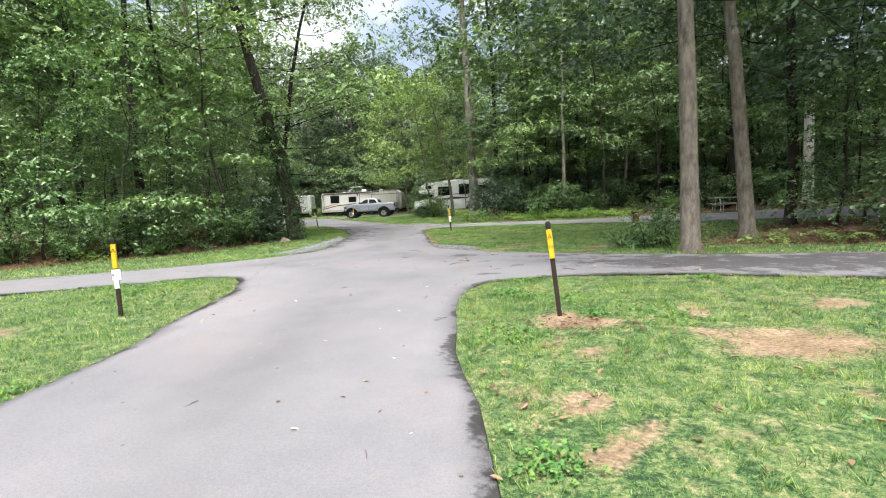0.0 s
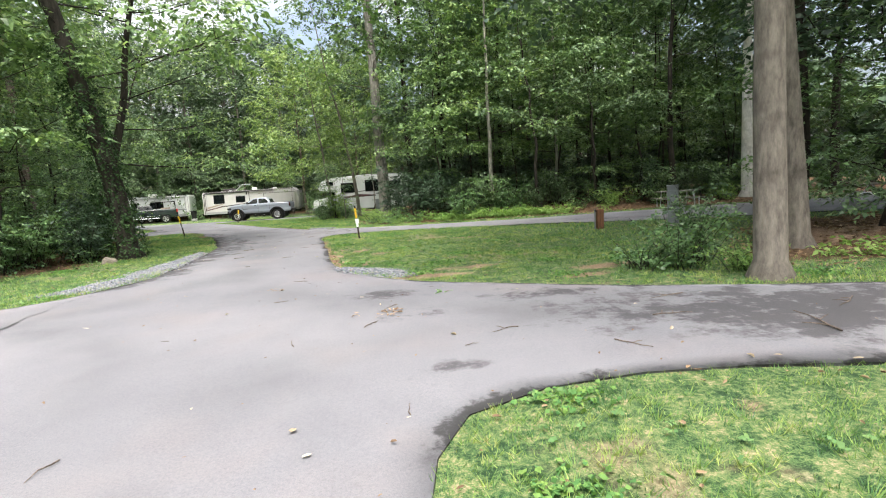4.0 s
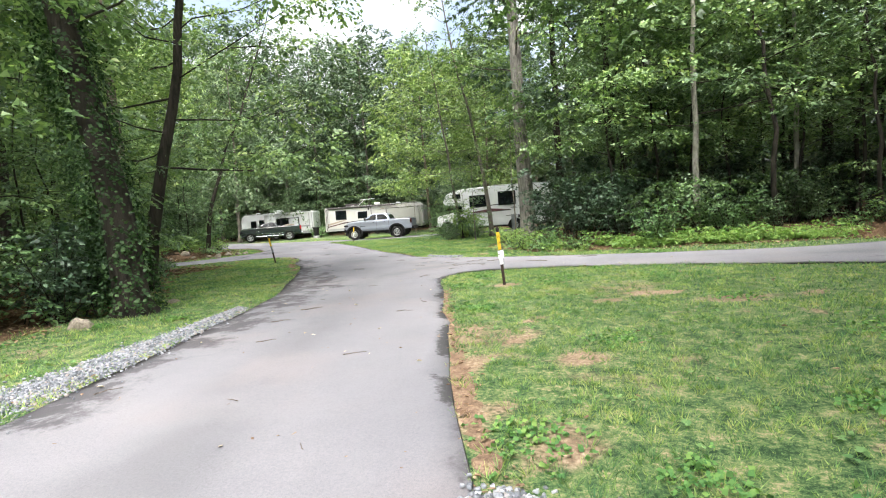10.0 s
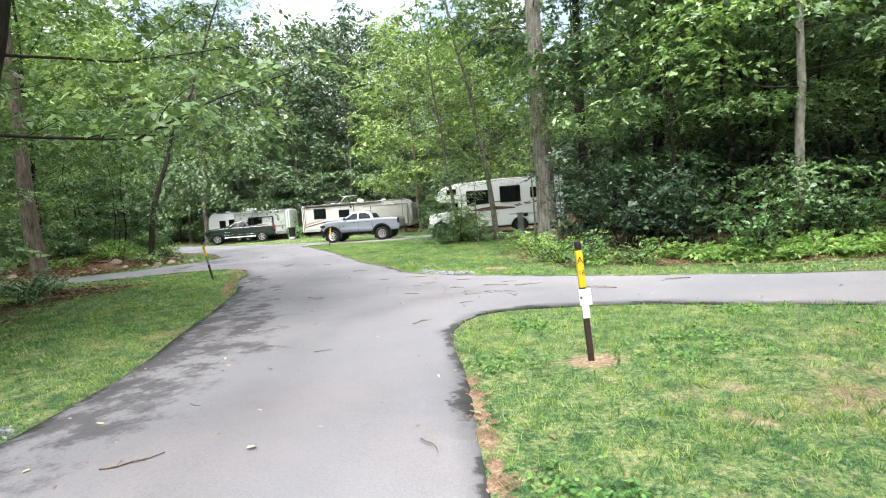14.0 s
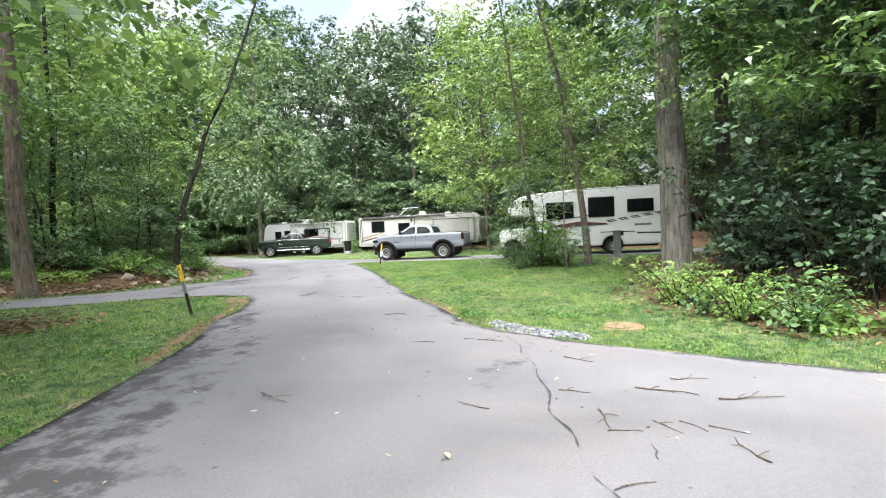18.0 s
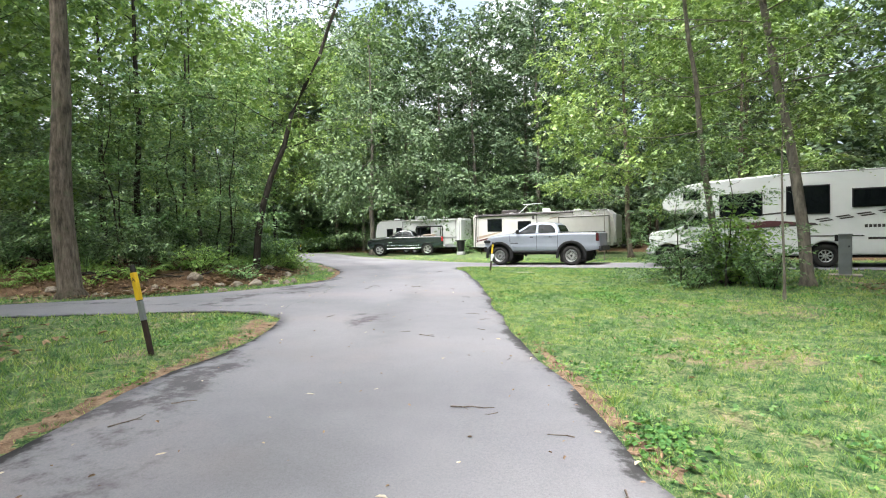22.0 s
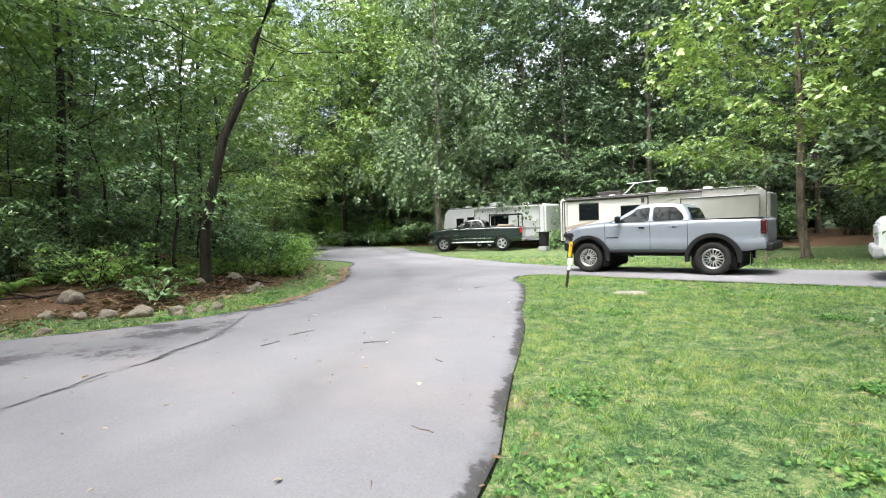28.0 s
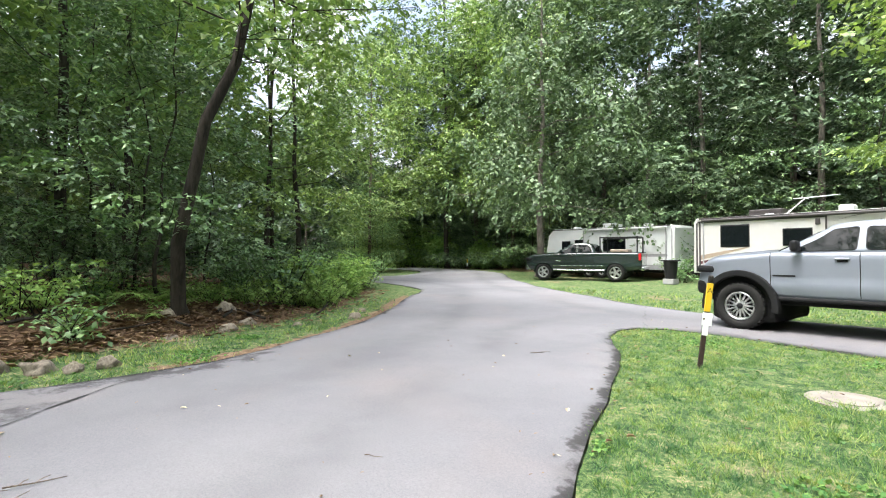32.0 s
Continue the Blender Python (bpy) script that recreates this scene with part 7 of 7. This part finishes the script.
t = thing("storage_bin", pose(-19.9, 62.4, 0.0), "black plastic bin standing beside the trailer", "bin")
bm = bmesh.new()
bmesh.ops.create_cone(bm, cap_ends=True, segments=14, radius1=0.24, radius2=0.31, depth=0.8, matrix=Matrix.Translation((0, 0, 0.62)))
part("tub", bm, M["black_plastic"], t)
part("lid", boxed((0, 0, 1.04), (0.66, 0.62, 0.06), 0.03), M["black_plastic"], t)
part("stand", boxed((0, 0, 0.11), (0.5, 0.5, 0.24), 0.02), M["trim_grey"], t)

for x, y, r, label, mt in ((-1.95, 31.15, 0.36, "round tan concrete cover set in the lawn", "concrete_tan"), (-9.7, 46.2, 0.37, "round pale concrete cover set in the lawn", "concrete")):
    t = thing("concrete_cover", pose(x, y, h_at(x, y) - 0.035), label, "utility cover", "covers in the lawn")
    bm = bmesh.new()
    bmesh.ops.create_cone(bm, cap_ends=True, segments=28, radius1=r, radius2=r * 0.94, depth=0.09, matrix=Matrix.Translation((0, 0, 0.0)))
    part("slab", bm, M[mt], t)
    part("lid", rod(bmesh.new(), (0, 0, 0.03), (0, 0, 0.055), r * 0.6, r * 0.58, 24), M[mt], t)

# ---- stones, gravel, twigs and fallen leaves ----


def stone_mesh(seed, squash):
    rng = np.random.default_rng(seed)
    bm = bmesh.new()
    bmesh.ops.create_icosphere(bm, subdivisions=3, radius=1)
    k = rng.uniform(-1, 1, (6, 3))
    for v in bm.verts:
        n = v.co.normalized()
        d = 1 + 0.4 * noise.noise(n * 1.3 + Vector((seed, 0, 0))) + 0.12 * noise.noise(n * 4 + Vector((0, seed, 0))) + 0.05 * noise.noise(n * 11 + Vector((0, 0, seed)))
        for c in k:
            w = n.dot(Vector(c).normalized())
            if w > 0.72:
                d *= 1 - 0.55 * (w - 0.72)
        v.co = n * d
        v.co.z *= squash
    me = bpy.data.meshes.new("stone")
    bm.to_mesh(me)
    bm.free()
    me.materials.append(M["stone"])
    me.polygons.foreach_set("use_smooth", [True] * len(me.polygons))
    return me


STONES = [stone_mesh(s, q) for s, q in ((1, 0.5), (2, 0.6), (3, 0.42), (4, 0.7))]
_r = np.random.default_rng(91)
_spots = [(-16.25, 39.75, 0.3), (-15.95, 40.25, 0.28), (-16.6, 39.3, 0.25), (-15.8, 40.9, 0.2), (-18.5, 39.3, 0.36), (-17.6, 38.7, 0.2), (-7.7, 20.7, 0.24), (-7.9, 23.2, 0.17), (-18.2, 45.6, 0.2), (-19.3, 46.4, 0.17),
          (-17.9, 44.2, 0.16), (-18.0, 42.9, 0.24), (-17.6, 41.9, 0.2), (-18.5, 43.4, 0.22), (-15.75, 40.55, 0.17), (-16.9, 39.0, 0.2), (-18.9, 42.1, 0.26), (-19.3, 43.2, 0.3), (-19.9, 43.9, 0.22)]
for i in range(22):
    u = _r.uniform(0, 1)
    _spots.append((-19.0 + 2.0 * u + _r.normal(0, 0.7) - 4 * _r.uniform(0, 1) * (1 - u), 35.7 + 2.2 * u + _r.normal(0, 0.4), _r.uniform(0.08, 0.22)))
for x, y, s in _spots:
    s *= 0.78
    if to_road(x, y) < 0:
        continue
    ob = new("stone", STONES[_r.integers(4)])
    ob.matrix_world = pose(x, y, h_at(x, y) + 0.12 * s, _r.uniform(-15, 15), _r.uniform(-15, 15), _r.uniform(0, 360)) @ Matrix.Diagonal((s, s * _r.uniform(0.6, 0.9), s * _r.uniform(1.0, 1.5), 1))
    tagged(ob, "weathered brown field stone on the bank", "stone", "stones on the bank")


def gravel(label, poly_line, wid, count, seed, stone=0.03):
    """Crushed stone heaped along a line."""
    rng = np.random.default_rng(seed)
    line = spline(poly_line, 0.1)
    i = rng.integers(0, len(line), count)
    w = np.interp(i / len(line), np.linspace(0, 1, len(wid)), wid)
    p = line[i] + rng.normal(0, 1, (count, 2)) * np.minimum(w, 9)[:, None] * 0.42
    s = stone * rng.uniform(0.5, 1.25, count)
    c = np.array([(x, y, z) for x in (-1, 1) for y in (-1, 1) for z in (-1, 1)], float)
    f = np.array([(0, 1, 3, 2), (4, 6, 7, 5), (0, 4, 5, 1), (2, 3, 7, 6), (1, 5, 7, 3)])
    a, b = rng.uniform(0, 6.28, count), rng.uniform(-0.7, 0.7, count)
    v = c[None] * s[:, None, None] * np.stack([np.ones(count), rng.uniform(0.5, 0.9, count), rng.uniform(0.4, 0.75, count)], -1)[:, None]
    v = v * rng.uniform(0.55, 1.15, v.shape)
    x, y, z = v[..., 0], v[..., 1], v[..., 2]
    y, z = y * np.cos(b)[:, None] - z * np.sin(b)[:, None], y * np.sin(b)[:, None] + z * np.cos(b)[:, None]
    x, y = x * np.cos(a)[:, None] - y * np.sin(a)[:, None], x * np.sin(a)[:, None] + y * np.cos(a)[:, None]
    d = off_line(line, p[:, 0], p[:, 1], False)
    base = np.maximum(height(p[:, 0], p[:, 1]), np.where(to_road(p[:, 0], p[:, 1]) < 0, 0.0, -0.03))
    heap = 0.05 * np.clip(1 - d / np.maximum(w, 0.05), 0, 1) * rng.uniform(0, 1, count)
    v = np.stack([x + p[:, :1], y + p[:, 1:], z + (base + heap + s * 0.2)[:, None]], -1).reshape(-1, 3)
    q = (f[None] + 8 * np.arange(count)[:, None, None]).reshape(-1, 4)
    tagged(new("gravel", mesh_np("gravel", v, q, M["gravel"])), label, "gravel", kind="stuff")


gravel("pale grey crushed stone along the lane's edge", [(-6.0, 15.6), (-5.62, 16.6), (-5.5, 17.6), (-5.52, 18.8), (-5.57, 20.2), (-5.67, 21.3), (-5.74, 22.0)], (0.5, 0.5, 0.5, 0.42, 0.34, 0.26, 0.12), 16000, 1, 0.014)
gravel("pale grey crushed stone at the corner of the spur", [(-1.0, 15.9), (-0.75, 15.6), (-0.35, 15.25), (0.1, 14.6)], (0.2, 0.36, 0.36, 0.15), 5200, 2, 0.016)
gravel("pale grey crushed stone at the corner of the spur", [(-3.7, 31.3), (-3.2, 30.75), (-2.5, 30.35)], (0.12, 0.22, 0.12), 1500, 3, 0.022)

# twigs on the asphalt
_r = np.random.default_rng(92)
_tw = []
for i in range(110):
    j = _r.integers(0, len(_line))
    x, y = _line[j] + _r.normal(0, 1.3, 2)
    _tw.append((x, y, _r.uniform(0.06, 0.28)))
_tw += [(3.6, 9.9, 0.7), (4.4, 10.4, 0.5), (2.6, 10.5, 0.4), (1.8, 9.8, 0.35), (3.0, 11.3, 0.45), (-3.4, 27.6, 0.3), (-1.6, 27.0, 0.35), (-1.3, 28.0, 0.5), (-2.4, 27.4, 0.4), (-0.2, 27.2, 0.6), (-5.2, 27.6, 0.45), (-2.9, 25.2, 0.3), (0.9, 10.6, 0.3), (1.2, 27.6, 0.6)]
_tw = [(x, y, ln, None) for x, y, ln in _tw]
for x0, y0, x1, y1 in [(-2.69, 29.14, -2.44, 28.97), (-2.73, 28.06, -2.5, 28.04), (-2.09, 28.15, -1.69, 28.0), (-1.77, 28.48, -1.5, 28.5), (-2.08, 27.4, -1.95, 27.22), (-2.4, 27.19, -2.2, 27.22), (-1.91, 27.42, -1.8, 27.26),
                       (-1.75, 27.34, -1.6, 27.2), (-3.75, 30.0, -3.45, 29.98), (-12.16, 39.6, -12.2, 39.7), (-12.17, 40.1, -12.12, 40.36), (-11.9, 40.05, -12.0, 40.22), (-12.17, 40.0, -12.13, 40.1), (-4.3, 21.4, -4.05, 21.58),
                       (-4.4, 20.5, -4.24, 20.66), (-2.66, 18.58, -2.46, 18.66), (-2.6, 20.93, -2.4, 20.96), (-7.82, 30.65, -7.84, 30.9), (-7.88, 31.18, -7.76, 31.3), (-5.7, 31.98, -5.42, 32.08), (-11.9, 39.45, -12.0, 39.7), (-10.93, 40.2, -10.78, 40.42)]:
    _tw.append(((x0 + x1) / 2, (y0 + y1) / 2, 1.15 * math.hypot(x1 - x0, y1 - y0), math.atan2(y1 - y0, x1 - x0)))
for x, y, ln, a in _tw:
    if to_road(x, y) > -0.1:
        continue
    a = _r.uniform(0, 6.28) if a is None else a
    n = 5
    p = np.zeros((n, 3))
    p[:, 0] = np.linspace(-ln / 2, ln / 2, n)
    p[:, 1] = np.cumsum(_r.normal(0, 0.06 * ln, n))
    th = 0.003 + 0.011 * ln
    p[:, 2] = th * 0.9 + np.abs(_r.normal(0, 0.004, n))
    pcs = [tube_np(p, np.linspace(th, th * 0.4, n), 5)]
    if ln > 0.25:
        for k in range(2):
            b = p[1 + k]
            e = b + np.array([_r.uniform(0.1, 0.25) * ln, _r.choice([-1, 1]) * _r.uniform(0.15, 0.3) * ln, 0.008])
            pcs.append(tube_np(np.stack([b, (b + e) / 2 + [0, 0, 0.006], e]), [th * 0.6, th * 0.5, th * 0.3], 4))
    ob = new("twig", mesh_np("twig", *joined(pcs), M["twig"], smooth=True))
    ob.matrix_world = pose(x, y, 0.005, 0, 0, math.degrees(a))
    tagged(ob, "fallen brown twig on the asphalt", "twig", "twigs on the lane")


def litter(label, x, y, z, size, mat, name="fallen_leaves", lift=0.006):
    n = len(x)
    a = _r.uniform(0, 6.28, n)
    o = np.stack([x, y, z + lift], -1)
    d, w = np.stack([np.cos(a), np.sin(a), 0 * a], -1), np.stack([-np.sin(a), np.cos(a), 0 * a], -1)
    k = size * _r.uniform(0.5, 1.25, (n, 1))
    up = np.array([0, 0, 1.0])
    fold, curl, wide = _r.uniform(0.02, 0.3, (n, 1)) * k, _r.uniform(0.0, 0.35, (n, 1)) * k, _r.uniform(0.2, 0.36, (n, 1)) * k
    tip = o + d * k + up * curl
    sides = []
    for sg in (1, -1):
        near, far = o + d * k * 0.25 + sg * w * wide * 0.75 + up * fold, o + d * k * 0.7 + sg * w * wide * _r.uniform(0.6, 1.1, (n, 1)) + up * (fold * 0.8 + curl * 0.5)
        sides.append(np.stack([o, near, far, tip] if sg < 0 else [o, tip, far, near], 1))
    v = np.stack(sides, 1).reshape(-1, 3)
    f = np.arange(len(v)).reshape(-1, 4)
    tagged(new(name, mesh_np(name, v.reshape(-1, 3), f, M[mat])), label, "fallen leaves", kind="stuff")


x, y = _r.uniform(-16, 9, 5000), _r.uniform(1, 50, 5000)
ok = (to_road(x, y) < 0) & (off_line(_line, x, y, False) < 7) & (_r.uniform(0, 1, 5000) < 0.16)
litter("pale dry leaves scattered on the asphalt", x[ok], y[ok], np.zeros(ok.sum()), 0.058, "pale_leaf")
x, y = _r.uniform(-16, 9, 6000), _r.uniform(1, 50, 6000)
ok = (to_road(x, y) < 0) & (off_line(_line, x, y, False) < 7) & (_r.uniform(0, 1, 6000) < np.where(to_road(x, y) > -0.6, 0.7, 0.3))
litter("dark scraps of leaf and bark on the asphalt", x[ok], y[ok], np.zeros(ok.sum()), 0.034, "dead_leaf")
x, y = _r.uniform(-16, 9, 14000), _r.uniform(1, 50, 14000)
ok = (to_road(x, y) > 0) & (off_line(_line, x, y, False) < 8) & (woods_at(x, y)[0] < 0.2) & (_r.uniform(0, 1, 14000) < np.where(to_road(x, y) < 0.35, 1.0, np.where((x > 0.2) & (y < 8), 0.5, 0.16)))
_u = [(ln[_r.integers(0, len(ln), int(26 * len(ln) * 0.4))], wid) for ln, wid in ((spline(line, 0.4), wid) for line, wid in STRIPS)]
_sp = np.vstack([p + _r.normal(0, 1, p.shape) * wid * 0.9 for p, wid in _u])
_sp = _sp[to_road(_sp[:, 0], _sp[:, 1]) > -0.05]
litter("brown leaf scraps along the asphalt's edge", _sp[:, 0], _sp[:, 1], height(_sp[:, 0], _sp[:, 1]), 0.042, "dead_leaf", lift=0.01)
litter("dry brown leaves lying in the grass", x[ok], y[ok], height(x[ok], y[ok]), 0.06, "dead_leaf", lift=0.02)
x, y = _r.uniform(-30, 20, 60000), _r.uniform(11, 52, 60000)
dep = woods_at(x, y)[0]
ok = (dep > -0.6) & (dep < 5) & (to_road(x, y) > 0)
litter("brown leaf litter on the forest floor", x[ok], y[ok], height(x[ok], y[ok]), 0.12, "dead_leaf", "leaf_litter", 0.012)


# tarred joints where the spurs meet the lane
M["tar"] = plain("tar", (0.03, 0.03, 0.031), 0.6, 0, 0.35, 0.25, 12)
for line, wid in (([(-2.35, 26), (-2.75, 27.4), (-2.95, 28.6), (-3.4, 30.3)], 0.008),
                  ([(-10.7, 35.1), (-11.5, 36.2), (-12.0, 37.6), (-13.0, 39.3), (-14.7, 41.0)], 0.013), ([(-11.9, 37.2), (-12.2, 37.85), (-12.4, 38.3), (-12.6, 38.65), (-12.95, 39.25), (-13.2, 39.65)], 0.017), ([(-13.35, 38.4), (-13.15, 38.8), (-13.0, 39.4), (-13.55, 39.75)], 0.011), ([(-14.6, 39.1), (-13.95, 38.9), (-13.7, 39.2), (-13.5, 39.5), (-14.0, 39.75)], 0.011), ([(-4.6, 10.9), (-5.0, 12.6), (-5.25, 14.6)], 0.015), ([(-13.3, 48.9), (-14.2, 50.4), (-15.4, 52.5)], 0.012)):
    ln = spline(line, 0.06)
    q = np.arange(len(ln)) * 0.06
    w = wid * np.clip(0.7 + 0.9 * np.sin(q * 2.3) * np.sin(q * 5.1 + 1) + _r.normal(0, 0.5, len(ln)), 0.04, 3)
    ln = ln + 0.03 * np.stack([np.sin(q * 7.0), np.cos(q * 5.3)], -1)
    tg = np.gradient(ln, axis=0)
    nr = np.stack([-tg[:, 1], tg[:, 0]], -1) / (np.linalg.norm(tg, axis=1, keepdims=True) + 1e-9)
    zz = 0.006 * np.sin(ln[:, 0] * 1.1 + ln[:, 1] * 0.6) + 0.005
    v = np.stack([np.column_stack([ln + nr * w[:, None], zz]), np.column_stack([ln - nr * w[:, None] * _r.uniform(0.4, 1.2, (len(ln), 1)), zz])], 1).reshape(-1, 3)
    k = np.arange(len(ln) - 1)[:, None] * 2
    tagged(new("tar_seam", mesh_np("tar_seam", v, k + np.array([[0, 1, 3, 2]]), M["tar"])), "thin dark tarred joint in the asphalt", "tar seam", kind="structure")

# broken branches on the stony bank
_r = np.random.default_rng(95)
for i in range(26):
    u = _r.uniform(0, 1)
    x, y = np.interp(u, [0, 0.5, 1], [-20.5, -18.2, -20.6]) + _r.normal(0, 0.5), np.interp(u, [0, 0.5, 1], [36.6, 41, 46]) + _r.normal(0, 0.4)
    if to_road(x, y) < 0.6:
        continue
    ln, n = _r.uniform(0.5, 1.7), 6
    p = np.zeros((n, 3))
    p[:, 0] = np.linspace(-ln / 2, ln / 2, n)
    p[:, 1] = np.cumsum(_r.normal(0, 0.05 * ln, n))
    p[:, 2] = 0.02 + np.linspace(0, 1, n) * _r.uniform(0, 0.25)
    th = 0.012 + 0.016 * ln
    ob = new("fallen_branch", mesh_np("fallen_branch", *tube_np(p, np.linspace(th, th * 0.35, n), 6), M["bark_dark"], smooth=True))
    ob.matrix_world = pose(x, y, h_at(x, y) + 0.01, 0, 0, _r.uniform(0, 360))
    tagged(ob, "dead dark branch lying in the leaf litter", "branch", "branches on the bank")

# dry leaves round the first site post
x, y = 1.15 + _r.normal(0, 0.4, 150), 5.95 + _r.normal(0, 0.22, 150)
litter("dry leaves gathered round a site post", x, y, height(x, y), 0.06, "dead_leaf", lift=0.012)

# heaps of dry leaves at the mouth of the third spur and below the big trunk
_u = _r.uniform(0, 1, 2600)
x = np.concatenate([-13.2 + _r.normal(0, 0.9, 900), -18.6 + _r.normal(0, 2.2, 1700), np.interp(_u, [0, 0.4, 1], [-17.0, -18.4, -20.4]) + _r.normal(0, 0.45, 2600)])
y = np.concatenate([30.6 + _r.normal(0, 0.7, 900), 36.9 + _r.normal(0, 0.6, 1700), np.interp(_u, [0, 0.4, 1], [39.2, 41.6, 44.6]) + _r.normal(0, 0.35, 2600)])
ok = to_road(x, y) > 0.3
x, y = x[ok], y[ok]
litter("heaped dry leaves and scraps of bark on the bank", x, y, height(x, y) + _r.uniform(0, 0.05, len(x)), 0.14, "dead_leaf", "leaf_litter", 0.02)

# a green sprig and small heaps of brown leaves on the asphalt
for cx, cy, k, mt, lab, ct in ((0.5, 12.65, 14, "leaf_shrub", "green leafy sprig fallen on the asphalt", 0.07), (-1.9, 13.9, 16, "dead_leaf", "small heap of brown leaves on the asphalt", 0.11), (-1.6, 19.2, 8, "dead_leaf", "small heap of brown leaves on the asphalt", 0.08), (-0.2, 11.7, 40, "dead_leaf", "small heap of brown leaves on the asphalt", 0.14)):
    x, y = cx + _r.normal(0, ct, k), cy + _r.normal(0, ct * 0.7, k)
    litter(lab, x, y, np.full(k, 0.008), 0.052, mt, "leaf_heap", 0.006)
